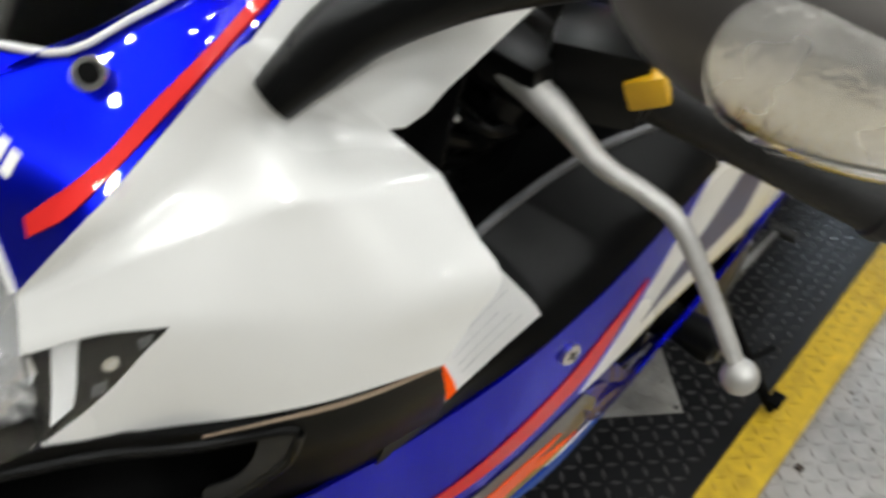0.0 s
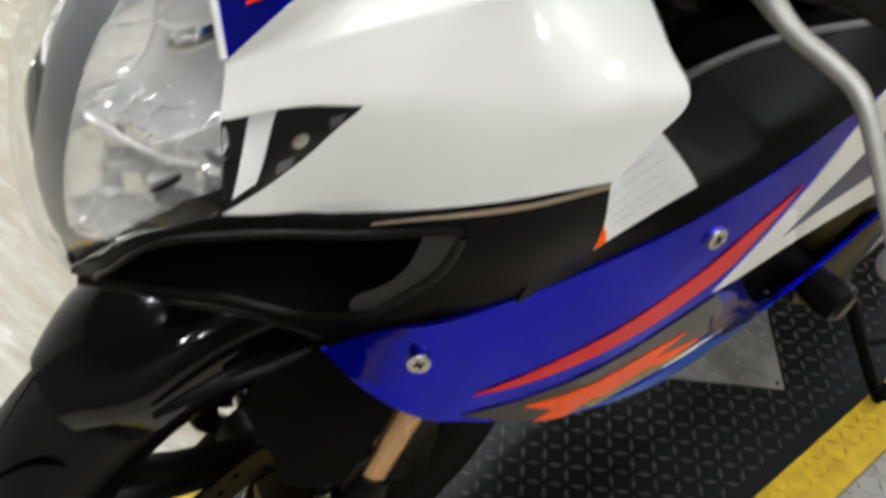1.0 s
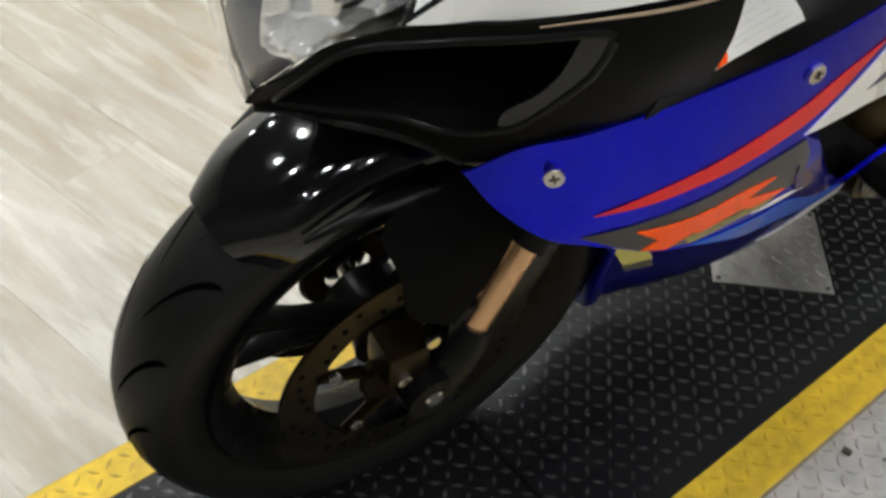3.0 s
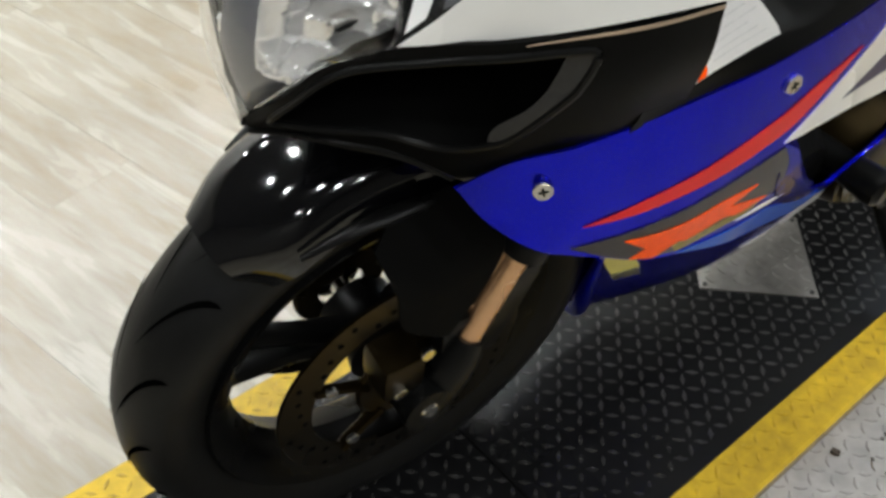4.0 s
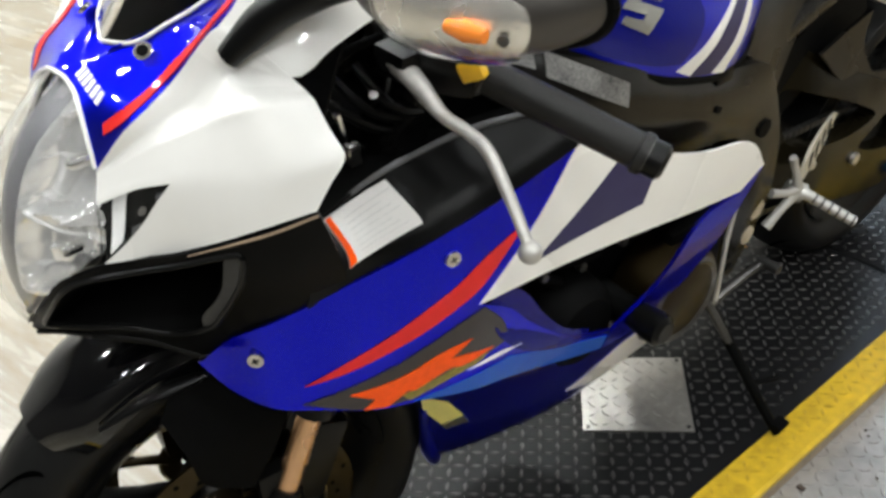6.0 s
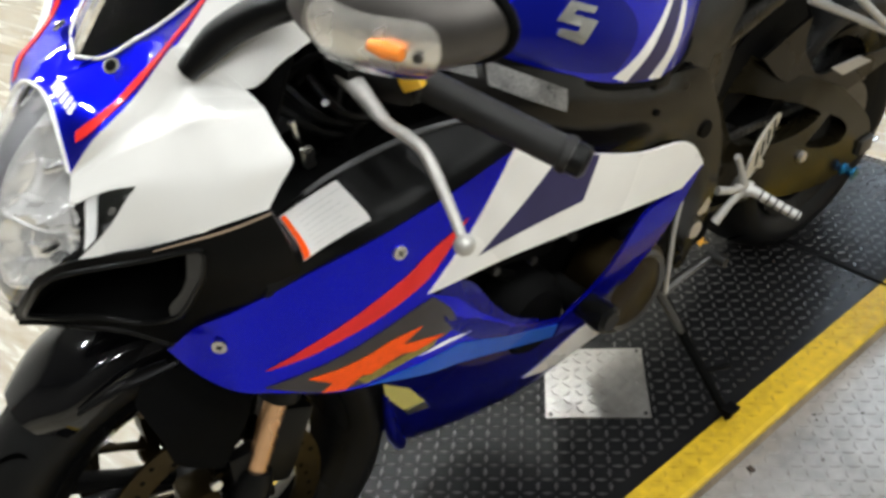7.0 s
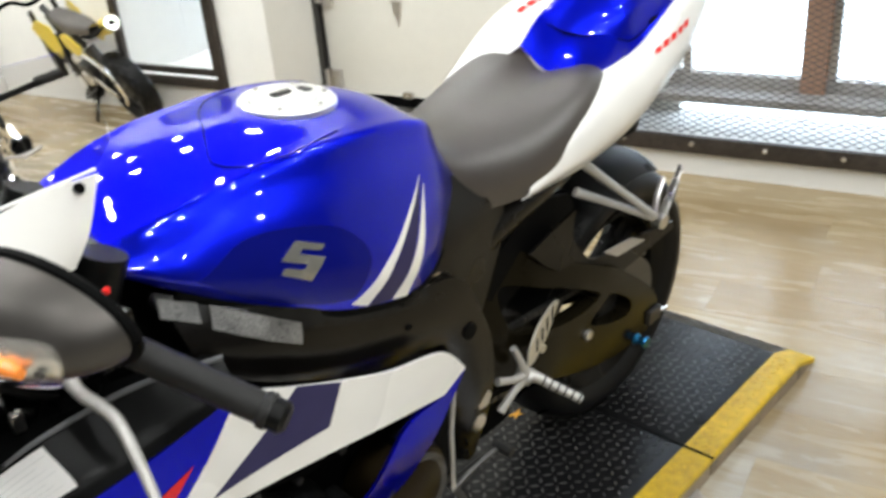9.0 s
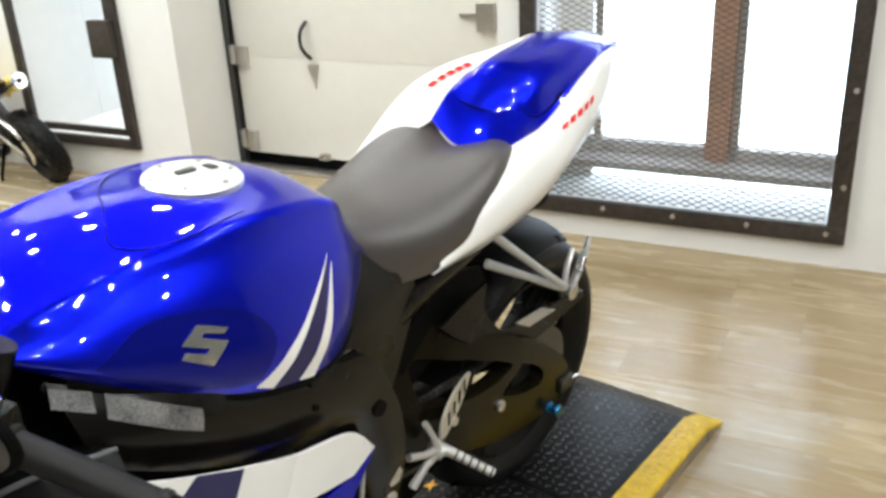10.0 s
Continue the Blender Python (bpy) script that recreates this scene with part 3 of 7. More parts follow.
def tread(x0, x1, y0, y1, z, pitch=0.0215, keep=None):
    """Raised lugs of a tread plate, in turn along and across."""
    verts, faces = [], []
    nx, ny = int((x1 - x0) / pitch), int((y1 - y0) / pitch)
    for i in range(nx + 1):
        for j in range(ny + 1):
            cx, cy = x0 + (i + 0.5) * pitch, y0 + (j + 0.5) * pitch
            if cx > x1 - 0.006 or cy > y1 - 0.006 or (keep and not keep(cx, cy)):
                continue
            a = radians(45 if (i + j) % 2 else -45)
            c, s = math.cos(a), math.sin(a)
            k = len(verts)
            for u, v, h in ((-0.0105, 0, 0), (0, -0.0036, 0), (0.0105, 0, 0), (0, 0.0036, 0), (-0.0080, 0, 1), (0, -0.0022, 1), (0.0080, 0, 1), (0, 0.0022, 1)):
                verts.append((cx + c * u - s * v, cy + s * u + c * v, z + 0.0018 * h))
            for q in range(4):
                faces.append((k + q, k + (q + 1) % 4, k + 4 + (q + 1) % 4, k + 4 + q))
            faces.append((k + 4, k + 5, k + 6, k + 7))
    return verts, faces


def lugs(name, parent, material, data):
    me = bpy.data.meshes.new(name)
    me.from_pydata(data[0], [], data[1])
    me.materials.append(material)
    ob = new(name, me)
    ob.parent = parent
    return tagged(ob, kind="stuff")


deck = thing("display_platform", Matrix(), "low black tread-plate display platform with worn yellow edges", "platform")
for x0, x1 in ((SEAM + 0.002, XF), (XR, SEAM - 0.002)):
    part("deck_plate", box(x1 - x0, Y2 - Y1, 0.012, ((x0 + x1) / 2, (Y1 + Y2) / 2, -0.006), 0.001), TREADBLK, deck, "black tread plate with oily shine")
    for y0, y1, o in ((Y2 + 0.001, Y3 - SLOPE, 1), (Y0 + SLOPE, Y1 - 0.001, -1)):
        ye = y1 if o > 0 else y0
        prof = [(y0 if o > 0 else y1, 0.0), (ye, 0.0), (ye + o * SLOPE, -0.004), (ye + o * SLOPE, -0.014), (y0 if o > 0 else y1, -0.014)]
        bm = bmesh.new()
        end = x0 - END if x0 == XR else x0
        add_grid(bm, [[Vector((xx, a, b - (FALL if xx < XR - 0.01 else 0))) for a, b in prof] for xx in ([end, x0, x1] if end != x0 else [x0, x1])], close_v=True)
        bmesh.ops.holes_fill(bm, edges=[e for e in bm.edges if len(e.link_faces) == 1])
        part("edge_strip", bm, TREADYEL, deck, "worn yellow painted edge strip")
        lugs("tread_pattern", deck, YELLUG, tread(x0 + 0.004, x1 - 0.004, y0 + 0.004, y1 - 0.004, -0.0007))
    lugs("tread_pattern", deck, TREADLUG, tread(x0 + 0.004, x1 - 0.004, Y1 + 0.004, Y2 - 0.004, 0.0))
    part("base", box(x1 - x0 - 0.004, Y3 - Y0 - 0.003, -0.015 - FLOOR, ((x0 + x1) / 2, (Y0 + Y3) / 2, (-0.015 + FLOOR) / 2 + 0.0005), 0.002), SIDEWOOD, deck, "raw chipboard-coloured side")
ramp = bmesh.new()
add_grid(ramp, [[Vector((XR - 0.001 - d, Y1, -f)), Vector((XR - 0.001 - d, Y2, -f))] for d, f in ((0.0, 0.0), (END - 0.003, FALL), (END, FALL + 0.014))])
wedge = bmesh.new()
add_grid(wedge, [[Vector((x, y, z)) for x, z in ((XR - 0.001, -0.015), (XR - END + 0.002, -0.015 - FALL), (XR - END + 0.002, FLOOR + 0.0005), (XR - 0.001, FLOOR + 0.0005))] for y in (Y0 + 0.0015, Y3 - 0.0015)], close_v=True)
bmesh.ops.holes_fill(wedge, edges=[e for e in wedge.edges if len(e.link_faces) == 1])
part("base", wedge, SIDEWOOD, deck, "raw chipboard-coloured side", smooth=False)
slope_verts, slope_faces = tread(XR - END + 0.004, XR - 0.004, Y1 + 0.004, Y2 - 0.004, 0.0)
lugs("tread_pattern", deck, TREADLUG, ([(x, y, z + (x - XR) * FALL / END) for x, y, z in slope_verts], slope_faces))
part("end_lip", solid(ramp, 0.004), TREADBLK, deck, "black turned-down end lip")
part("seam_bar", box(0.006, Y3 - Y1 + 0.004, 0.004, (SEAM, (Y1 + Y3) / 2, 0.0005), 0.001), MATBLK, deck, "dark joint between the platform halves")

part("seam_bar", box(0.003, Y2 - Y1 - 0.01, 0.003, (-0.018, (Y1 + Y2) / 2, 0.0012), 0.0005), MATBLK, deck, "dark joint across the plate")
mark = thing("paint_mark", Matrix.Translation((-1.147, 0.015, 0.0020)), "small orange-yellow paint mark on the black platform", "paint mark")
part("paint", cut_sheet([(-0.020, -0.006), (-0.006, 0.004), (-0.010, 0.014), (0.004, 0.008), (0.018, 0.012), (0.010, 0.000), (0.014, -0.010), (-0.004, -0.005)], lambda a, b: (a, b, 0.0), 0.0008, 0.05), mat("orange-yellow paint", (0.70, 0.33, 0.02), 0.5, 0, 0.15, 60), mark)
grit_bm = bmesh.new()
grit_rng = random.Random(3)
for gx, gy, gr in [(-0.434, 0.470, 0.006), (-0.688, 0.468, 0.006), (-0.52, 0.50, 0.003), (-0.60, 0.56, 0.002)] + [(-0.68 + grit_rng.uniform(-0.5, 0.5), grit_rng.uniform(0.465, 0.68), grit_rng.uniform(0.0012, 0.0026)) for _ in range(40)]:
    if (gx + 0.68) ** 2 + (gy - 0.168) ** 2 < 0.33:
        box(gr * 2, gr * 1.5, gr * 0.7, (gx, gy, FLOOR + 0.0115 + gr * 0.35), 0, Matrix.Translation((gx, gy, 0)) @ Matrix.Rotation(grit_rng.uniform(0, 3), 4, "Z") @ Matrix.Translation((-gx, -gy, 0)), grit_bm)
grit = part("grit", grit_bm, mat("dark grit", (0.05, 0.035, 0.025), 0.8, 0, 0.3, 60), None, "scattered dark grit on the steel turntable", smooth=False, kind="stuff")
tagged(grit, category="dirt")
patch = thing("patch_plate", Matrix.Translation((-0.630, 0.160, 0.0025)) @ Matrix.Rotation(radians(-44.5), 4, "Z"), "square bright aluminium tread-plate patch lying on the platform", "metal plate")
part("sheet", box(0.190, 0.190, 0.003, (0, 0, 0.0005), 0.0008), TREADALU, patch)
lugs("tread_pattern", patch, TREADALU, tread(-0.092, 0.092, -0.092, 0.092, 0.002, 0.0225))
for sx, sy in ((-1, 1), (1, 1), (-1, -1), (1, -1)):
    part("screw", disc(0.004, 0.002, 10, Matrix.Translation((sx * 0.086, sy * 0.086, 0.002)) @ Matrix.Rotation(radians(90), 4, "X")), IRON, patch)

table = thing("turntable", Matrix.Translation((-0.68, 0.168, FLOOR)), "round bare-steel tread-plate turntable under the platform", "turntable")
part("disc", lathe([(1e-4, 0.001), (0.602, 0.001), (0.602, 0.008), (0.600, 0.010), (1e-4, 0.010)], 96, m=Matrix.Rotation(radians(90), 4, "X")), TREADGREY, table)
lugs("tread_pattern", table, TREADGREY, tread(-0.6, 0.6, 0.27, 0.6, 0.010, 0.0225, lambda a, b: a * a + b * b < 0.585 ** 2))
for k in range(10):
    a = math.tau * k / 10 + 0.3
    part("screw", disc(0.006, 0.003, 10, Matrix.Translation((0.585 * math.cos(a), 0.585 * math.sin(a), 0.010)) @ Matrix.Rotation(radians(90), 4, "X")), IRON, table)

# ---- motorcycle: frame of reference x forward from the front axle, y to its left, z up from the ground ----
BIKE = Matrix.Translation((0.107, 0.083, 0.0)) @ Matrix.Rotation(radians(-5.0), 4, "X")
bike = thing("motorcycle", BIKE, "blue and white sport motorcycle on its side stand", "motorcycle")
STEER = Matrix.Translation((0, -0.012, 0)) @ Matrix.Rotation(radians(-6.6), 4, "Z")


def turned(bm, m):
    bmesh.ops.transform(bm, matrix=m, verts=bm.verts)
    return bm


def both(name, make, material, label="", parent=None):
    """A part on the left and its mirror image on the right."""
    a = make()
    b = mirrored(a)
    return part(name, a, material, parent or bike, label), part(name, b, material, parent or bike, label)


def at_y(fn):
    return lambda a, b: (a, fn(a, b), b)


# -- wheels --
def tyre_mesh(R, w, flat, m, n=72):
    """A road tyre: rounded tread, bulged side walls, open inner bead."""
    rim = R - flat
    prof = [(rim - 0.004, -w * 0.62), (rim + 0.012, -w * 0.80), (rim + flat * 0.32, -w * 0.97), (rim + flat * 0.52, -w), (rim + flat * 0.70, -w * 0.90),
            (rim + flat * 0.86, -w * 0.66), (rim + flat * 0.96, -w * 0.35), (R, 0)]
    prof = prof + [(r, -y) for r, y in reversed(prof[:-1])] + [(rim - 0.012, w * 0.5), (rim - 0.012, -w * 0.5)]
    return lathe(prof, n, m=m, closed=True)


def groove_mesh(R, w, flat, m, count):
    """Curved tread grooves as flat strips on the tread, their shade painted near black."""
    bm = bmesh.new()
    for k in range(count):
        for s in (-1, 1):
            a0 = math.tau * (k + (0.5 if s > 0 else 0)) / count
            rows = []
            for i in range(9):
                t = i / 8
                y = s * w * (0.10 + 0.74 * t)
                r = R - flat * (0.14 * (abs(y) / w / 0.66) ** 2.2) + 0.0008
                a = a0 + 0.62 * t - 0.30 * t * t
                half = 0.0050 * (1 - abs(2 * t - 1) ** 3) / R + 0.0006
                rows.append([Vector((r * math.cos(a - half), y, r * math.sin(a - half))), Vector((r * math.cos(a + half), y, r * math.sin(a + half)))])
            add_grid(bm, [[m @ p for p in row] for row in rows])
    return bm


def rim_mesh(R, w, m):
    """The rim ring alone."""
    return lathe([(R - 0.002, -w), (R + 0.006, -w - 0.004), (R + 0.008, -w + 0.006), (R - 0.014, -w + 0.016), (R - 0.026, 0), (R - 0.014, w - 0.016), (R + 0.008, w - 0.006),
                  (R + 0.006, w + 0.004), (R - 0.002, w), (R - 0.020, w - 0.012), (R - 0.034, 0), (R - 0.020, -w + 0.012)], 72, None, m, closed=True)


def wheel_parts(name, R, w, spokes, hub, m, material, parent, label, wide=0.030):
    """A cast wheel: rim with its hub and pairs of spokes as parts."""
    rim = part(name, rim_mesh(R, w, m), material, parent, label)
    part("hub", lathe([(hub * 0.5, -w * 0.9), (hub, -w * 0.8), (hub * 0.8, 0), (hub, w * 0.8), (hub * 0.5, w * 0.9)], 32, None, m, closed=True), material, rim)
    for k in range(spokes):
        a = math.tau * k / spokes + 0.35
        for da in (-0.16, 0.16):
            p0 = Vector((hub * 0.8 * math.cos(a + da * 0.4), 0, hub * 0.8 * math.sin(a + da * 0.4)))
            p1 = Vector(((R - 0.022) * math.cos(a + da), 0, (R - 0.022) * math.sin(a + da)))
            part("spoke", tube([m @ p0, m @ p0.lerp(p1, 0.5), m @ p1], [wide * 0.50, wide * 0.36, wide * 0.42], 8, squash=1.4, up=(0, 1, 0)), material, rim)
    return rim


def disc_mesh(R, r, y, m, t=0.0045):
    """A plain brake disc ring, without holes."""
    bm = bmesh.new()
    lathe([(r, y), (R, y), (R, y + t), (r, y + t)], 60, bm, m, closed=True)
    return bm


FW = STEER @ Matrix.Translation((0, 0, 0.287))
front_wheel = wheel_parts("front_wheel", 0.205, 0.045, 3, 0.045, FW, BLACKP, bike, "satin black spoked front wheel")
part("tyre", tyre_mesh(0.287, 0.059, 0.078, FW), RUBBER, front_wheel, "black road tyre with curved grooves")
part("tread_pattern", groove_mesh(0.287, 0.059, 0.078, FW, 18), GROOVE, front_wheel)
for s in (-1, 1):
    part("brake_disc", disc_mesh(0.150, 0.112, s * 0.072 - 0.002, FW), DISCM, front_wheel, "drilled steel brake disc")
    part("disc_carrier", lathe([(0.030, s * 0.066), (0.056, s * 0.068), (0.060, s * 0.072), (0.056, s * 0.076), (0.030, s * 0.072)], 40, m=FW, closed=True), GOLD, front_wheel, "bronze disc carrier")
    for k in range(5):
        a = math.tau * k / 5 + 0.4
        part("carrier_arm", tube([FW @ Vector((r * math.cos(a + d), s * 0.072, r * math.sin(a + d))) for r, d in ((0.050, -0.12), (0.080, -0.03), (0.116, 0.0))], [0.010, 0.008, 0.009], 8, squash=0.5), GOLD, front_wheel)
    for k in range(5):
        a = math.tau * k / 5 + 0.4
        part("disc_button", disc(0.008, s * 0.006, 12, FW @ Matrix.Translation((0.098 * math.cos(a), s * 0.074, 0.098 * math.sin(a)))), BRIGHT, front_wheel)
    # holes are not cut: small black discs stand for their shade
    bm = bmesh.new()
    for k in range(40):
        a = math.tau * k / 40
        rr = 0.120 + 0.0065 * (k % 4)
        disc(0.0034, s * 0.0006, 8, FW @ Matrix.Translation((rr * math.cos(a), s * 0.0752, rr * math.sin(a))), bm)
    part("disc_drilling", bm, MATBLK, front_wheel, kind="stuff")
part("axle", lathe([(1e-4, -0.128), (0.013, -0.128), (0.013, 0.124), (0.009, 0.128), (1e-4, 0.128)], 24, m=FW), BRIGHT, front_wheel)
part("axle_nut", lathe([(0.010, 0.116), (0.019, 0.116), (0.019, 0.123), (0.010, 0.123)], 24, m=FW, closed=True), ALU, front_wheel)

RWH = Matrix.Translation((-1.405, 0.0, 0.302))
rear_wheel = wheel_parts("rear_wheel", 0.205, 0.066, 3, 0.055, RWH, BLACKP, bike, "satin black spoked rear wheel", 0.042)
part("tyre", tyre_mesh(0.302, 0.088, 0.092, RWH), RUBBER, rear_wheel, "wide black road tyre")
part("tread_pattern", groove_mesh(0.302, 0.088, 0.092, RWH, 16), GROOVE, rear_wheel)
part("sprocket", lathe([(0.05, 0.098), (0.098, 0.098), (0.106, 0.100), (0.106, 0.104), (0.05, 0.104)], 44, m=RWH, closed=True), IRON, rear_wheel, "dark steel rear sprocket")
part("brake_disc", disc_mesh(0.105, 0.07, -0.095, RWH), BRIGHT, rear_wheel)
part("axle_nut", lathe([(0.008, 0.118), (0.019, 0.118), (0.019, 0.132), (0.013, 0.136), (1e-4, 0.136)], 6, m=RWH), ALU, rear_wheel)

# -- fork, brake calipers, front mudguard --
RAKE = 0.435


def fork_at(z, y):
    return (-(z - 0.287) * RAKE - 0.021, y, z)


for s in (-1, 1):
    y = s * 0.104
    leg = turned(tube([fork_at(0.47, y), fork_at(0.62, y), fork_at(0.93, y)], [0.0275, 0.0275, 0.0275], 24), STEER)
    leg = part("fork_leg", leg, BLACKP, bike, "black fork tube")
    part("slider", turned(tube([fork_at(0.350, y), fork_at(0.475, y)], 0.0150, 24), STEER), FORKM, leg, "coppery polished fork slider")
    bm = tube([fork_at(0.362, y), fork_at(0.345, y), fork_at(0.31, y), fork_at(0.262, y)], [0.0185, 0.025, 0.026, 0.022], 20)
    tube([(0.0, y - 0.022, 0.287), (0.0, y + 0.022, 0.287)], 0.030, 20, bm=bm)
    box(0.05, 0.020, 0.10, (-0.045, y * 0.93, 0.345), 0.006, None, bm)
    part("fork_foot", turned(bm, STEER), BLACKP, leg, "black cast fork foot")
    cal = box(0.062, 0.046, 0.125, (-0.092, s * 0.080, 0.372), 0.012, Matrix.Translation((-0.092, s * 0.08, 0.372)) @ Matrix.Rotation(radians(-24), 4, "Y") @ Matrix.Translation((0.092, -s * 0.08, -0.372)))
    cal = part("brake_caliper", turned(cal, STEER), BLACKP, bike, "black brake caliper with bronze bridge")
    part("caliper_bridge", turned(box(0.050, 0.05, 0.055, (0.022, s * 0.084, 0.335), 0.014), STEER), GOLD, cal, "bronze bracket by the hub")
    for k in range(2):
        part("caliper_bolt", turned(disc(0.008, s * 0.006, 12, Matrix.Translation((0.030 - k * 0.028, s * 0.109, 0.325 + k * 0.05))), STEER), BRIGHT, cal)
    part("brake_hose", turned(tube([(-0.075, s * 0.095, 0.43), (-0.13, s * 0.10, 0.50), (-0.15, s * 0.08, 0.62), (-0.2, s * 0.05, 0.76)], 0.006, 8, 16), STEER), MATBLK, cal)


def mudguard(a, b):
    """Angle a from the front upwards (radians), b from -1 to 1 across."""
    half = 0.068
    half *= 0.62 + 0.38 * math.sin(min((a - 0.94) / 0.22, 1) * math.pi / 2)
    if a > 1.35:
        half += 0.016 * (a - 1.35)
    t = abs(b)
    r = 0.300 + 0.026 * math.sin(min(max((a - 0.95) / 1.5, 0), 1) * math.pi * 0.75) - 0.050 * t ** 3.0
    return Vector((r * math.cos(a), half * math.copysign(math.sin(min(t, 1) * 1.45) / math.sin(1.45), b), r * math.sin(a)))


rows = [[FW @ mudguard(0.95 + 1.47 * i / 26, -1 + 2 * j / 20) for j in range(21)] for i in range(27)]
bm = bmesh.new()
add_grid(bm, rows)
guard_f = part("front_mudguard", solid(bm, -0.003), GLOSSBLK, bike, "gloss black front mudguard")
for s in (-1, 1):
    flap = cut_sheet([(0.060, 0.545, 1), (0.03, 0.572), (-0.02, 0.575, 1), (-0.075, 0.535, 1), (-0.052, 0.47), (-0.010, 0.415, 1), (0.038, 0.450), (0.048, 0.50)],
                     lambda a, b: (a, s * (0.128 - 0.9 * max(0, b - 0.50) ** 1.2 - 0.12 * abs(a)), b), 0.004, 0.02)
    part("fork_guard", turned(flap, STEER), MATBLK, guard_f, "black plastic fork guard")
    part("guard_rim", turned(tube([(0.115, s * 0.073, 0.542), (0.085, s * 0.079, 0.556), (0.05, s * 0.086, 0.568), (0.0, s * 0.092, 0.575)], [0.003, 0.007, 0.010, 0.007], 10, 20, squash=0.6), STEER), BLACKP, guard_f)

# -- side fairings --
side_a = curve1([-0.8, -0.7, -0.35, -0.2, -0.1, -0.04, 0.0, 0.03], [0.226, 0.231, 0.240, 0.240, 0.223, 0.198, 0.172, 0.122])
side_b = curve1([0.12, 0.26, 0.36, 0.43, 0.50, 0.60, 0.70, 0.80], [0.12, 0.66, 0.80, 0.89, 0.952, 0.994, 1.0, 0.985])


def side_y(a, b):
    return side_a(a) * side_b(b)


def side(pts, lift=0.0, thick=0.003, step=0.03):
    return lambda: cut_sheet(pts, at_y(side_y), thick, step, 6, lift)


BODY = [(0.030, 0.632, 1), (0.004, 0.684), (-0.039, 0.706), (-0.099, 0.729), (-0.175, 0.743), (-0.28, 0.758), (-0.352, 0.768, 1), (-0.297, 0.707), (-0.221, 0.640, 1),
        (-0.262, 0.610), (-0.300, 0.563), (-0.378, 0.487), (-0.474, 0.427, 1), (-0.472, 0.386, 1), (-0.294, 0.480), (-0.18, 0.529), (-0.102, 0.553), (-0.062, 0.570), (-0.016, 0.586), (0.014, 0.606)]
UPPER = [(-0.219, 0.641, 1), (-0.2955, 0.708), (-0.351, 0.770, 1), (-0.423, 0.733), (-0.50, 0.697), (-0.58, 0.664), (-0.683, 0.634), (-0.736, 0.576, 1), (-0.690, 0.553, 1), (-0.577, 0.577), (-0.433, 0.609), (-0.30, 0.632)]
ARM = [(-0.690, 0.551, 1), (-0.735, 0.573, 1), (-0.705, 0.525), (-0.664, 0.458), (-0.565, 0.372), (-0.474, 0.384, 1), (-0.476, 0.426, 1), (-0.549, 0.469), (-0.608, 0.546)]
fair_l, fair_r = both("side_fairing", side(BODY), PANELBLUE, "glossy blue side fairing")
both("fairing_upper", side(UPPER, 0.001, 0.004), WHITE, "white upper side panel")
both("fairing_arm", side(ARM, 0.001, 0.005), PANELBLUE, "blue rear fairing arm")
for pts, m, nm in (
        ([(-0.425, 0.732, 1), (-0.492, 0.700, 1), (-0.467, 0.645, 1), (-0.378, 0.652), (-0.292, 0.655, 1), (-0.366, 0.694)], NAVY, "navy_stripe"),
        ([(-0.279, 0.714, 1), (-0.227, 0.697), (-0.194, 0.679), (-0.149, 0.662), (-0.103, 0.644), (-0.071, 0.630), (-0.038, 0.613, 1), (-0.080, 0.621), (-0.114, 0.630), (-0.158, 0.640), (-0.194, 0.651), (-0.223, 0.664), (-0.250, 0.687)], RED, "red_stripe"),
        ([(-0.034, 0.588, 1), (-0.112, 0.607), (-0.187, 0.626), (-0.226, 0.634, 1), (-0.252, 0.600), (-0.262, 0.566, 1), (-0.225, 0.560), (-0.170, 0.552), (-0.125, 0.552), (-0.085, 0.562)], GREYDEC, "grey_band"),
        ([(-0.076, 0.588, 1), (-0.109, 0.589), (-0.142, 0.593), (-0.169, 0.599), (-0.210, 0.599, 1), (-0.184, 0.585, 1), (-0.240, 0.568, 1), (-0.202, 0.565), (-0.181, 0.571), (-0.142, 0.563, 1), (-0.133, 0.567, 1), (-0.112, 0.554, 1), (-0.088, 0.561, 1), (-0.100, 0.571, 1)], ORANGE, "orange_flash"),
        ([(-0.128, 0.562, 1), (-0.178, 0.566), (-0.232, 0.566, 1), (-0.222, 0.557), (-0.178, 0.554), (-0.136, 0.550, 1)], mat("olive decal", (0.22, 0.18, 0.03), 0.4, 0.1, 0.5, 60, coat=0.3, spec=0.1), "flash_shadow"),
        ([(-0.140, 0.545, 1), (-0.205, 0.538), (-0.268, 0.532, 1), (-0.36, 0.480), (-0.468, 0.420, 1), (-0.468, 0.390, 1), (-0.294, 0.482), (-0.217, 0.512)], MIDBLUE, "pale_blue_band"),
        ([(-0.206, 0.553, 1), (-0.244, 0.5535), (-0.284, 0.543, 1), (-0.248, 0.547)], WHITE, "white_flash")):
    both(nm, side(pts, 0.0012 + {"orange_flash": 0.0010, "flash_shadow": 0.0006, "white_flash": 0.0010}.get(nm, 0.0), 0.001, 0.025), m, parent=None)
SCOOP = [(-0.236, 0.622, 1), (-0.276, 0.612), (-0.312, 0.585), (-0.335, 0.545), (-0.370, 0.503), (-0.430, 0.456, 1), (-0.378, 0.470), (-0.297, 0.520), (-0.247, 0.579)]


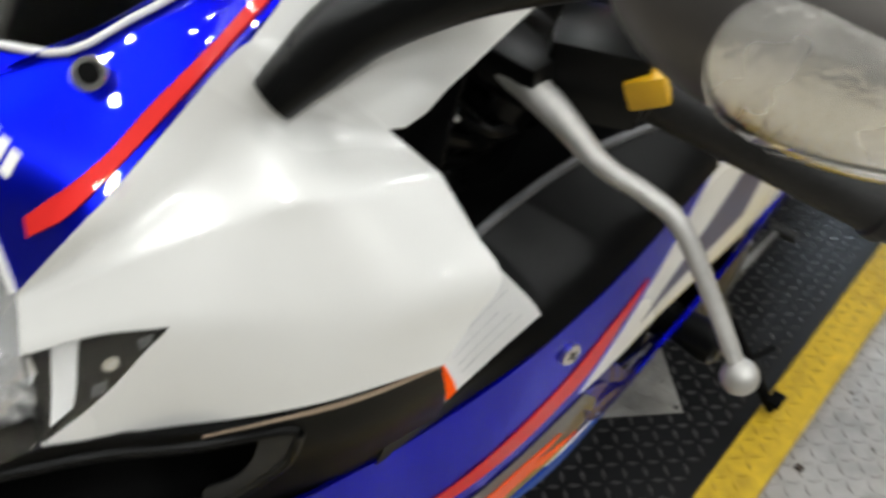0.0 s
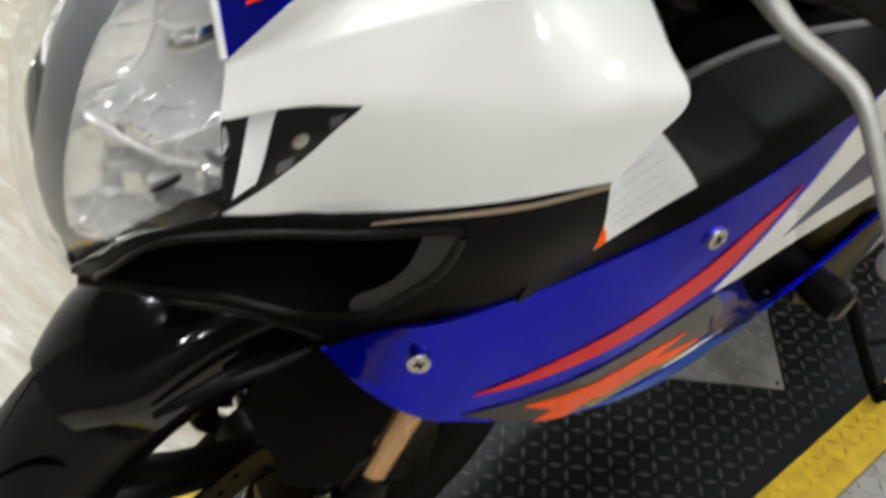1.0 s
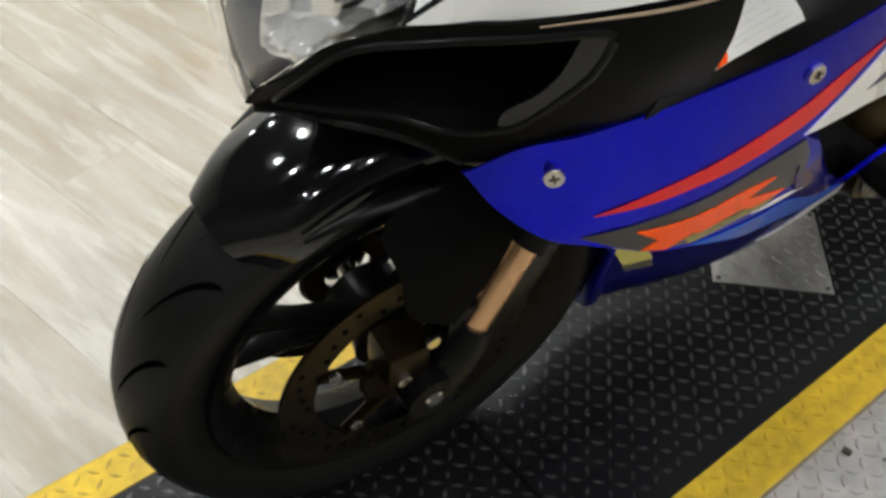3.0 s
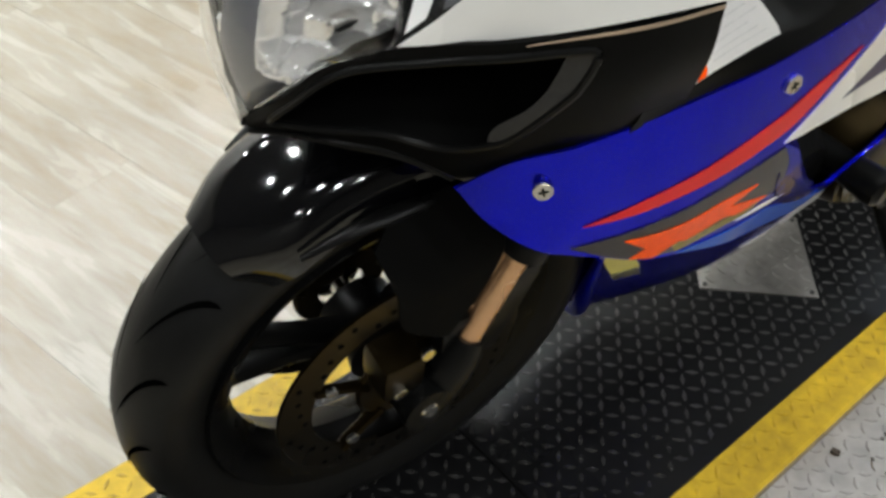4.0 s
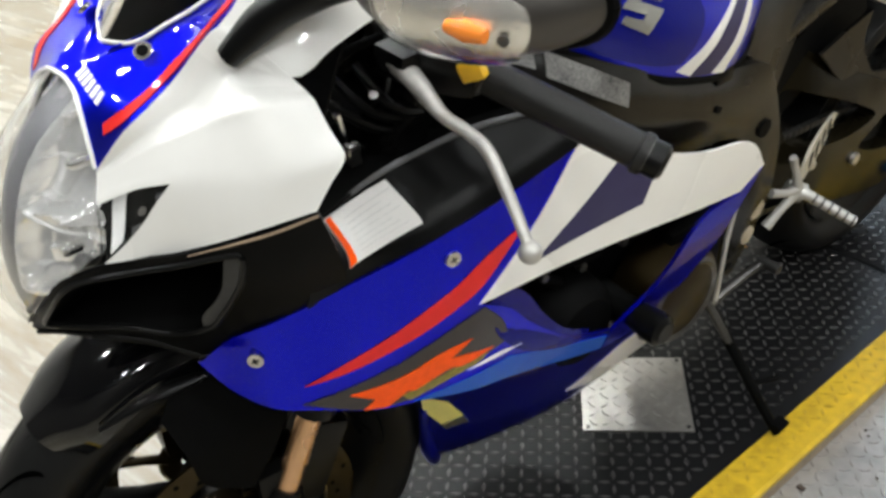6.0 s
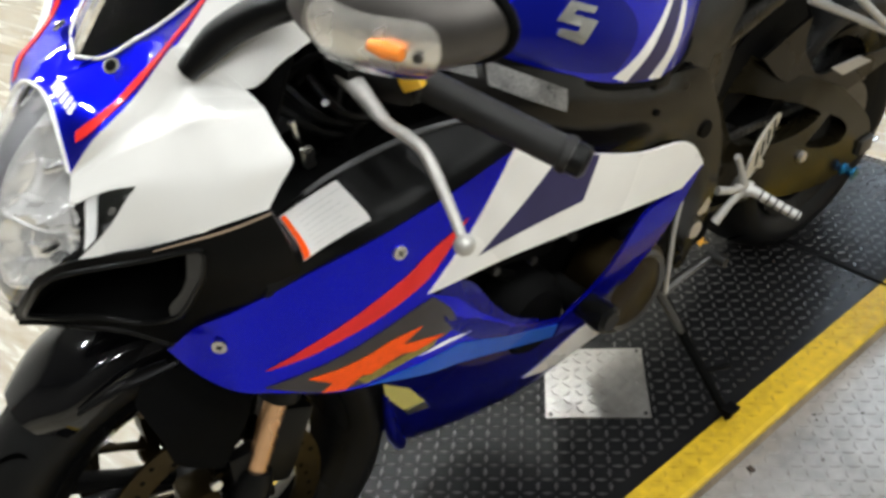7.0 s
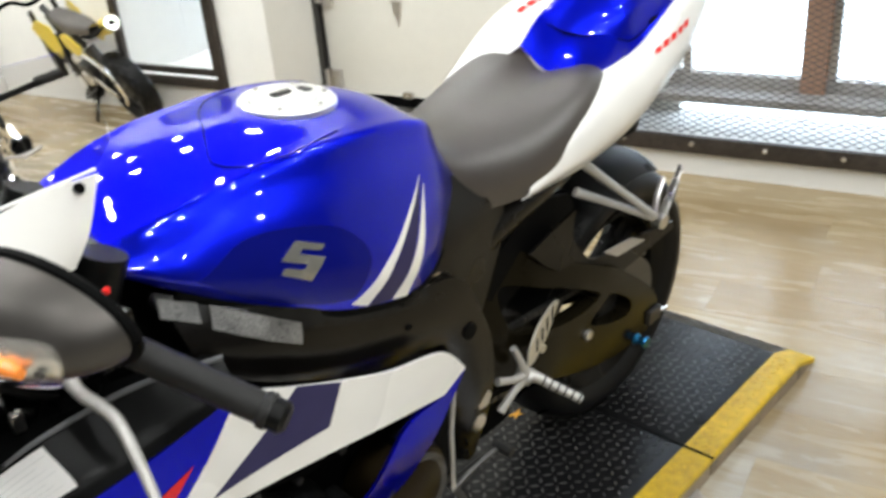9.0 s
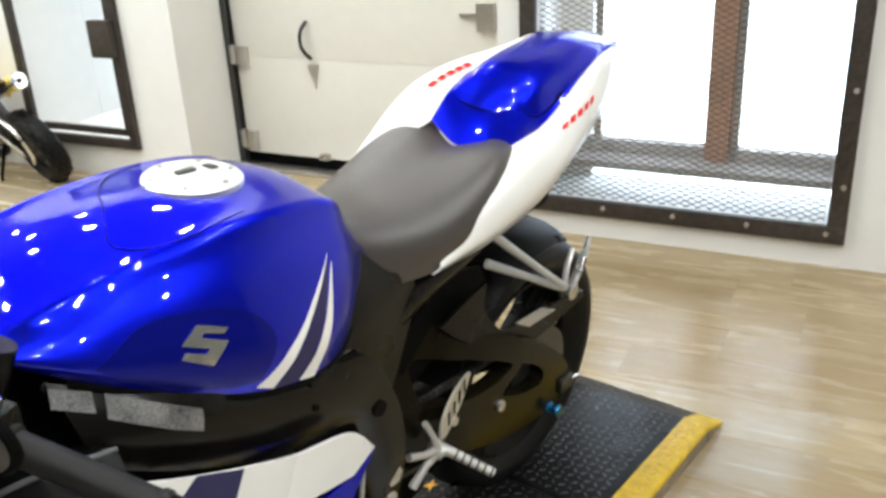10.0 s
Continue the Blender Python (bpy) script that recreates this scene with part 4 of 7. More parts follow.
def scoop_y(a, b):
    """The rim of the side opening rolls inwards."""
    d = -0.644 * (a + 0.221) + 0.765 * (b - 0.640)
    return side_y(a, b) + 0.0022 - 2.0 * max(0.0, d + 0.022) ** 1.3


# fairing blue is darkened in colour for the shade of the rolled-in rim
both("scoop", lambda: cut_sheet(SCOOP, at_y(scoop_y), 0.003, 0.018), DKBLUE, "scoop before the opening, darkened blue for its shade")
for x, z in ((-0.004, 0.657), (-0.188, 0.714)):
    y = side_y(x, z)
    m = Matrix.Translation((x, y, z)) @ Matrix.Rotation(radians(-38 if x > -0.1 else -10), 4, "Z") @ Matrix.Rotation(radians(8), 4, "X")
    sc = part("fairing_screw", disc(0.0078, 0.004, 20, m), ALU, bike, "bright flanged fairing screw")
    for turn in (20, 110):
        part("screw_slot", box(0.0075, 0.0010, 0.0016, (0, 0, 0), 0, m @ Matrix.Translation((0, 0.0040, 0)) @ Matrix.Rotation(radians(turn), 4, "Y")), MATBLK, sc)

# -- belly pan --
belly = [[(-0.235, 0.105, 0.455), (-0.34, 0.178, 0.445), (-0.47, 0.192, 0.400), (-0.60, 0.185, 0.345)],
         [(-0.255, 0.088, 0.290), (-0.36, 0.142, 0.290), (-0.48, 0.164, 0.285), (-0.625, 0.168, 0.290)],
         [(-0.285, 0.062, 0.180), (-0.38, 0.092, 0.185), (-0.49, 0.116, 0.198), (-0.62, 0.135, 0.240)],
         [(-0.310, 0.0, 0.128), (-0.40, 0.0, 0.132), (-0.49, 0.0, 0.14), (-0.60, 0.0, 0.165)]]
both("belly_pan", lambda: sheet(belly, 24, 16, 0.004), DKBLUE, "dark blue belly pan")
both("belly_lip", lambda: tube([(-0.247, 0.096, 0.340), (-0.255, 0.088, 0.290), (-0.268, 0.076, 0.230), (-0.288, 0.060, 0.178), (-0.306, 0.026, 0.138)], [0.005, 0.009, 0.012, 0.011, 0.007], 10, 20), BLUE, "bright blue rolled front lip")


def patch_point(curves, u, v):
    """A point of a panel through curves: u along them, v across from the first to the last."""
    k = 41
    col = [spline(c, k) for c in curves]
    f = min(max(u, 0), 1) * (k - 1)
    i = min(int(f), k - 2)
    pts = [c[i].lerp(c[i + 1], f - i) for c in col]
    g = spline(pts, 41)
    h = min(max(v, 0), 1) * 40
    j = min(int(h), 39)
    return g[j].lerp(g[j + 1], h - j)


def decal(curves, pts, lift=0.0015, thick=0.001, step=0.12, n=4):
    return cut_sheet(pts, lambda a, b: patch_point(curves, a, b), thick, step, n, abs(lift))


belly_surf = surface(belly)
both("belly_stripe", lambda: laid(belly_surf, [(-0.45, 0.158, 0.290, 1), (-0.530, 0.170, 0.340), (-0.60, 0.175, 0.345, 1), (-0.625, 0.165, 0.265, 1), (-0.53, 0.155, 0.262)], 0.0015, 0.001, 0.08), WHITE, "white belly stripe")
part("oil_cooler", box(0.03, 0.15, 0.10, (-0.345, 0, 0.36), 0.008), MATBLK, bike, "black oil cooler")
part("cooler_tag", laid(belly_surf, [(-0.243, 0.098, 0.370, 1), (-0.277, 0.112, 0.355, 1), (-0.300, 0.115, 0.318, 1), (-0.274, 0.100, 0.300, 1), (-0.246, 0.098, 0.340, 1)], 0.002, 0.001, 0.1), mat("pale yellow tag", (0.78, 0.70, 0.22), 0.5, 0, 0.1, 60), bike, "pale yellow tag in the belly pan")
part("tag_foil", laid(belly_surf, [(-0.270, 0.100, 0.300, 1), (-0.300, 0.112, 0.318, 1), (-0.310, 0.112, 0.300, 1), (-0.282, 0.100, 0.284, 1)], 0.002, 0.001, 0.1), ALU, bike, "grey foil by the tag")

# -- nose: outer skin of the left half, front to back --
LOW = [(0.080, 0.103, 0.769), (0.065, 0.118, 0.774), (0.036, 0.148, 0.785), (0.011, 0.182, 0.802), (-0.015, 0.212, 0.819), (-0.052, 0.241, 0.835)]
EAR_LINE = [(0.0680, 0.0890, 0.817), (0.048, 0.115, 0.832), (0.026, 0.143, 0.844), (-0.005, 0.180, 0.854), (-0.040, 0.219, 0.865), (-0.079, 0.247, 0.876)]
CREASE = [(0.0585, 0.0800, 0.836), (0.0185, 0.1225, 0.8695), (-0.0155, 0.1515, 0.8885), (-0.0395, 0.1770, 0.9025), (-0.082, 0.2065, 0.9085)]
VALLEY = [(0.0570, 0.0780, 0.839), (0.018, 0.103, 0.8710), (-0.015, 0.117, 0.8895), (-0.046, 0.138, 0.9150), (-0.083, 0.180, 0.9125)]
BLUE_LINE = [(0.0565, 0.0772, 0.8405), (0.033, 0.0995, 0.8772), (0.009, 0.1035, 0.8935), (-0.016, 0.1065, 0.9105), (-0.046, 0.1235, 0.9465), (-0.060, 0.132, 0.950)]


def between(a, b, t, out=0.0):
    """A line part way between two others, pushed out a little in its middle."""
    return [p.lerp(q, t) + Vector((0.5, 0.8, 0.2)) * out * math.sin(math.pi * i / 8) for i, (p, q) in enumerate(zip(spline(a, 9), spline(b, 9)))]


SHOULDER = [LOW, between(LOW, EAR_LINE, 0.5, 0.0015), EAR_LINE, between(EAR_LINE, CREASE, 0.45, 0.001), between(EAR_LINE, CREASE, 0.88), CREASE, between(CREASE, VALLEY, 0.22), VALLEY, BLUE_LINE]
nose_surf = surface(SHOULDER)
flank = [[(-0.050, 0.138, 0.928), (-0.084, 0.177, 0.9140), (-0.112, 0.187, 0.931), (-0.150, 0.189, 0.944), (-0.195, 0.186, 0.951), (-0.240, 0.168, 0.948)],
         [(-0.048, 0.1262, 0.9445), (-0.080, 0.150, 0.945), (-0.108, 0.165, 0.953), (-0.150, 0.178, 0.974), (-0.205, 0.176, 0.984), (-0.262, 0.168, 0.980)],
         [(-0.065, 0.1285, 0.9615), (-0.090, 0.132, 0.986), (-0.125, 0.143, 1.003), (-0.170, 0.156, 1.018), (-0.225, 0.160, 1.030), (-0.285, 0.162, 1.030)]]
blue_half = [[(0.0565, 0.0770, 0.841), (0.033, 0.0990, 0.8780), (0.009, 0.1030, 0.8942), (-0.016, 0.1060, 0.9112), (-0.046, 0.1230, 0.9472), (-0.065, 0.1280, 0.9622), (-0.092, 0.131, 0.987)],
             [(0.050, 0.060, 0.868), (0.026, 0.080, 0.888), (-0.004, 0.086, 0.905), (-0.034, 0.098, 0.928), (-0.058, 0.105, 0.950), (-0.098, 0.113, 0.985)],
             [(0.041, 0.032, 0.888), (0.020, 0.042, 0.898), (-0.015, 0.038, 0.915), (-0.039, 0.058, 0.931), (-0.058, 0.069, 0.941), (-0.087, 0.091, 0.964)],
             [(0.037, 0.0, 0.890), (0.030, 0.0, 0.894), (0.022, 0.0, 0.898), (0.014, 0.0, 0.902), (0.006, 0.0, 0.905), (0.0, 0.0, 0.908)]]


def flip(c):
    return [(x, -y, z) for x, y, z in c]


blue_full = blue_half + [flip(c) for c in reversed(blue_half[:-1])]
# the white shoulder goes round the notch of the triangular side lens
EAR = [(0.0682, 0.0892, 0.8165), (0.026, 0.143, 0.8435), (0.079, 0.102, 0.7705)]
eu = [nose_surf[1](p) for p in EAR]
both("nose_shoulder", lambda: cut_sheet([(0.0, 0.0, 1), (1.0, 0.0, 1), (1.0, 1.0, 1), (0.0, 1.0, 1), (0.0, eu[0][1] + 0.012, 1), (eu[1][0] + 0.02, eu[1][1] + 0.004, 1), (0.0, 0.004, 1)], nose_surf[0], 0.003, 0.018, 6), WHITE, "glossy white nose fairing shoulder")
both("screen_flank", lambda: sheet(flank, 20, 12, 0.003), WHITE, "white flank beside the screen")
part("nose_panel", sheet(blue_full, 22, 36, 0.003), BLUE, bike, "blue centre panel of the nose")
both("nose_stripe", lambda: decal(blue_full, [(0.090, 0.074, 1), (0.20, 0.042), (0.35, 0.029), (0.66, 0.018), (0.97, 0.014, 1), (0.97, 0.037, 1), (0.68, 0.050), (0.38, 0.070), (0.17, 0.100), (0.095, 0.114, 1)], -0.0012), RED, "red stripe on the nose")
blue_surf = surface(blue_full)
for k in range(6):
    # slanted white blocks along the lamp's arch
    c = Vector((0.027, 0.012, 0.897)).lerp(Vector((0.030, 0.055, 0.889)), k / 5)
    q = [c + Vector((0.0055, -0.0018, -0.0025)), c + Vector((-0.0055, -0.0038, 0.0025)), c + Vector((-0.0055, 0.0018, 0.002)), c + Vector((0.0055, 0.0038, -0.003))]
    part("lettering_bar", laid(blue_surf, [(*p, 1) for p in q], 0.0012, 0.0006, 0.2), WHITE, bike)
for s in (1, -1):
    m = Matrix.Translation((-0.013, s * 0.060, 0.9175)) @ Matrix.Rotation(radians(28), 4, "Y") @ Matrix.Rotation(radians(s * 68), 4, "X")
    ring = part("screen_screw", disc(0.0085, 0.003 * s, 18, m), BRIGHT, bike, "screen screw with bright collar")
    part("screw_head", disc(0.0052, 0.0008 * s, 14, m @ Matrix.Translation((0, 0.003 * s, 0))), MATBLK, ring)
    for x, y, z in ((-0.112, 0.149, 0.999), (-0.262, 0.164, 1.024)):
        part("screen_screw", disc(0.0055, 0.003 * s, 12, Matrix.Translation((x, s * (y + 0.001), z)) @ Matrix.Rotation(radians(s * 22), 4, "X")), MATBLK, bike)

# windscreen: a bubble from the blue panel's upper edge
left_edge = spline([(-0.285, 0.158, 1.034), (-0.165, 0.150, 1.021), (-0.100, 0.116, 0.990), (-0.087, 0.092, 0.968), (-0.058, 0.069, 0.944), (-0.039, 0.058, 0.934), (-0.015, 0.038, 0.918), (0.0, 0.0, 0.911)], 36)
rows = []
for k in range(36):
    i = k * 13 / 35
    p = left_edge[k]
    q = Vector((p.x - 0.03 - 0.16 * (1 - i / 13) * 0.2 - 0.20 * (i / 13), 0, 1.165 - 0.01 * i / 13))
    rows.append([p, p.lerp(Vector((p.x - 0.05 - 0.10 * i / 13, p.y * 0.82, 1.08)), 0.6), Vector((min(-0.20, p.x - 0.02) - 0.02 * i / 13, p.y * 0.62, 1.13))])
bm = bmesh.new()
full = rows + [[Vector((p.x, -p.y, p.z)) for p in r] for r in reversed(rows[:-1])]
add_grid(bm, [spline(r, 8) for r in full])
part("windscreen", solid(bm, 0.003), SMOKE, bike, "lightly smoked windscreen over a dark cockpit")
part("screen_trim", tube(left_edge + [Vector((p.x, -p.y, p.z)) for p in reversed(left_edge[:-1])], 0.0019, 8), WHITE, bike, "pale screen edge trim")

# headlamp
lens_half = [[(0.0560, 0.0760, 0.841), (0.0675, 0.0885, 0.816), (0.081, 0.103, 0.773), (0.117, 0.074, 0.750), (0.136, 0.022, 0.690)],
             [(0.051, 0.058, 0.868), (0.086, 0.070, 0.824), (0.112, 0.080, 0.778), (0.132, 0.054, 0.738), (0.140, 0.014, 0.680)],
             [(0.043, 0.031, 0.887), (0.098, 0.037, 0.838), (0.130, 0.040, 0.778), (0.145, 0.029, 0.722), (0.140, 0.007, 0.672)],
             [(0.039, 0.0, 0.889), (0.104, 0.0, 0.842), (0.138, 0.0, 0.772), (0.150, 0.0, 0.712), (0.140, 0.0, 0.666)]]
lens_full = lens_half + [flip(c) for c in reversed(lens_half[:-1])]
lamp = part("headlamp", sheet(lens_full, 30, 40, 0.003), LENS, bike, "clear headlamp lens over chrome reflectors")
lamp.visible_shadow = False
arch = spline([(0.0563, 0.0765, 0.8418), (0.0505, 0.0585, 0.8690), (0.0425, 0.0310, 0.8885), (0.0385, 0.0, 0.8905)], 14)
part("lamp_trim", tube(arch + [Vector((p.x, -p.y, p.z)) for p in reversed(arch[:-1])], 0.0022, 8), WHITE, lamp, "white trim line over the lamp")
lens_surf = surface(lens_full)
lens_pts = np.array([tuple(lens_surf[0](i / 40, j / 60)) for i in range(41) for j in range(61)])


def lens_x(y, z):
    """How far forward the lens reaches at a place of its front view."""
    d = (lens_pts[:, 1] - y) ** 2 + (lens_pts[:, 2] - z) ** 2
    k = np.argsort(d)[:5]
    w = 1.0 / (d[k] + 1e-6)
    return float((lens_pts[k, 0] * w).sum() / w.sum())


FACETS = random.Random(11)
tilts = {}


def facet(y, z):
    """Set-back of the mirror facets: each a small plane with its own tilt, in two hollows to a side, above and below a step."""
    lower = z < 0.798
    cy, cz = (0.062, 0.766) if lower else (0.048, 0.836)
    q = ((abs(y) - cy) / 0.046) ** 2 + ((z - cz) / 0.040) ** 2
    i, j = int(math.floor(y / (0.019 if lower else 0.013))), int(math.floor(z / (0.017 if lower else 0.030)))
    if (i, j) not in tilts:
        tilts[i, j] = (FACETS.uniform(-0.45, 0.45), FACETS.uniform(-0.50, 0.30))
    a, b = tilts[i, j]
    fy, fz = y - (i + 0.5) * (0.019 if lower else 0.013), z - (j + 0.5) * (0.017 if lower else 0.030)
    w = min(max((abs(y) - 0.020 - 0.10 * max(0.0, 0.770 - z)) / 0.008, 0.0), 1.0) * min(max((z - 0.722 - 0.25 * max(0.0, 0.05 - abs(y))) / 0.008, 0.0), 1.0)
    return 0.012 + w * (0.003 + 0.024 * max(0.0, 1 - q) ** 0.6 + a * fy + b * fz)


bm, bz = bmesh.new(), bmesh.new()
rows = []
for i in range(111):
    row = []
    for j in range(151):
        p = lens_surf[0](0.03 + 0.94 * i / 110, 0.06 + 0.88 * j / 150)
        row.append((p, Vector((p.x - facet(p.y, p.z), p.y * 0.96, p.z - 0.002)), Vector((p.x - 0.012, p.y * 0.96, p.z - 0.002))))
    rows.append(row)


def mirrored_part(p):
    return abs(p.y) > 0.020 + 0.10 * max(0.0, 0.770 - p.z) and p.z > 0.722 + 0.25 * max(0.0, 0.05 - abs(p.y))


for mesh, k, want in ((bm, 1, True), (bz, 2, False)):
    grid = [[mesh.verts.new(c[k]) for c in row] for row in rows]
    for i in range(110):
        for j in range(150):
            if mirrored_part(rows[i][j][0]) == want:
                mesh.faces.new([grid[i][j], grid[i + 1][j], grid[i + 1][j + 1], grid[i][j + 1]])
    bmesh.ops.delete(mesh, geom=[v for v in mesh.verts if not v.link_faces], context="VERTS")
part("reflector", bm, LAMPREF, lamp, "faceted chrome reflectors", smooth=False)
part("lamp_bezel", bz, BEZELM, lamp, "smooth grey lamp bezel")
shell = [[(x - 0.060, y * 0.92, z - 0.003) for x, y, z in c] for c in lens_full]
part("lamp_shell", sheet(shell, 24, 30, 0.004), MATBLK, lamp, "black lamp back")
for y in (-0.034, 0.034):
    part("lamp_ledge", tube([(lens_x(y * k, 0.800) - 0.014, y * k * 0.97, 0.800 - 0.010 * k / 2) for k in np.linspace(0.75, 2.45, 12)], 0.0024, 8, squash=0.6), LAMPREF, lamp, "bright step across the lamp")
for cy, cz in ((0.060, 0.768), (-0.060, 0.768), (0.046, 0.836), (-0.046, 0.836)):
    m = Matrix.Translation((lens_x(cy, cz) - 0.040, cy, cz)) @ Matrix.Rotation(radians(-90), 4, "Z")
    part("bulb", lathe([(1e-4, 0.016), (0.005, 0.014), (0.0065, 0.009), (0.0065, -0.01)], 16, m=m), BRIGHT, lamp)
ear_pts = [(0.002, eu[0][1] + 0.008, 1), (eu[1][0] + 0.014, eu[1][1] + 0.003, 1), (0.002, 0.008, 1)]
ear_l, ear_r = both("position_lamp", lambda: cut_sheet(ear_pts, nose_surf[0], 0.002, 0.06, 6, 0.0), LENS, "clear triangular side lens", lamp)
for e in (ear_l, ear_r):
    e.visible_shadow = False
both("side_lamp_back", lambda: cut_sheet([(-0.02, eu[0][1] + 0.03, 1), (eu[1][0] + 0.04, eu[1][1] + 0.006, 1), (-0.02, -0.02, 1)], nose_surf[0], 0.002, 0.06, 6, -0.012), BLACKP, "dark side lamp housing", lamp)
# light reflected by the chrome strip is put in as pale colour
both("side_reflector", lambda: cut_sheet([(0.06, eu[0][1] - 0.012, 1), (0.135, eu[0][1] - 0.010, 1), (0.085, 0.17, 1), (0.02, 0.08, 1)], nose_surf[0], 0.001, 0.06, 6, -0.007), FROST, "strip in the side lens, painted bright as if reflecting", lamp)
both("side_bulb", lambda: cut_sheet([(0.175, 0.37), (0.195, 0.39), (0.215, 0.37), (0.212, 0.335), (0.195, 0.325), (0.178, 0.34)], nose_surf[0], 0.002, 0.06, 4, -0.006), CHROME, "small clear bulb in the side lens", lamp)
# reflections in the dark lens are painted as two grey patches
both("side_glint", lambda: cut_sheet([(0.265, 0.42, 1), (0.30, 0.425, 1), (0.29, 0.385, 1), (0.268, 0.375, 1)], nose_surf[0], 0.001, 0.06, 6, -0.006), BEZELM, "grey patch painted as a glint in the side lens", lamp)
both("side_glint", lambda: cut_sheet([(0.14, 0.27, 1), (0.18, 0.28, 1), (0.17, 0.22, 1), (0.135, 0.21, 1)], nose_surf[0], 0.001, 0.06, 6, -0.006), BEZELM, "grey patch painted as a glint in the side lens", lamp)

# black air intakes under the lamp
intake = [[(0.136, 0.002, 0.672), (0.129, 0.040, 0.706), (0.116, 0.072, 0.748), (0.096, 0.094, 0.7655), (0.066, 0.118, 0.774), (0.030, 0.166, 0.792), (-0.020, 0.212, 0.814), (-0.056, 0.236, 0.829)],
          [(0.136, 0.004, 0.664), (0.122, 0.044, 0.690), (0.106, 0.076, 0.715), (0.082, 0.104, 0.722), (0.052, 0.134, 0.732), (0.018, 0.172, 0.748), (-0.025, 0.208, 0.765), (-0.072, 0.230, 0.780)],
          [(0.134, 0.004, 0.656), (0.115, 0.030, 0.663), (0.092, 0.060, 0.664), (0.056, 0.087, 0.653), (0.024, 0.112, 0.632), (-0.002, 0.160, 0.668), (-0.040, 0.194, 0.700), (-0.088, 0.215, 0.726)]]
intake_surf = surface(intake)
MOUTH = [(0.08, 0.50), (0.13, 0.22), (0.29, 0.10), (0.44, 0.09), (0.59, 0.09), (0.74, 0.10), (0.785, 0.17), (0.73, 0.44), (0.63, 0.69), (0.56, 0.72), (0.40, 0.70), (0.20, 0.72)]
CHEEK = [(0.745, 0.115, 1), (0.785, 0.17), (0.73, 0.44), (0.63, 0.69), (0.565, 0.715, 1), (0.58, 0.62), (0.65, 0.50), (0.70, 0.32), (0.725, 0.20)]
both("air_intake", lambda: cut_sheet(ringed([(0.0, 0.0, 1), (0.25, 0.0, 1), (0.5, 0.0, 1), (0.75, 0.0, 1), (1.0, 0.0, 1), (1.0, 1.0, 1), (0.75, 1.0, 1), (0.5, 1.0, 1), (0.25, 1.0, 1), (0.0, 1.0, 1)], MOUTH), intake_surf[0], 0.004, 0.05), INTAKEM, "black ram air intake")


def duct():
    """The duct behind the mouth, narrowing inwards."""
    ring = [intake_surf[0](p.x, p.y) for p in outline(MOUTH, 4)]
    mid = sum(ring, Vector()) / len(ring)
    rows = [[p.lerp(mid, k * 0.10) + Vector((-0.75, -0.62, 0.05)) * (0.085 * k / 5) for p in ring] for k in range(6)]
    bm = bmesh.new()
    vs = add_grid(bm, rows, close_v=True)
    bm.faces.new(vs[-1])
    return bm


both("intake_duct", duct, MATBLK, "dark duct inside the intake")
both("intake_rim", lambda: tube([intake_surf[0](p.x, p.y) for p in outline(MOUTH, 5) + outline(MOUTH, 5)[:1]], 0.0030, 8), RIMP, "rounded rim of the intake mouth")
# lit inner wall of the duct, its light painted as lighter grey
both("intake_cheek", lambda: cut_sheet(CHEEK, lambda u, v: intake_surf[0](u, v) + Vector((-0.75, -0.62, 0.05)) * max(0.0, 0.785 - u - 0.55 * max(0.0, v - 0.17) ** 1.6) * 0.10, 0.002, 0.04), CHEEKM, "inner cheek of the intake, painted grey as if lit")
both("intake_lip", lambda: tube(intake[2][:5], [0.003, 0.004, 0.004, 0.004, 0.003], 10, 24), BLACKP)
both("nose_trim", lambda: tube([Vector(p) + Vector((0.0005, 0.0005, -0.0025)) for p in intake[0][5:]], [0.0004, 0.0013, 0.0012], 8, 24), BEADM, "tan bead under the white shoulder")
inner = [[(-0.050, 0.204, 0.708), (-0.095, 0.219, 0.729), (-0.175, 0.236, 0.744), (-0.28, 0.240, 0.759), (-0.352, 0.239, 0.769)],
         [(-0.055, 0.208, 0.745), (-0.092, 0.214, 0.752), (-0.170, 0.220, 0.762), (-0.27, 0.226, 0.776), (-0.350, 0.232, 0.782)],
         [(-0.060, 0.200, 0.790), (-0.092, 0.180, 0.781), (-0.165, 0.172, 0.790), (-0.26, 0.182, 0.800), (-0.352, 0.212, 0.803)]]
both("inner_panel", lambda: sheet(inner, 28, 14, 0.003), INNERP, "satin black inner fairing panel")
lower_in = [[(-0.062, 0.198, 0.789), (-0.165, 0.170, 0.789), (-0.26, 0.180, 0.799), (-0.352, 0.210, 0.802)], [(-0.04, 0.12, 0.77), (-0.165, 0.09, 0.76), (-0.26, 0.11, 0.765), (-0.352, 0.15, 0.78)]]
# sheen along the panel's top edge is put in as a pale bead
both("panel_edge", lambda: tube([Vector(p) + Vector((0, 0.002, 0.001)) for p in inner[2][1:]], [0.002, 0.0032, 0.0036, 0.003], 8, 24), mat("pale sheen edge", (0.11, 0.11, 0.115), 0.35, 0, 0.15, 40), "pale edge of the inner panel, painted as its sheen")
both("inner_shelf", lambda: sheet(lower_in, 20, 8, 0.003), MATBLK)
stick = decal(inner, [(0.130, 0.26, 1), (0.385, 0.26, 1), (0.355, 0.90, 1), (0.115, 0.94, 1)], 0.0012, 0.0008)
sticker = part("warning_sticker", stick, PAPER, bike, "white printed warning sticker")
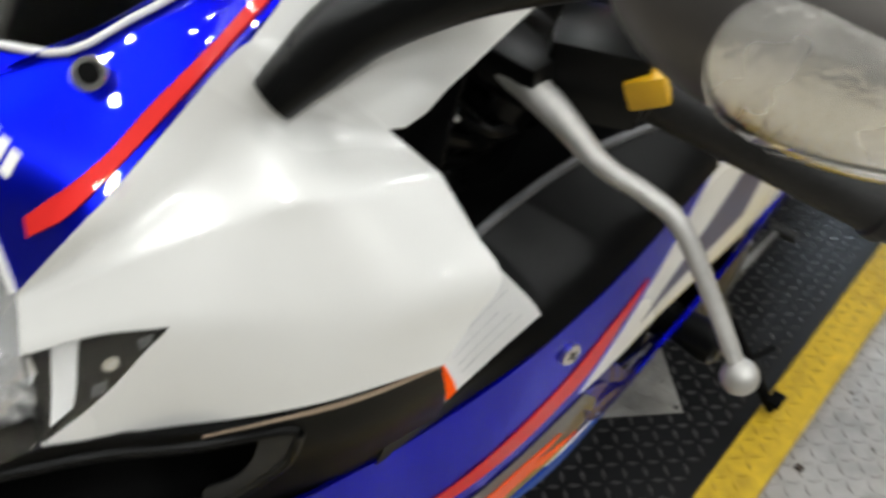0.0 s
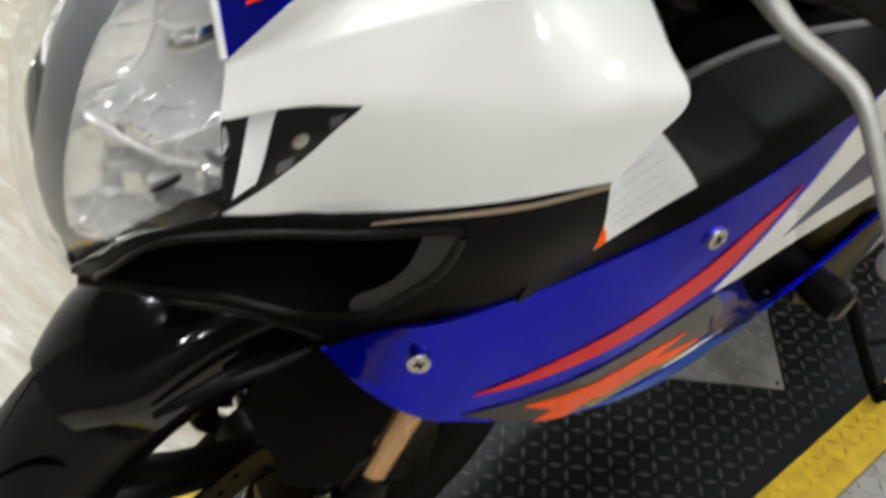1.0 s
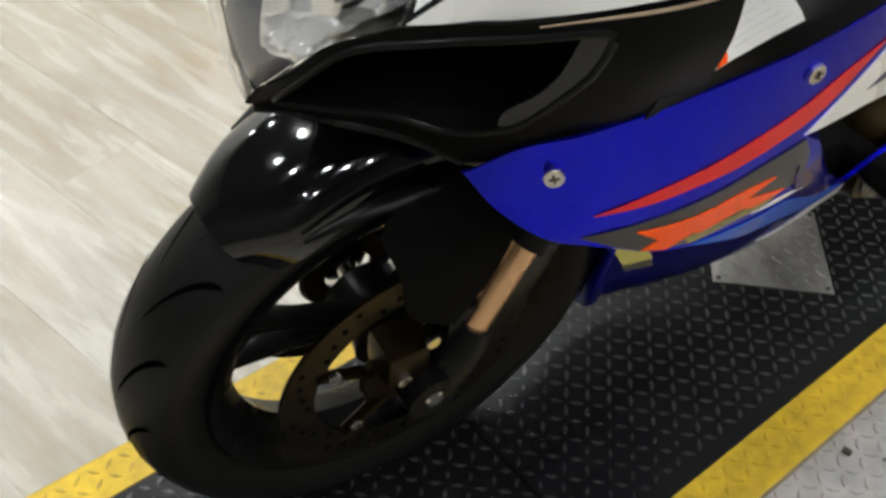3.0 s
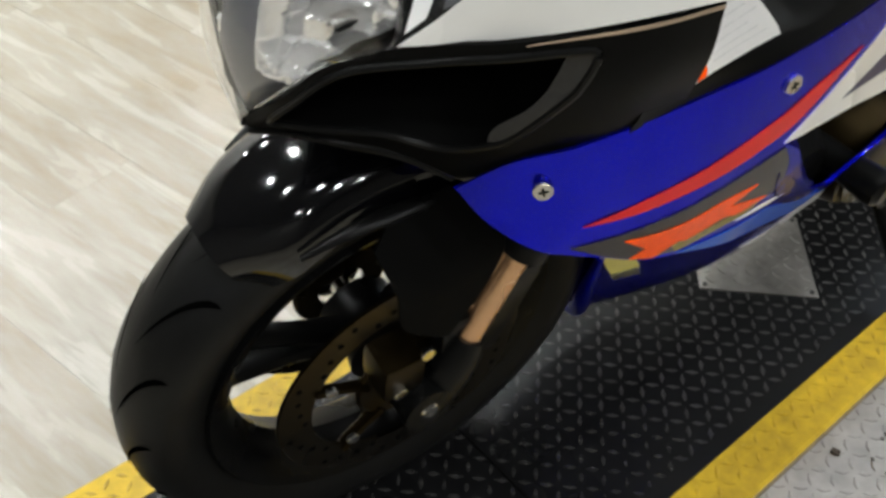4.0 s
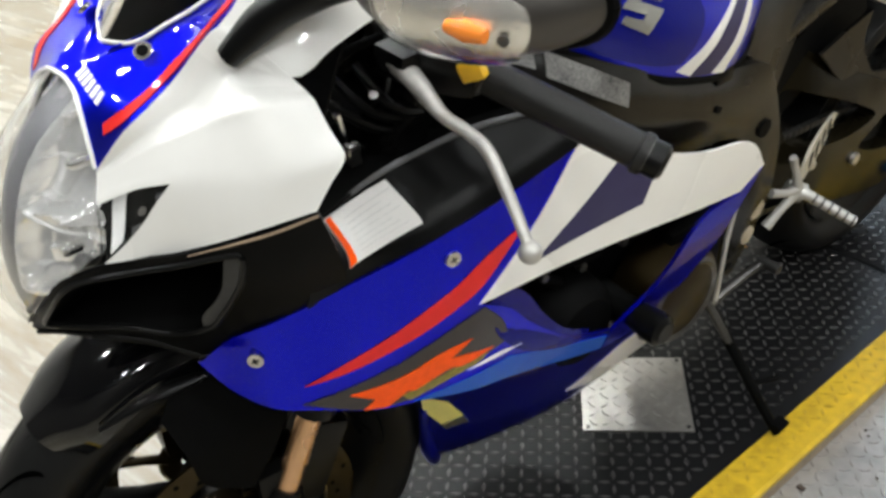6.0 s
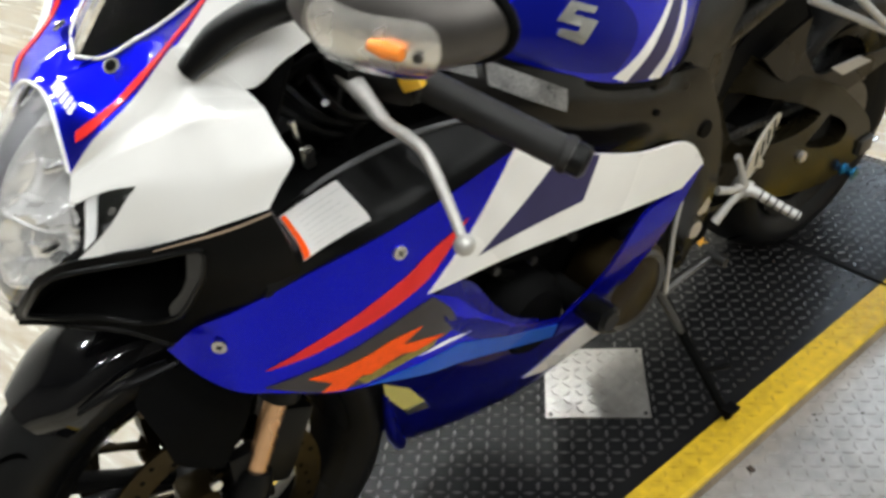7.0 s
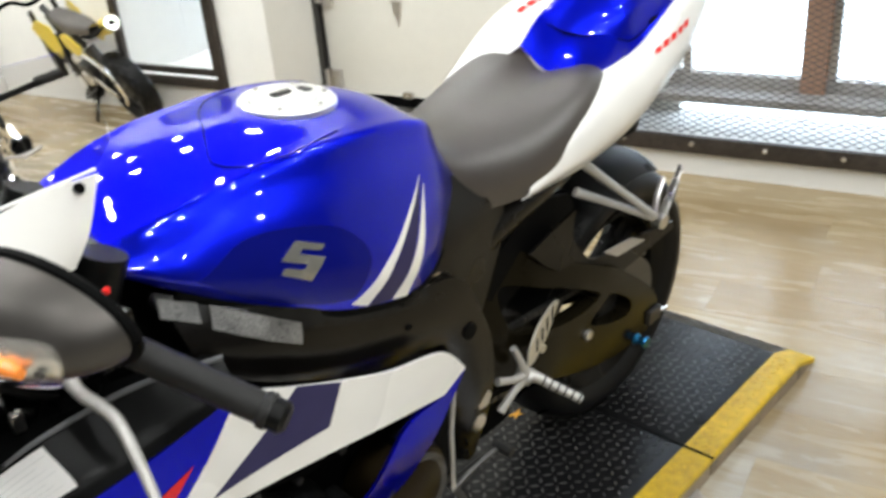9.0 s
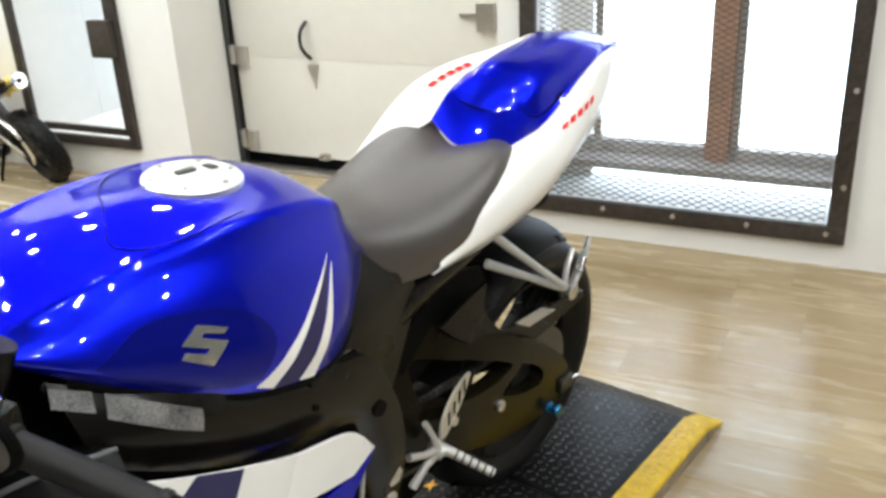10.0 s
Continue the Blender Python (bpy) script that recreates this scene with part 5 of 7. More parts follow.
part("sticker_band", decal(inner, [(0.130, 0.28, 1), (0.156, 0.28, 1), (0.138, 0.92, 1), (0.117, 0.92, 1)], 0.0022, 0.0006), ORANGE, sticker, "orange-red edge band")
for k in range(7):
    v = 0.34 + 0.075 * k
    part("print_line", decal(inner, [(0.180, v, 1), (0.35 - 0.02 * (k % 3), v, 1), (0.35 - 0.02 * (k % 3), v + 0.012, 1), (0.178, v + 0.012, 1)], 0.0022, 0.0004), INK, sticker)

# mirror on its stalk
STALK = [(-0.048, 0.141, 0.930), (-0.058, 0.146, 0.940), (-0.082, 0.160, 0.962), (-0.108, 0.192, 0.984), (-0.128, 0.245, 1.005), (-0.130, 0.300, 1.020)]
stalk_l = tube(STALK, [0.013, 0.0195, 0.0205, 0.0180, 0.0140, 0.012], 16, 32, squash=0.75)


MIR = Vector((-0.142, 0.337, 1.026))
MIR_U, MIR_V = Vector((-0.24, 0.97, -0.02)) * 0.087, Vector((0.10, 0.0, 1.0)) * 0.041
MIR_N = Vector((0.95, 0.24, -0.15)) * 0.056 - MIR_U * 0.28 - MIR_V * 0.1


def mirror_dome(a, b):
    """The housing as a lopsided dome over its oval rim: a outwards, b upwards, both within the unit circle."""
    r = min(math.hypot(a, b), 1.0)
    return MIR + MIR_U * a + MIR_V * b + MIR_N * math.sin(math.acos(min(1.0, r ** 1.25)))


MIRSHELL = mat("satin mirror shell", (0.085, 0.078, 0.072), 0.40, 0.75, 0.10, 12, spread=0.04, spec=0.3)
INDREF = mat("indicator reflector", (0.78, 0.75, 0.70), 0.24, 0.9, 0.12, 90, bump=0.5, bump_scale=260)
LENS_LINE = [(-0.27, 0.28), (-0.15, 0.56), (0.25, 0.50), (0.66, 0.42), (0.80, 0.15), (0.77, -0.25), (0.58, -0.60), (0.30, -0.66), (0.0, -0.56), (-0.22, -0.22)]


def mirror(s):
    fl = (lambda p: Vector((p.x, s * p.y, p.z)))
    bm = bmesh.new()
    rings = [[fl(mirror_dome(r * math.cos(k * math.tau / 48), r * math.sin(k * math.tau / 48))) for k in range(48)] for r in [math.sin(math.pi / 2 * (1 - i / 16)) + 0.002 for i in range(17)]]
    vs = add_grid(bm, rings, close_v=True)
    bm.faces.new(vs[-1])
    body = part("mirror", bm, MIRSHELL, bike, "glossy dark mirror housing")
    edge = [fl(MIR + MIR_U * math.cos(t) + MIR_V * math.sin(t) - Vector((0.003, 0, 0))) for t in np.linspace(0, math.tau, 49)]
    part("mirror_gasket", tube(edge, 0.0048, 8), MATBLK, body, "black rubber mirror rim")
    g = bmesh.new()
    g.faces.new([g.verts.new(p) for p in edge[:-1]])
    part("mirror_glass", solid(g, 0.002), CHROME, body, "mirror glass")
    flap = (lambda bm: bm if s > 0 else mirrored(bm))
    lens = part("indicator_lens", flap(cut_sheet(LENS_LINE, mirror_dome, 0.002, 0.10, 6, 0.0055)), LENS, body, "clear indicator lens in the mirror")
    lens.visible_shadow = False
    part("indicator_reflector", flap(cut_sheet(LENS_LINE, mirror_dome, 0.001, 0.10, 6, 0.0012)), INDREF, body, "faceted silver lamp reflector")
    c = mirror_dome(0.50, 0.02) + Vector((0.0045, 0.0015, 0))
    bulb = tube([c - MIR_U * 0.16, c, c + MIR_U * 0.16], [0.0045, 0.0070, 0.0045], 12)
    part("indicator_bulb", flap(bulb), AMBER, body, "amber indicator bulb")
    part("bulb_socket", flap(disc(0.004, 0.002, 12, Matrix.Translation(mirror_dome(0.70, -0.12) + Vector((0.004, 0.001, 0))) @ Matrix.Rotation(radians(-70), 4, "Z"))), IRON, body)


part("mirror_stalk", stalk_l, BLACKP, bike, "black mirror stalk")
part("mirror_stalk", tube([(x, -y, z) for x, y, z in STALK], [0.013, 0.0195, 0.0205, 0.0180, 0.0140, 0.012], 16, 32, squash=0.75), BLACKP, bike, "black mirror stalk")
mirror(1)
mirror(-1)

# cockpit: clocks, steering head, clip-on bars, lever, grip
part("inner_cowl", sheet([[(0.03, 0.13, 0.80), (-0.07, 0.19, 0.85), (-0.13, 0.18, 0.93)], [(0.01, 0.0, 0.87), (-0.08, 0.0, 0.91), (-0.16, 0.0, 0.95)], [(0.03, -0.13, 0.80), (-0.07, -0.19, 0.85), (-0.13, -0.18, 0.93)]], 14, 20, 0.003), MATBLK, bike, "matt black inner cowl")
part("instrument_panel", box(0.05, 0.20, 0.09, (-0.16, 0, 0.965), 0.015, Matrix.Translation((-0.16, 0, 0.965)) @ Matrix.Rotation(radians(-35), 4, "Y") @ Matrix.Translation((0.16, 0, -0.965))), BLACKP, bike, "black instrument panel")
part("radiator_duct", box(0.16, 0.20, 0.22, (-0.20, 0, 0.70), 0.03), MATBLK, bike, "dark radiator and ducting")
part("steering_head", tube([(-0.22, 0, 0.76), (-0.285, 0, 0.93)], 0.036, 20), FRAMEM, bike, "black steering head")
yoke = box(0.075, 0.25, 0.022, (-0.272, 0, 0.905), 0.008)
yoke = part("top_yoke", yoke, FRAMEM, bike, "black top yoke")
part("stem_nut", disc(0.018, 0.014, 6, Matrix.Translation((-0.272, 0, 0.916)) @ Matrix.Rotation(radians(90), 4, "X")), ALU, yoke)
for s in (1, -1):
    g0 = Vector((-0.222, s * 0.165, 0.892))
    g1 = Vector((-0.246, s * 0.214, 0.876))
    g2 = Vector((-0.314, s * 0.352, 0.826))
    bar = tube([(-0.245, s * 0.105, 0.893), g0, g1, g2], 0.011, 14)
    box(0.05, 0.05, 0.035, (-0.250, s * 0.105, 0.885), 0.01, None, bar)
    bar = part("clip_on_bar", bar, FRAMEM, bike, "black clip-on handlebar")
    d = (g2 - g1).normalized()
    grip = tube([g1, g1 + d * 0.006, g1 + d * 0.008, g2 - d * 0.012, g2 - d * 0.010, g2 - d * 0.002], [0.020, 0.020, 0.0165, 0.0165, 0.019, 0.019], 20)
    grip = part("grip", grip, GRIPRUB, bar, "worn black rubber grip")
    part("bar_end", tube([g2 - d * 0.001, g2 + d * 0.012, g2 + d * 0.016], [0.0165, 0.0165, 0.012], 18), BLACKP, bar, "scuffed bar end weight")
    part("bar_end_ring", tube([g2 - d * 0.004, g2 - d * 0.001], [0.0180, 0.0180], 18), IRON, bar)
    sw = box(0.052, 0.058, 0.050, (0, 0, 0), 0.014, Matrix.Translation(g1 - d * 0.026) @ Matrix.Rotation(radians(s * 25), 4, "Z"))
    sw = part("switch_housing", sw, BLACKP, bar, "black switch housing")
    if s > 0:
        part("yellow_switch", box(0.012, 0.022, 0.018, (0, 0, 0), 0.003, Matrix.Translation((-0.226, 0.226, 0.890)) @ Matrix.Rotation(radians(25), 4, "Z") @ Matrix.Rotation(radians(25), 4, "X")), YELLOWP, sw, "yellow switch button")
        part("red_switch", disc(0.004, 0.005, 12, Matrix.Translation((-0.262, 0.172, 0.912)) @ Matrix.Rotation(radians(90), 4, "X")), RED, sw)
        part("lever_perch", box(0.04, 0.045, 0.028, (-0.205, 0.160, 0.884), 0.008), BLACKP, bar, "clutch lever perch")
        part("mirror_ball_bolt", disc(0.008, 0.01, 12, Matrix.Translation((-0.25, 0.195, 0.905)) @ Matrix.Rotation(radians(90), 4, "X")), BRIGHT, bar)
    lev = tube([(-0.196, s * 0.160, 0.884), (-0.192, s * 0.190, 0.878), (-0.190, s * 0.228, 0.862), (-0.197, s * 0.252, 0.853), (-0.200, s * 0.276, 0.842), (-0.197, s * 0.310, 0.806), (-0.193, s * 0.333, 0.781)],
               [0.0115, 0.0100, 0.0070, 0.0068, 0.0063, 0.0056, 0.0054], 14, 36, squash=0.75)
    lev = part("clutch_lever" if s > 0 else "brake_lever", lev, LEVERM, bar, "worn bare aluminium hand lever")
    bl = bmesh.new()
    bmesh.ops.create_uvsphere(bl, u_segments=16, v_segments=12, radius=0.0105, matrix=Matrix.Translation((-0.192, s * 0.336, 0.777)))
    part("lever_ball", bl, LEVERM, lev)
    part("cable", tube([(-0.21, s * 0.12, 0.89), (-0.17, s * 0.10, 0.87), (-0.15, s * 0.08, 0.80), (-0.2, s * 0.06, 0.70)], 0.0045, 8, 18), MATBLK, bike, "black control cable")
for k, (x, y, z) in enumerate(((-0.13, 0.11, 0.80), (-0.16, 0.13, 0.79), (-0.10, 0.12, 0.81))):
    part("wiring_connector", box(0.012, 0.011, 0.022, (x, y, z), 0.003, None), ALU if k == 1 else BLACKP, bike, "wiring connector in the fairing")

# small bright tubes added for the glints behind the lever
for a, b in (((-0.147, 0.130, 0.838), (-0.152, 0.130, 0.808)), ((-0.158, 0.125, 0.802), (-0.176, 0.120, 0.786)), ((-0.185, 0.135, 0.845), (-0.190, 0.128, 0.833))):
    part("bright_bit", tube([a, b], 0.0045, 10), BRIGHT, bike, "small bright tube added as a glint in the fairing")
for k in range(3):
    part("wiring_loom", tube([(-0.13 - 0.03 * k, 0.10, 0.86), (-0.16 - 0.02 * k, 0.125 + 0.01 * k, 0.83), (-0.20 - 0.03 * k, 0.13, 0.80), (-0.27, 0.12 - 0.02 * k, 0.79)], 0.005, 8, 16), RIMP, bike, "black wiring loom")

# -- tank --
tank_x = [-0.300, -0.35, -0.40, -0.46, -0.53, -0.60, -0.67, -0.73, -0.775, -0.815, -0.868]
tank_sec = [[(0.122, 0.893), (0.124, 0.900), (0.116, 0.908), (0.092, 0.912), (0.0, 0.906)],
            [(0.148, 0.862), (0.155, 0.879), (0.138, 0.906), (0.106, 0.927), (0.0, 0.934)],
            [(0.165, 0.832), (0.173, 0.858), (0.152, 0.902), (0.118, 0.939), (0.0, 0.951)],
            [(0.180, 0.800), (0.188, 0.838), (0.164, 0.895), (0.126, 0.948), (0.0, 0.961)],
            [(0.192, 0.765), (0.199, 0.815), (0.172, 0.885), (0.130, 0.951), (0.0, 0.965)],
            [(0.195, 0.740), (0.200, 0.798), (0.174, 0.875), (0.131, 0.951), (0.0, 0.964)],
            [(0.188, 0.722), (0.193, 0.780), (0.170, 0.868), (0.131, 0.946), (0.0, 0.961)],
            [(0.172, 0.724), (0.177, 0.780), (0.160, 0.862), (0.128, 0.936), (0.0, 0.951)],
            [(0.150, 0.735), (0.156, 0.780), (0.148, 0.850), (0.122, 0.920), (0.0, 0.935)],
            [(0.125, 0.745), (0.130, 0.785), (0.124, 0.835), (0.096, 0.886), (0.0, 0.905)],
            [(0.100, 0.740), (0.104, 0.765), (0.090, 0.800), (0.060, 0.830), (0.0, 0.845)]]


def creased(sec, k=3, near=0.20):
    """Two more points close to a corner of a section keep that corner crisp."""
    a, b, c = (Vector(sec[i]) for i in (k - 1, k, k + 1))
    return sec[:k] + [tuple(b.lerp(a, near * 1.6)), tuple(b), tuple(b.lerp(c, near))] + sec[k + 1:]


tank_sec = [creased(s) for s in tank_sec]
tank_curves = [[(x, s[k][0], s[k][1]) for x, s in zip(tank_x, tank_sec)] for k in range(len(tank_sec[0]))]
tank_full = tank_curves + [flip(c) for c in reversed(tank_curves[:-1])]
bm = sheet(tank_full, 60, 84, 0.0)
bmesh.ops.holes_fill(bm, edges=[e for e in bm.edges if len(e.link_faces) == 1], sides=0)
tank = part("fuel_tank", bm, BLUE, bike, "glossy metallic blue fuel tank")
tank_surf = surface(tank_curves, 121, 81)


def on_tank(name, pts, material, label, lift=0.0012, thick=0.0008):
    both(name, lambda: laid(tank_surf, pts, lift, thick, 0.04), material, label, tank)


on_tank("tank_stripe", [(-0.556, 0.19, 0.763, 1), (-0.582, 0.19, 0.748, 1), (-0.640, 0.185, 0.795), (-0.690, 0.178, 0.838), (-0.722, 0.165, 0.874, 1), (-0.680, 0.180, 0.838), (-0.620, 0.187, 0.797)], WHITE, "white tank stripe")
on_tank("tank_stripe", [(-0.628, 0.185, 0.735, 1), (-0.656, 0.180, 0.724, 1), (-0.695, 0.178, 0.780), (-0.726, 0.165, 0.860, 1), (-0.678, 0.180, 0.785)], WHITE, "white tank stripe")
on_tank("tank_band", [(-0.584, 0.19, 0.746, 1), (-0.626, 0.185, 0.735, 1), (-0.677, 0.180, 0.787), (-0.722, 0.165, 0.866, 1), (-0.688, 0.178, 0.834), (-0.640, 0.185, 0.792)], NAVY, "dark band between the stripes", 0.0006)
# shade in the knee hollow is put in as a darker blue patch
on_tank("knee_shade", [(-0.365, 0.170, 0.872, 1), (-0.43, 0.172, 0.900), (-0.510, 0.178, 0.888), (-0.565, 0.184, 0.862), (-0.592, 0.188, 0.815), (-0.560, 0.192, 0.772, 1), (-0.50, 0.188, 0.788), (-0.43, 0.175, 0.822)],
        mat("knee shade blue", (0.003, 0.006, 0.20), 0.3, 0.45, 0.06, 8, coat=0.55, spread=0.04, spec=0.06, coat_ior=1.32), "darker blue patch painting the knee hollow's shade", 0.0009, 0.0006)
# a folded ribbon of slanted bars
EMBLEM = [(0.30, 0.0), (0.98, 0.10), (0.90, 0.27), (0.47, 0.24), (0.40, 0.36), (1.0, 0.45), (0.72, 1.0), (0.03, 0.90), (0.10, 0.73), (0.52, 0.77), (0.60, 0.64), (0.0, 0.55)]
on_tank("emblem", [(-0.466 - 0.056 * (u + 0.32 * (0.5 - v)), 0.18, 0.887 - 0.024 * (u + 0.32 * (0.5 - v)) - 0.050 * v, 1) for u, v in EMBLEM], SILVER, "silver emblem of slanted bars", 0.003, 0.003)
CAP = Matrix.Translation((-0.638, 0.0, 0.960)) @ Matrix.Rotation(radians(-3), 4, "Y") @ Matrix.Rotation(radians(90), 4, "X")
cap = part("filler_cap", lathe([(1e-4, 0.012), (0.040, 0.012), (0.044, 0.010), (0.045, 0.008), (0.062, 0.008), (0.066, 0.004), (0.067, -0.01)], 48, m=CAP), CAPM, tank, "polished round filler cap")
part("cap_lock", box(0.030, 0.004, 0.010, (0.008, 0.014, 0.004), 0.0015, CAP), IRON, cap, "dark lock flap")
part("cap_hinge", box(0.012, 0.004, 0.020, (-0.030, 0.012, 0), 0.0015, CAP), IRON, cap)
for k in range(6):
    a = math.tau * k / 6 + 0.3
    part("cap_bolt", disc(0.0035, 0.0025, 10, CAP @ Matrix.Translation((0.054 * math.cos(a), 0.008, 0.054 * math.sin(a)))), LEVERM, cap)
both("tank_trim", lambda: tube([(x, y - 0.004, z - 0.005) for x, y, z in tank_curves[0][1:-1]], 0.0065, 8, 40), MATBLK, "black rubber edge under the tank", tank)
both("tank_clip", lambda: box(0.030, 0.008, 0.018, (-0.668, 0.186, 0.714), 0.002), BLACKP, "black tank clip", tank)
full_surf = surface(tank_full, 81, 81)
ring = [(-0.640, -0.118), (-0.584, -0.105), (-0.535, -0.055), (-0.509, -0.007), (-0.482, 0.036), (-0.462, 0.080), (-0.485, 0.112), (-0.53, 0.124), (-0.585, 0.119), (-0.626, 0.112)]
part("tank_seam", tube([full_surf[0](*full_surf[1]((x, y, 0.955))) + Vector((0, 0, 0.0003)) for x, y in ring], 0.0016, 6, 60), DKBLUE, tank)

# -- frame spars --
SPAR = [(-0.330, 0.862, 1), (-0.46, 0.800), (-0.565, 0.755), (-0.65, 0.722), (-0.715, 0.706), (-0.778, 0.690), (-0.822, 0.625), (-0.862, 0.53), (-0.868, 0.41), (-0.832, 0.300, 1), (-0.755, 0.300, 1), (-0.742, 0.41),
        (-0.782, 0.475), (-0.755, 0.575), (-0.714, 0.600), (-0.60, 0.628), (-0.47, 0.690), (-0.345, 0.760, 1)]
spar_y = curve1([-0.9, -0.8, -0.6, -0.4, -0.3], [0.172, 0.180, 0.198, 0.196, 0.165])
spar_mid = curve1([-0.80, -0.70, -0.60, -0.46, -0.33], [0.640, 0.655, 0.682, 0.745, 0.812])


def spar_surf(a, b):
    return spar_y(a) - 0.4 * max(0.0, b - 0.78) - 0.10 * max(0, 0.45 - b) - 4.5 * (b - spar_mid(a)) ** 2 * min(max((a + 0.80) / 0.10, 0.0), 1.0)


spars = both("frame_spar", lambda: cut_sheet(SPAR, at_y(spar_surf), 0.028, 0.022), FRAMEM, "satin black cast frame spar")
part("spar_label", cut_sheet([(-0.330, 0.856, 1), (-0.367, 0.840, 1), (-0.361, 0.821, 1), (-0.324, 0.838, 1)], at_y(spar_surf), 0.001, 0.03, 6, 0.0015), mat("worn label", (0.12, 0.116, 0.11), 0.5, 0, 0.95, 90), spars[0], "worn grey label")
part("spar_label", cut_sheet([(-0.378, 0.834, 1), (-0.473, 0.778, 1), (-0.467, 0.753, 1), (-0.370, 0.812, 1)], at_y(spar_surf), 0.001, 0.03, 6, 0.0015), mat("worn long label", (0.13, 0.125, 0.118), 0.5, 0, 0.95, 90), spars[0], "worn grey label with faded print")
for x, z, r in ((-0.800, 0.585, 0.014), (-0.835, 0.375, 0.016), (-0.655, 0.675, 0.005), (-0.80, 0.33, 0.008)):
    part("frame_plug", disc(r, 0.003, 16, Matrix.Translation((x, spar_surf(x, z), z))), MATBLK if r != 0.016 else ALU, spars[0])
both("seat_side_panel", lambda: cut_sheet([(-0.64, 0.728, 1), (-0.70, 0.722), (-0.745, 0.745), (-0.79, 0.795), (-0.83, 0.818), (-0.862, 0.790), (-0.91, 0.752), (-0.99, 0.738), (-1.06, 0.722, 1), (-1.02, 0.690), (-0.955, 0.635), (-0.905, 0.565), (-0.865, 0.545), (-0.82, 0.63), (-0.78, 0.69), (-0.72, 0.704)], lambda a, b: (a, 0.150 + 0.25 * (a + 0.80) * (1 if a < -0.8 else 0.5) - 0.35 * max(0.0, b - 0.74), b), 0.006, 0.03), BLACKP, "satin black side cover")
both("subframe_rail", lambda: tube([(-0.86, 0.100, 0.64), (-0.98, 0.098, 0.675), (-1.12, 0.095, 0.70), (-1.30, 0.085, 0.735)], [0.022, 0.020, 0.018, 0.014], 12, 20, squash=1.4), FRAMEM, "black subframe rail")
both("swingarm_pivot_bolt", lambda: disc(0.020, 0.012, 6, Matrix.Translation((-0.845, 0.162, 0.420))), ALU, "pivot bolt")

# -- engine and exhaust mass --
eng = part("engine", box(0.34, 0.23, 0.28, (-0.53, 0, 0.44), 0.05), MATBLK, bike, "matt black engine block")
part("cylinder_head", box(0.26, 0.32, 0.20, (-0.42, 0, 0.62), 0.03, Matrix.Translation((-0.42, 0, 0.62)) @ Matrix.Rotation(radians(-18), 4, "Y") @ Matrix.Translation((0.42, 0, -0.62))), MATBLK, eng, "dark cylinder head")
part("airbox", box(0.26, 0.26, 0.12, (-0.50, 0, 0.745), 0.03), MATBLK, eng)
part("side_cover", lathe([(1e-4, 0.205), (0.062, 0.204), (0.078, 0.196), (0.084, 0.175), (0.086, 0.13)], 40, m=Matrix.Translation((-0.645, 0, 0.372))), GOLD, eng, "dull bronze engine side cover")
part("cover_rib", lathe([(0.060, 0.204), (0.066, 0.208), (0.072, 0.203)], 40, m=Matrix.Translation((-0.645, 0, 0.372))), IRON, eng)
part("generator_cover", lathe([(1e-4, 0.19), (0.05, 0.188), (0.066, 0.17), (0.07, 0.13)], 36, m=Matrix.Translation((-0.45, 0, 0.42))), MATBLK, eng, "black generator cover")
for x, z in ((-0.40, 0.52), (-0.47, 0.50), (-0.55, 0.50), (-0.42, 0.57)):
    part("engine_bolt", disc(0.007, 0.01, 6, Matrix.Translation((x, 0.150, z))), IRON, eng)
part("hose", tube([(-0.36, 0.12, 0.60), (-0.40, 0.15, 0.52), (-0.47, 0.14, 0.46)], 0.008, 10, 14), MATBLK, eng)
both("frame_slider", lambda: lathe([(1e-4, 0.262), (0.015, 0.262), (0.022, 0.256), (0.0235, 0.244), (0.019, 0.205), (0.019, 0.15), (1e-4, 0.15)], 24, m=Matrix.Translation((-0.522, 0, 0.425))), BLACKP, "black plastic crash bobbin")
part("sprocket_cover", box(0.13, 0.05, 0.15, (-0.70, 0.150, 0.40), 0.02), MATBLK, eng)
part("gear_rod", tube([(-0.742, 0.200, 0.545), (-0.738, 0.195, 0.43), (-0.742, 0.195, 0.305)], 0.0038, 10), LEVERM, bike, "bare metal gear linkage rod")
shift = tube([(-0.740, 0.190, 0.305), (-0.79, 0.195, 0.320), (-0.85, 0.200, 0.330)], [0.010, 0.008, 0.007], 10, 10, squash=0.7)
shift = part("gear_lever", shift, IRON, bike, "bare metal gear lever")
part("lever_rubber", tube([(-0.85, 0.192, 0.330), (-0.853, 0.228, 0.329)], 0.009, 12), GRIPRUB, shift, "black rubber lever tip")

# -- foot rests --
hang = tube([(-0.925, 0.170, 0.478), (-0.945, 0.172, 0.440), (-0.955, 0.174, 0.410)], [0.006, 0.006, 0.010], 10)
tube([(-0.955, 0.174, 0.408), (-0.925, 0.172, 0.412), (-0.890, 0.165, 0.425)], [0.010, 0.0065, 0.0075], 10, bm=hang)
tube([(-0.955, 0.174, 0.404), (-0.925, 0.172, 0.385), (-0.900, 0.165, 0.355)], [0.010, 0.0065, 0.0085], 10, bm=hang)
tube([(-0.955, 0.160, 0.405), (-0.965, 0.182, 0.398)], 0.016, 14, bm=hang)
hang = part("rest_hanger", hang, LEVERM, bike, "worn silver foot rest hanger")
peg = tube([(-0.972, 0.145, 0.392), (-0.985, 0.165, 0.384), (-0.992, 0.178, 0.380), (-1.026, 0.248, 0.348)], [0.013, 0.012, 0.0095, 0.0085], 14)
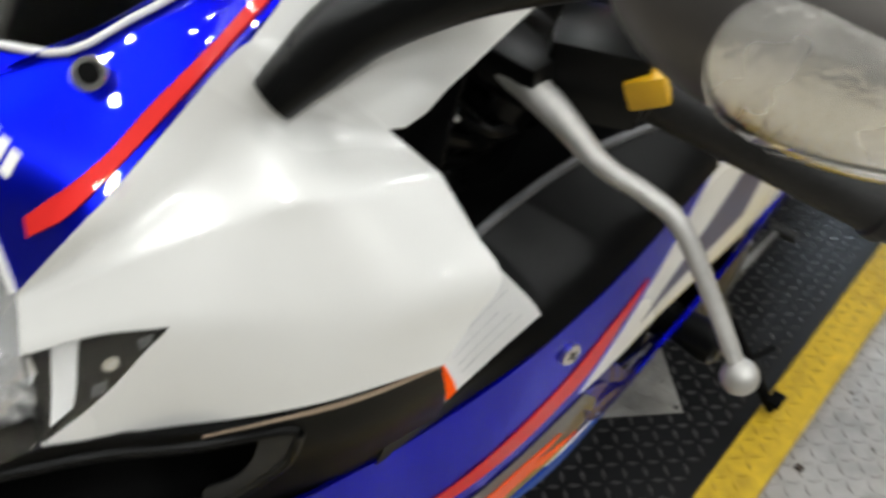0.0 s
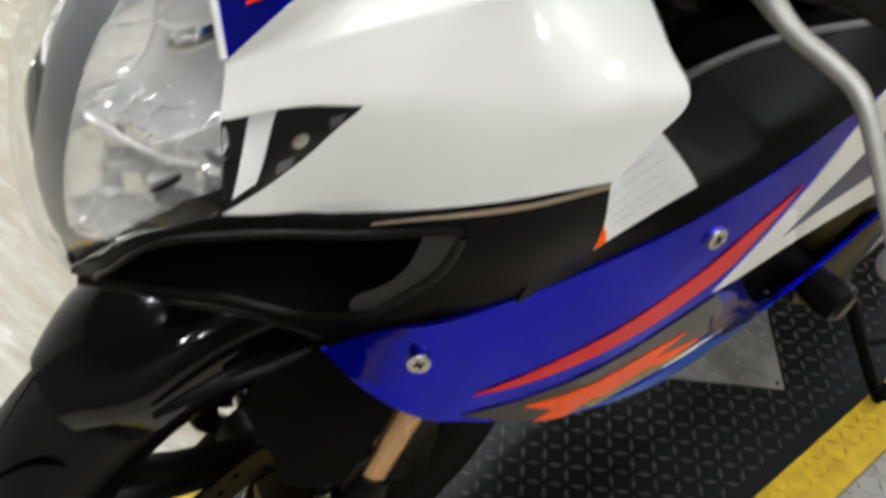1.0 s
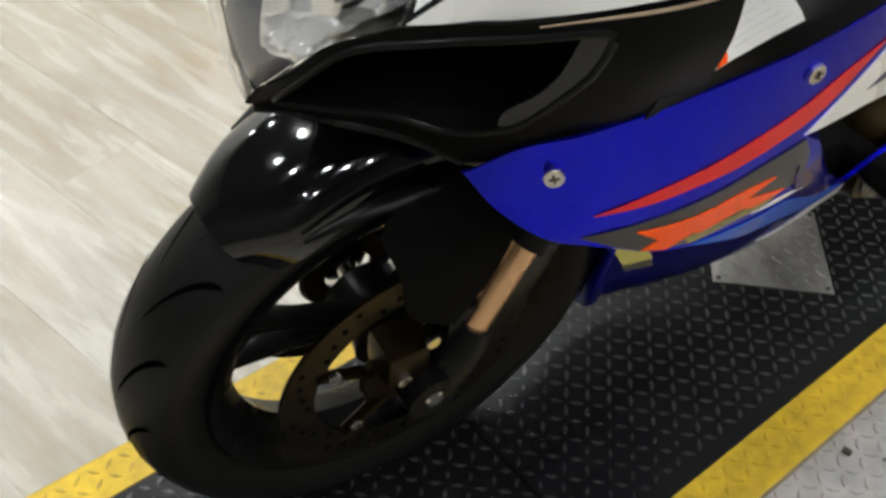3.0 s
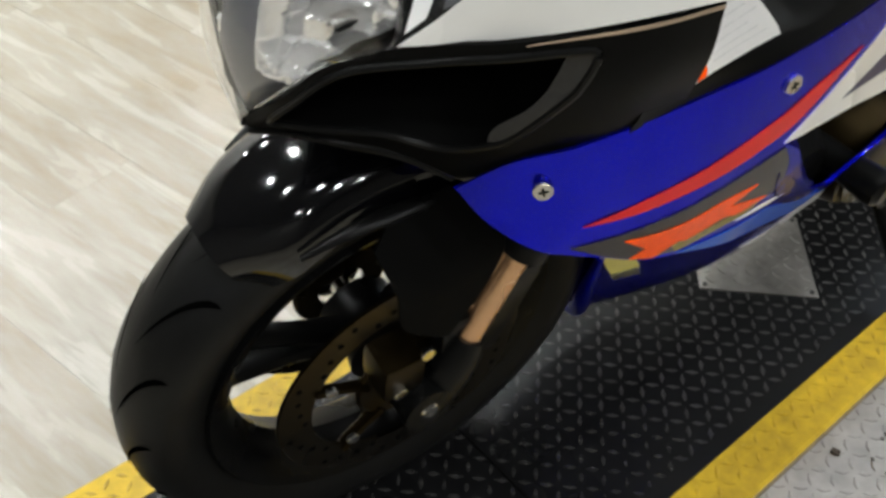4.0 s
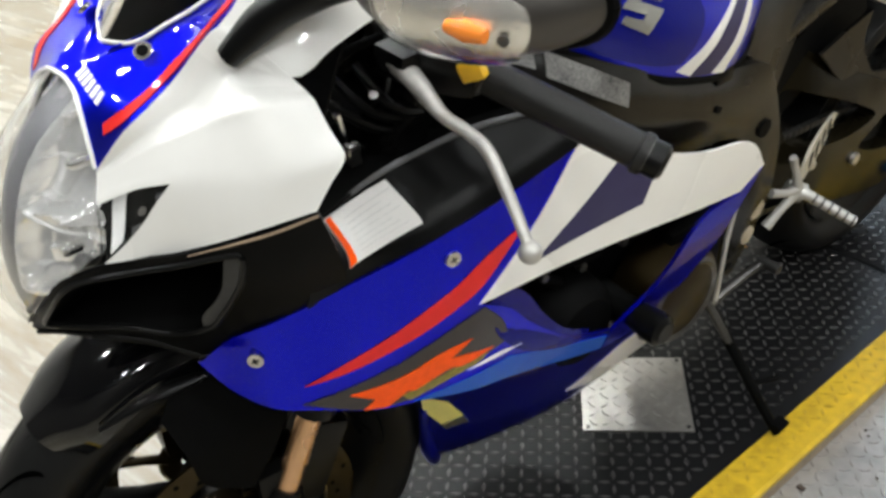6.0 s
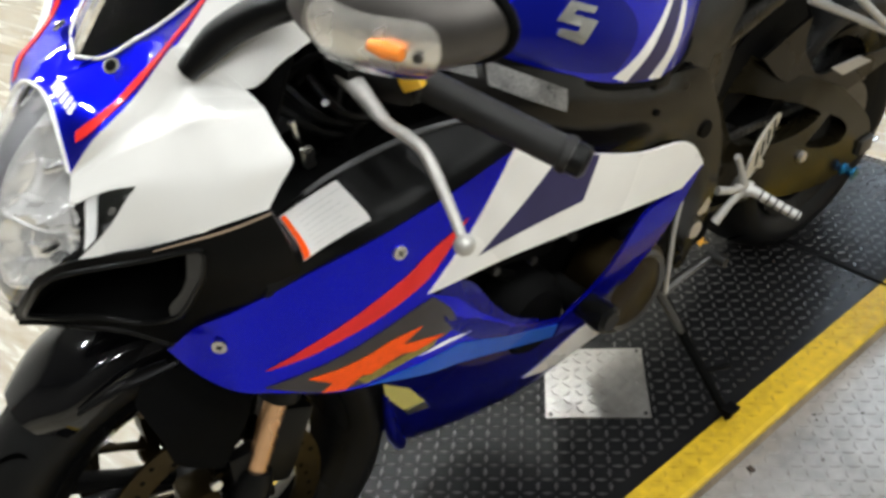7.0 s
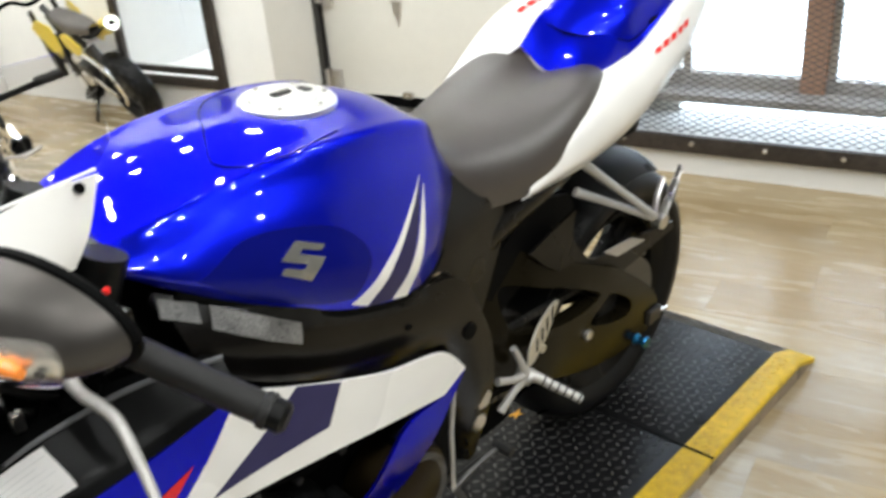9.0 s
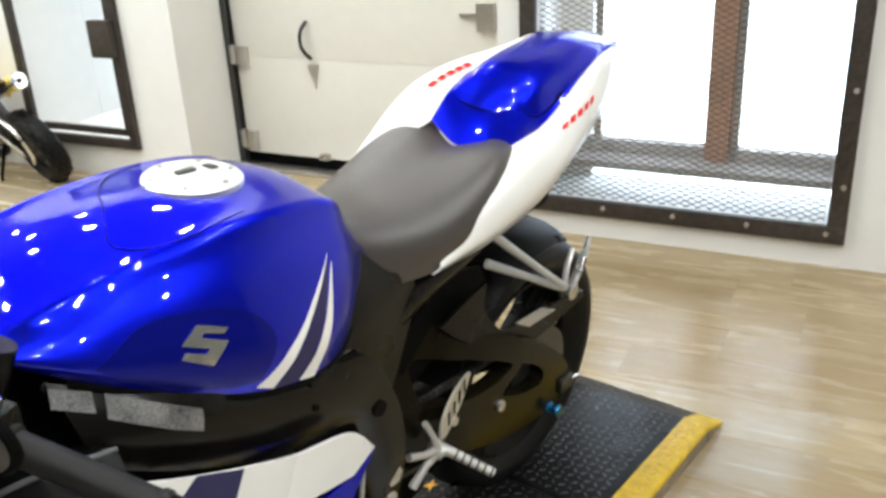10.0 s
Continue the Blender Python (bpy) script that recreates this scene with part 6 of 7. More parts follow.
peg = part("foot_peg", peg, LEVERM, bike, "knurled bare aluminium foot peg")
for k in range(6):
    c = Vector((-0.996, 0.186, 0.377)).lerp(Vector((-1.024, 0.244, 0.350)), k / 5)
    d = Vector((-0.034, 0.07, -0.032)).normalized()
    part("peg_ring", tube([c - d * 0.002, c + d * 0.002], 0.0098, 12), IRON, peg)
PADDLE = [(-0.985, 0.400, 1), (-1.010, 0.398), (-1.060, 0.425), (-1.095, 0.462), (-1.103, 0.474, 1), (-1.085, 0.480), (-1.03, 0.470), (-0.990, 0.438)]
pad = part("heel_guard", cut_sheet(PADDLE, lambda a, b: (a, 0.160 + 0.20 * (a + 0.985), b), 0.004, 0.03), IVORY, bike, "slotted silver heel guard")
for k in range(4):
    c = Vector((-1.012 - 0.020 * k, 0, 0.424 + 0.011 * k))
    part("guard_slot", cut_sheet([(c.x, c.z - 0.010, 1), (c.x - 0.006, c.z - 0.008, 1), (c.x - 0.004, c.z + 0.020, 1), (c.x + 0.002, c.z + 0.018, 1)], lambda a, b: (a, 0.1618 + 0.20 * (a + 0.985), b), 0.001, 0.05), MATBLK, pad)
br_end = Vector((-1.362, 0.185, 0.552))
both("pillion_bracket", lambda: tube([(-1.222, 0.078, 0.632), (-1.29, 0.130, 0.594), tuple(br_end)], [0.0095, 0.0075, 0.0075], 12), LEVERM, "dull silver pillion peg bracket")
both("pillion_bracket", lambda: tube([(-1.205, 0.098, 0.705), (-1.28, 0.140, 0.632), tuple(br_end)], [0.0095, 0.0075, 0.0075], 12), LEVERM, "dull silver pillion peg bracket")
both("bracket_boss", lambda: disc(0.017, 0.02, 16, Matrix.Translation((-1.362, 0.176, 0.552))), ALU)
both("pillion_peg", lambda: tube([(-1.360, 0.186, 0.556), (-1.385, 0.190, 0.600), (-1.415, 0.188, 0.652)], [0.011, 0.010, 0.006], 10, squash=0.5), ALU, "folded pillion peg")
both("pillion_peg", lambda: tube([(-1.352, 0.178, 0.560), (-1.366, 0.172, 0.602), (-1.392, 0.166, 0.628)], [0.007, 0.007, 0.005], 10, squash=0.5), ALU)

# -- swingarm, chain --
# black paint with a brown tint that stands for the reflected floor
SWINGM = mat("brown-tinted black swingarm paint", (0.0075, 0.0060, 0.0030), 0.20, 0.15, 0.2, 20, spec=0.13)
SWING = [(-0.945, 0.579), (-0.985, 0.618), (-1.10, 0.552), (-1.215, 0.498), (-1.30, 0.455), (-1.410, 0.370), (-1.470, 0.306), (-1.480, 0.250), (-1.42, 0.228), (-1.30, 0.232), (-1.14, 0.280), (-0.99, 0.350), (-0.93, 0.400), (-0.92, 0.520)]
HOLE = [(-1.278, 0.407), (-1.335, 0.371), (-1.365, 0.338), (-1.352, 0.316), (-1.287, 0.328), (-1.220, 0.357), (-1.215, 0.372), (-1.254, 0.392)]
FRONT_HOLE = [(-1.10, 0.500), (-1.187, 0.457), (-1.240, 0.421), (-1.205, 0.408), (-1.154, 0.408), (-1.095, 0.418), (-1.04, 0.436), (-0.98, 0.462), (-0.975, 0.545)]


both("swingarm", lambda: cut_sheet(ringed(ringed(SWING, HOLE), FRONT_HOLE), lambda a, b: (a, 0.140 - 0.3 * max(0, b - 0.47) - 0.25 * max(0, a + 1.05), b), 0.034, 0.05), SWINGM, "black braced swingarm, tinted brown for floor reflections")
both("swingarm_bolt", lambda: disc(0.011, 0.010, 12, Matrix.Translation((-1.201, 0.138, 0.346))), ALU, "bare metal swingarm bolt")
both("swingarm_bolt", lambda: disc(0.009, 0.010, 12, Matrix.Translation((-1.045, 0.138, 0.400))), ALU, "bare metal swingarm bolt")
part("swingarm_bridge", box(0.10, 0.20, 0.08, (-1.00, 0, 0.42), 0.02), FRAMEM, bike, "black swingarm cross member")
both("chain_adjuster", lambda: box(0.05, 0.014, 0.034, (-1.462, 0.142, 0.262), 0.004), IRON, "bare metal chain adjuster")
both("adjuster_bolt", lambda: tube([(-1.475, 0.142, 0.262), (-1.520, 0.142, 0.252)], 0.005, 8), BRIGHT)
both("paddock_bobbin", lambda: lathe([(1e-4, 0.168), (0.013, 0.168), (0.015, 0.163), (0.009, 0.158), (0.009, 0.148), (0.014, 0.142), (0.014, 0.136)], 20, m=Matrix.Translation((-1.402, 0, 0.228))), mat("blue anodised metal", (0.02, 0.17, 0.36), 0.3, 0.9, 0.1, 30), "blue anodised paddock bobbin")
chain = bmesh.new()
for z0, z1 in ((0.475, 0.405), (0.365, 0.200)):
    for k in range(44):
        t = k / 43
        x = -0.74 - 0.72 * t
        z = z0 + (z1 - z0) * t
        box(0.013, 0.010, 0.012, (x, 0.101, z), 0, None, chain)
part("chain", chain, IRON, bike, "dark oily drive chain", smooth=False, kind="stuff")
rows = [[RWH @ Vector((0.325 * math.cos(a), 0.098 * b, (0.325 - 0.03 * abs(b) ** 3) * math.sin(a))) for b in np.linspace(-1, 1, 13)] for a in np.linspace(radians(18), radians(105), 20)]
bm = bmesh.new()
add_grid(bm, rows)
part("rear_hugger", solid(bm, -0.003), BLACKP, bike, "black rear tyre hugger")
both("hugger_side", lambda: cut_sheet([(-1.025, 0.600, 1), (-1.095, 0.620), (-1.158, 0.634, 1), (-1.155, 0.583), (-1.190, 0.532), (-1.240, 0.496), (-1.37, 0.484), (-1.54, 0.457, 1), (-1.545, 0.438, 1), (-1.445, 0.430), (-1.32, 0.425), (-1.20, 0.480), (-1.10, 0.535)], lambda a, b: (a, 0.124, b), 0.006, 0.04), BLACKP, "satin black tyre hugger side")
part("guard_plate", cut_sheet([(-1.255, 0.506, 1), (-1.355, 0.496, 1), (-1.410, 0.468, 1), (-1.305, 0.475, 1)], lambda a, b: (a, 0.132, b), 0.003, 0.05), LEVERM, bike, "dull grey chain guard plate")
both("inner_fender", lambda: cut_sheet([(-0.92, 0.575, 1), (-1.0, 0.635), (-1.08, 0.668), (-1.17, 0.655, 1), (-1.19, 0.618, 1), (-1.085, 0.545), (-0.975, 0.490, 1)], lambda a, b: (a, 0.098, b), 0.006, 0.05), MATBLK, "dark inner rear fender")
# block added to fit the camera's view: covers the yellow strip behind
part("gap_filler", box(0.26, 0.13, 0.22, (-0.95, -0.01, 0.275), 0.03), MATBLK, bike, "black block hiding the yellow strip behind")
part("shock_absorber", tube([(-0.93, 0.03, 0.62), (-0.99, 0.03, 0.36)], 0.032, 16), MATBLK, bike, "black rear shock absorber")
part("under_tail", box(0.42, 0.17, 0.05, (-1.22, 0, 0.715), 0.02), MATBLK, bike, "matt black under-tail tray")

# -- side stand --
stand = tube([(-0.790, 0.120, 0.285), (-0.800, 0.160, 0.230), (-0.822, 0.290, 0.062), (-0.824, 0.310, 0.040)], [0.013, 0.010, 0.0085, 0.008], 12)
box(0.028, 0.022, 0.008, (-0.826, 0.313, 0.034), 0.003, Matrix.Rotation(radians(5), 4, "X"), stand)
stand = part("side_stand", stand, MATBLK, bike, "black side stand leg with a flat foot")
part("stand_tang", tube([(-0.822, 0.250, 0.115), (-0.872, 0.266, 0.106)], 0.005, 8), MATBLK, stand)
part("stand_spring", tube([(-0.785, 0.14, 0.27), (-0.806, 0.20, 0.18)], 0.008, 10), IRON, stand)

# -- seat and tail --
seat_x = [-0.855, -0.90, -0.97, -1.05, -1.13, -1.19, -1.225]
seat_sec = [[(0.095, 0.735), (0.098, 0.775), (0.078, 0.826), (0.040, 0.846), (0.0, 0.852)],
            [(0.110, 0.728), (0.112, 0.768), (0.092, 0.812), (0.048, 0.830), (0.0, 0.834)],
            [(0.132, 0.728), (0.134, 0.768), (0.112, 0.810), (0.060, 0.826), (0.0, 0.829)],
            [(0.148, 0.736), (0.150, 0.780), (0.128, 0.822), (0.070, 0.838), (0.0, 0.840)],
            [(0.150, 0.748), (0.152, 0.800), (0.132, 0.848), (0.072, 0.858), (0.0, 0.852)],
            [(0.142, 0.758), (0.143, 0.815), (0.122, 0.866), (0.072, 0.872), (0.0, 0.858)],
            [(0.124, 0.770), (0.124, 0.822), (0.108, 0.866), (0.070, 0.874), (0.010, 0.856)]]
seat_curves = [[(x, s[k][0], s[k][1]) for x, s in zip(seat_x, seat_sec)] for k in range(5)]
for k, dx in ((0, 0.0), (1, -0.012), (2, -0.016), (3, -0.010), (4, 0.022)):
    x, y, z = seat_curves[k][-1]
    seat_curves[k][-1] = (x + dx, y, z)
bm = sheet(seat_curves + [flip(c) for c in reversed(seat_curves[:-1])], 30, 48, 0.0)
bmesh.ops.holes_fill(bm, edges=[e for e in bm.edges if len(e.link_faces) == 1], sides=0)
part("seat", bm, SEATM, bike, "grey-black vinyl rider seat")
tail_side = [[(-0.985, 0.133, 0.722), (-1.15, 0.140, 0.728), (-1.30, 0.140, 0.755), (-1.45, 0.124, 0.800), (-1.60, 0.094, 0.848), (-1.74, 0.050, 0.905)],
             [(-0.990, 0.144, 0.733), (-1.15, 0.164, 0.768), (-1.30, 0.160, 0.806), (-1.45, 0.138, 0.850), (-1.60, 0.104, 0.894), (-1.745, 0.055, 0.922)],
             [(-0.995, 0.142, 0.742), (-1.13, 0.158, 0.812), (-1.24, 0.150, 0.852), (-1.36, 0.136, 0.872), (-1.49, 0.118, 0.922), (-1.62, 0.088, 0.944), (-1.75, 0.048, 0.940)],
             [(-1.000, 0.136, 0.746), (-1.10, 0.142, 0.815), (-1.175, 0.108, 0.858), (-1.29, 0.100, 0.868), (-1.375, 0.097, 0.880), (-1.51, 0.090, 0.940), (-1.61, 0.073, 0.958), (-1.752, 0.038, 0.948)]]
RISE = 0.34


part("tail_fairing", sheet(tail_side, 34, 16, 0.003), WHITE, bike, "white tail fairing side")
RIGHT_EDGE = [(-1.225, -0.062, 0.885), (-1.281, -0.066, 0.925), (-1.36, -0.072, 0.945), (-1.432, -0.075, 0.956), (-1.51, -0.080, 0.968), (-1.61, -0.072, 0.980), (-1.752, -0.037, 0.960)]
tail_right = [[(x, -y, z + RISE * y * min(max((-1.0 - x) / 0.2, 0.0), 1.0)) for x, y, z in c] for c in tail_side[:2]] + [
    [(-0.995, -0.142, 0.742), (-1.10, -0.152, 0.815), (-1.168, -0.154, 0.860), (-1.225, -0.150, 0.903), (-1.281, -0.140, 0.935), (-1.361, -0.122, 0.956), (-1.488, -0.102, 0.964), (-1.62, -0.084, 0.974), (-1.75, -0.046, 0.953)],
    [(-1.000, -0.136, 0.746), (-1.10, -0.125, 0.825), (-1.17, -0.085, 0.862)] + RIGHT_EDGE]
part("tail_fairing", sheet(tail_right, 34, 16, 0.003), WHITE, bike, "white tail fairing side")
tail_top = [[(-1.165, 0.106, 0.856), (-1.29, 0.0995, 0.8690), (-1.375, 0.0965, 0.8810), (-1.51, 0.0895, 0.9410), (-1.61, 0.0725, 0.9585), (-1.752, 0.0375, 0.9485)],
            [(-1.195, 0.050, 0.862), (-1.29, 0.050, 0.892), (-1.40, 0.050, 0.922), (-1.51, 0.050, 0.955), (-1.61, 0.046, 0.970), (-1.775, 0.020, 0.950)],
            [(-1.205, 0.0, 0.862), (-1.28, 0.0, 0.902), (-1.42, 0.0, 0.940), (-1.51, 0.0, 0.964), (-1.61, 0.0, 0.976), (-1.785, 0.0, 0.942)],
            RIGHT_EDGE]
part("tail_top", sheet(tail_top, 34, 30, 0.003), BLUE, bike, "blue tail top")
hump = [[(-1.363, 0.083, 0.890), (-1.40, 0.085, 0.899), (-1.439, 0.085, 0.914), (-1.51, 0.086, 0.941), (-1.60, 0.070, 0.963), (-1.70, 0.042, 0.958)],
        [(-1.335, 0.062, 0.897), (-1.352, 0.060, 0.926), (-1.40, 0.061, 0.947), (-1.50, 0.055, 0.970), (-1.60, 0.046, 0.980), (-1.73, 0.022, 0.957)],
        [(-1.286, 0.005, 0.906), (-1.335, 0.0, 0.947), (-1.385, 0.0, 0.970), (-1.50, 0.0, 0.985), (-1.60, 0.0, 0.990), (-1.76, 0.0, 0.957)],
        [(-1.280, -0.045, 0.917), (-1.34, -0.045, 0.957), (-1.394, -0.045, 0.974), (-1.50, -0.048, 0.984), (-1.60, -0.040, 0.988), (-1.74, -0.020, 0.959)],
        [(-1.284, -0.068, 0.926), (-1.34, -0.070, 0.945), (-1.43, -0.074, 0.959), (-1.51, -0.078, 0.970), (-1.61, -0.070, 0.983), (-1.75, -0.035, 0.963)]]
cowl = part("seat_cowl", sheet(hump, 40, 40, 0.004), BLUE, bike, "blue single-seat cowl")
seam = [(-1.51, 0.0875, 0.940), (-1.439, 0.0865, 0.913), (-1.40, 0.0865, 0.898), (-1.362, 0.084, 0.889), (-1.336, 0.064, 0.895), (-1.286, 0.008, 0.904), (-1.279, -0.045, 0.915), (-1.284, -0.069, 0.924)]
part("cowl_seam", tube(seam, 0.0016, 6, 40), MATBLK, cowl, "dark joint round the cowl")
part("cowl_clip", box(0.022, 0.006, 0.006, (-1.432, 0.087, 0.913), 0.002, Matrix.Translation((-1.432, 0.087, 0.913)) @ Matrix.Rotation(radians(20), 4, "Y") @ Matrix.Translation((1.432, -0.087, -0.913))), MATBLK, cowl, "black cowl clip")
tail_surf = surface(tail_side)
right_surf = surface(tail_right)
for k in range(5):
    c = Vector((-1.375, 0.133, 0.876)).lerp(Vector((-1.486, 0.126, 0.899)), k / 4)
    q = [c + Vector(d) for d in ((0.010, 0, -0.007), (0.003, 0, 0.006), (-0.016, 0, 0.009), (-0.009, 0, -0.004))]
    part("tail_marking", laid(tail_surf, [(*p, 1) for p in q], 0.0012, 0.0006, 0.1), RED, bike, "red slanted tail marking")
    c = Vector((-1.275, -0.101, 0.932)).lerp(Vector((-1.366, -0.088, 0.952)), k / 4)
    q = [c + Vector(d) for d in ((0.008, -0.006, 0), (0.005, 0.005, 0), (-0.012, 0.006, 0.002), (-0.009, -0.005, 0.002))]
    part("tail_marking", laid(right_surf, [(*p, 1) for p in q], 0.0025, 0.0006, 0.1), RED, bike, "red slanted tail marking")
part("tail_lamp", box(0.02, 0.08, 0.03, (-1.755, 0, 0.925), 0.008), RED, bike, "red tail lamp")

# ---- small dirt bike by the far window: x forward from the rear contact point, y to its left, z up ----
YELLOWB = mat("yellow body plastic", (0.80, 0.60, 0.02), 0.35, 0, 0.05, 15, coat=0.3)
MINI = Matrix.Translation((-2.04, -3.05, FLOOR)) @ Matrix.Rotation(math.atan2(-0.997, -0.08), 4, "Z") @ Matrix.Rotation(radians(-21), 4, "X")
mini = thing("dirt_bike", MINI, "small yellow and black dirt bike on its side stand", "motorcycle")


def mini_wheel(x, R, w):
    m = Matrix.Translation((x, 0, R))
    whl = wheel_parts("wheel", R * 0.66, w * 0.45, 5, 0.035, m, IRON, mini, "small dark spoked wheel", 0.02)
    part("tyre", tyre_mesh(R - 0.008, w, R * 0.34, m, 48), RUBBER, whl, "knobbly black off-road tyre")
    kn = bmesh.new()
    for k in range(30):
        a = math.tau * k / 30
        for y in ((-0.62, 0.0, 0.62) if k % 2 else (-0.32, 0.32)):
            rr = R - 0.012 - 0.022 * abs(y)
            box(0.016, w * 0.42, 0.026, (rr, y * w, 0), 0, m @ Matrix.Rotation(a, 4, "Y"), kn)
    part("knob_pattern", kn, RUBBER, whl, smooth=False, kind="stuff")
    return whl


mini_wheel(0.0, 0.205, 0.052)
mini_wheel(0.66, 0.215, 0.045)
for s in (1, -1):
    part("swingarm", tube([(0.0, s * 0.075, 0.205), (0.12, s * 0.07, 0.225), (0.26, s * 0.05, 0.25)], 0.012, 10, squash=1.6), BRIGHT, mini, "silver swingarm")
    part("fork_leg", tube([(0.66, s * 0.07, 0.215), (0.58, s * 0.07, 0.46), (0.525, s * 0.065, 0.62)], [0.017, 0.017, 0.013], 12), IRON, mini, "dark fork leg")
    part("side_panel", cut_sheet([(0.10, 0.47, 1), (0.20, 0.535), (0.30, 0.50), (0.26, 0.42), (0.17, 0.41, 1)], lambda a, b: (a, s * (0.065 + 0.03 * a), b), 0.004, 0.05), YELLOWB, mini, "yellow side panel")
    part("tank_shroud", cut_sheet([(0.30, 0.57, 1), (0.42, 0.60), (0.52, 0.55, 1), (0.47, 0.44), (0.40, 0.38, 1), (0.33, 0.45)], lambda a, b: (a, s * (0.085 + 0.10 * (a - 0.3)), b), 0.004, 0.05), YELLOWB, mini, "yellow tank shroud")
    part("grip", tube([(0.49, s * 0.19, 0.725), (0.475, s * 0.28, 0.715)], 0.016, 12), GRIPRUB, mini, "black grip")
    part("foot_peg", tube([(0.27, s * 0.07, 0.20), (0.27, s * 0.15, 0.19)], 0.008, 8), IRON, mini)
part("handlebar", tube([(0.49, 0.20, 0.725), (0.505, 0.12, 0.71), (0.52, 0.05, 0.655), (0.52, -0.05, 0.655), (0.505, -0.12, 0.71), (0.49, -0.20, 0.725)], 0.010, 10, 30), MATBLK, mini, "black handlebar")
part("brake_lever", tube([(0.525, 0.16, 0.715), (0.545, 0.22, 0.705), (0.53, 0.27, 0.70)], 0.005, 8, 10), ALU, mini)
part("frame_tube", tube([(0.52, 0, 0.61), (0.40, 0, 0.50), (0.28, 0, 0.42), (0.26, 0, 0.26)], 0.018, 10, 20), IRON, mini, "dark frame tube")
part("frame_tube", tube([(0.54, 0, 0.56), (0.47, 0, 0.30), (0.40, 0, 0.19), (0.26, 0, 0.20)], 0.015, 10, 20), IRON, mini, "dark frame tube")
part("engine", box(0.15, 0.13, 0.13, (0.33, 0, 0.26), 0.03), IRON, mini, "dark engine")
part("cylinder", tube([(0.38, 0, 0.28), (0.46, 0, 0.33)], 0.045, 14), ALU, mini, "finned cylinder")
part("engine_cover", lathe([(1e-4, 0.078), (0.04, 0.076), (0.05, 0.06)], 20, m=Matrix.Translation((0.32, 0, 0.25))), ALU, mini)
part("shock_spring", tube([(0.14, 0, 0.26), (0.20, 0, 0.42)], 0.026, 12), IRON, mini)
seat_m = [[(-0.02, 0.03, 0.535), (0.10, 0.055, 0.535), (0.24, 0.06, 0.54), (0.36, 0.05, 0.57)], [(-0.03, 0.025, 0.565), (0.10, 0.045, 0.575), (0.24, 0.05, 0.58), (0.37, 0.035, 0.605)], [(-0.03, 0.0, 0.572), (0.10, 0.0, 0.585), (0.24, 0.0, 0.588), (0.37, 0.0, 0.612)]]
part("seat", sheet(seat_m + [flip(c) for c in reversed(seat_m[:-1])], 20, 20, 0.004), SEATM, mini, "black seat")
part("rear_mudguard", sheet([[(0.08, 0.05, 0.52), (-0.05, 0.05, 0.53), (-0.16, 0.035, 0.56)], [(0.08, 0.0, 0.535), (-0.05, 0.0, 0.55), (-0.17, 0.0, 0.575)], [(0.08, -0.05, 0.52), (-0.05, -0.05, 0.53), (-0.16, -0.035, 0.56)]], 12, 12, 0.004), MATBLK, mini, "black rear mudguard")
silencer = part("silencer", tube([(0.17, -0.085, 0.46), (0.06, -0.082, 0.50), (-0.055, -0.078, 0.535)], [0.028, 0.042, 0.040], 20), YELLOWB, mini, "yellow banded silencer")
part("silencer_end", tube([(-0.055, -0.078, 0.535), (-0.066, -0.0775, 0.5385)], [0.041, 0.036], 24), BRIGHT, silencer, "bright silencer end cap")
part("silencer_hole", tube([(-0.0655, -0.0775, 0.5385), (-0.068, -0.0774, 0.539)], 0.014, 16), MATBLK, silencer)
part("exhaust_pipe", tube([(0.17, -0.085, 0.46), (0.30, -0.09, 0.40), (0.46, -0.06, 0.36), (0.46, 0.0, 0.33)], 0.014, 10, 20), ALU, mini, "bare exhaust pipe")
part("chain_guard", tube([(0.19, 0.07, 0.40), (0.06, 0.085, 0.44), (-0.09, 0.085, 0.37), (-0.12, 0.082, 0.24), (-0.06, 0.078, 0.17)], 0.011, 10, 30), BRIGHT, mini, "curved bright guard bar beside the wheel")
part("side_stand", tube([(0.24, 0.06, 0.22), (0.24, 0.17, 0.085), (0.24, 0.24, -0.085)], 0.009, 8), MATBLK, mini, "black side stand")

# ---- white cabinet and a dark machine farther off ----
CAB = Matrix.Translation((-1.98, -4.62, FLOOR)) @ Matrix.Rotation(radians(12), 4, "Z")
cab = thing("cabinet", CAB, "white low cabinet with a dark open recess", "cabinet")
WHITECAB = mat("white laminate", (0.72, 0.72, 0.70), 0.4, 0, 0.03, 6)
part("body", joined_boxes([(-0.35, 0.35, -0.22, 0.20, 0, 0.10), (-0.35, -0.02, -0.22, 0.20, 0.10, 0.34), (0.20, 0.35, -0.22, 0.20, 0.10, 0.34), (-0.35, 0.35, -0.22, 0.20, 0.34, 0.95)]), WHITECAB, cab, smooth=False)
# matt black block fills the opening in place of its shade
part("recess", box(0.24, 0.30, 0.24, (0.09, -0.06, 0.22)), MATBLK, cab, "black block for the recess shade", smooth=False)
part("top", box(0.74, 0.46, 0.03, (0, -0.01, 0.967), 0.006), WHITECAB, cab)

SCOOT = Matrix.Translation((-0.86, -2.05, FLOOR)) @ Matrix.Rotation(math.atan2(0.95, 0.32), 4, "Z")
TANM = mat("tan plastic", (0.62, 0.48, 0.20), 0.5, 0, 0.12, 20)
ORANGEB = mat("orange body plastic", (0.80, 0.15, 0.02), 0.35, 0, 0.06, 15, coat=0.3)
sc = thing("parked_dirt_bike", SCOOT, "small parked dark dirt bike with orange guards and tan plate", "motorcycle")
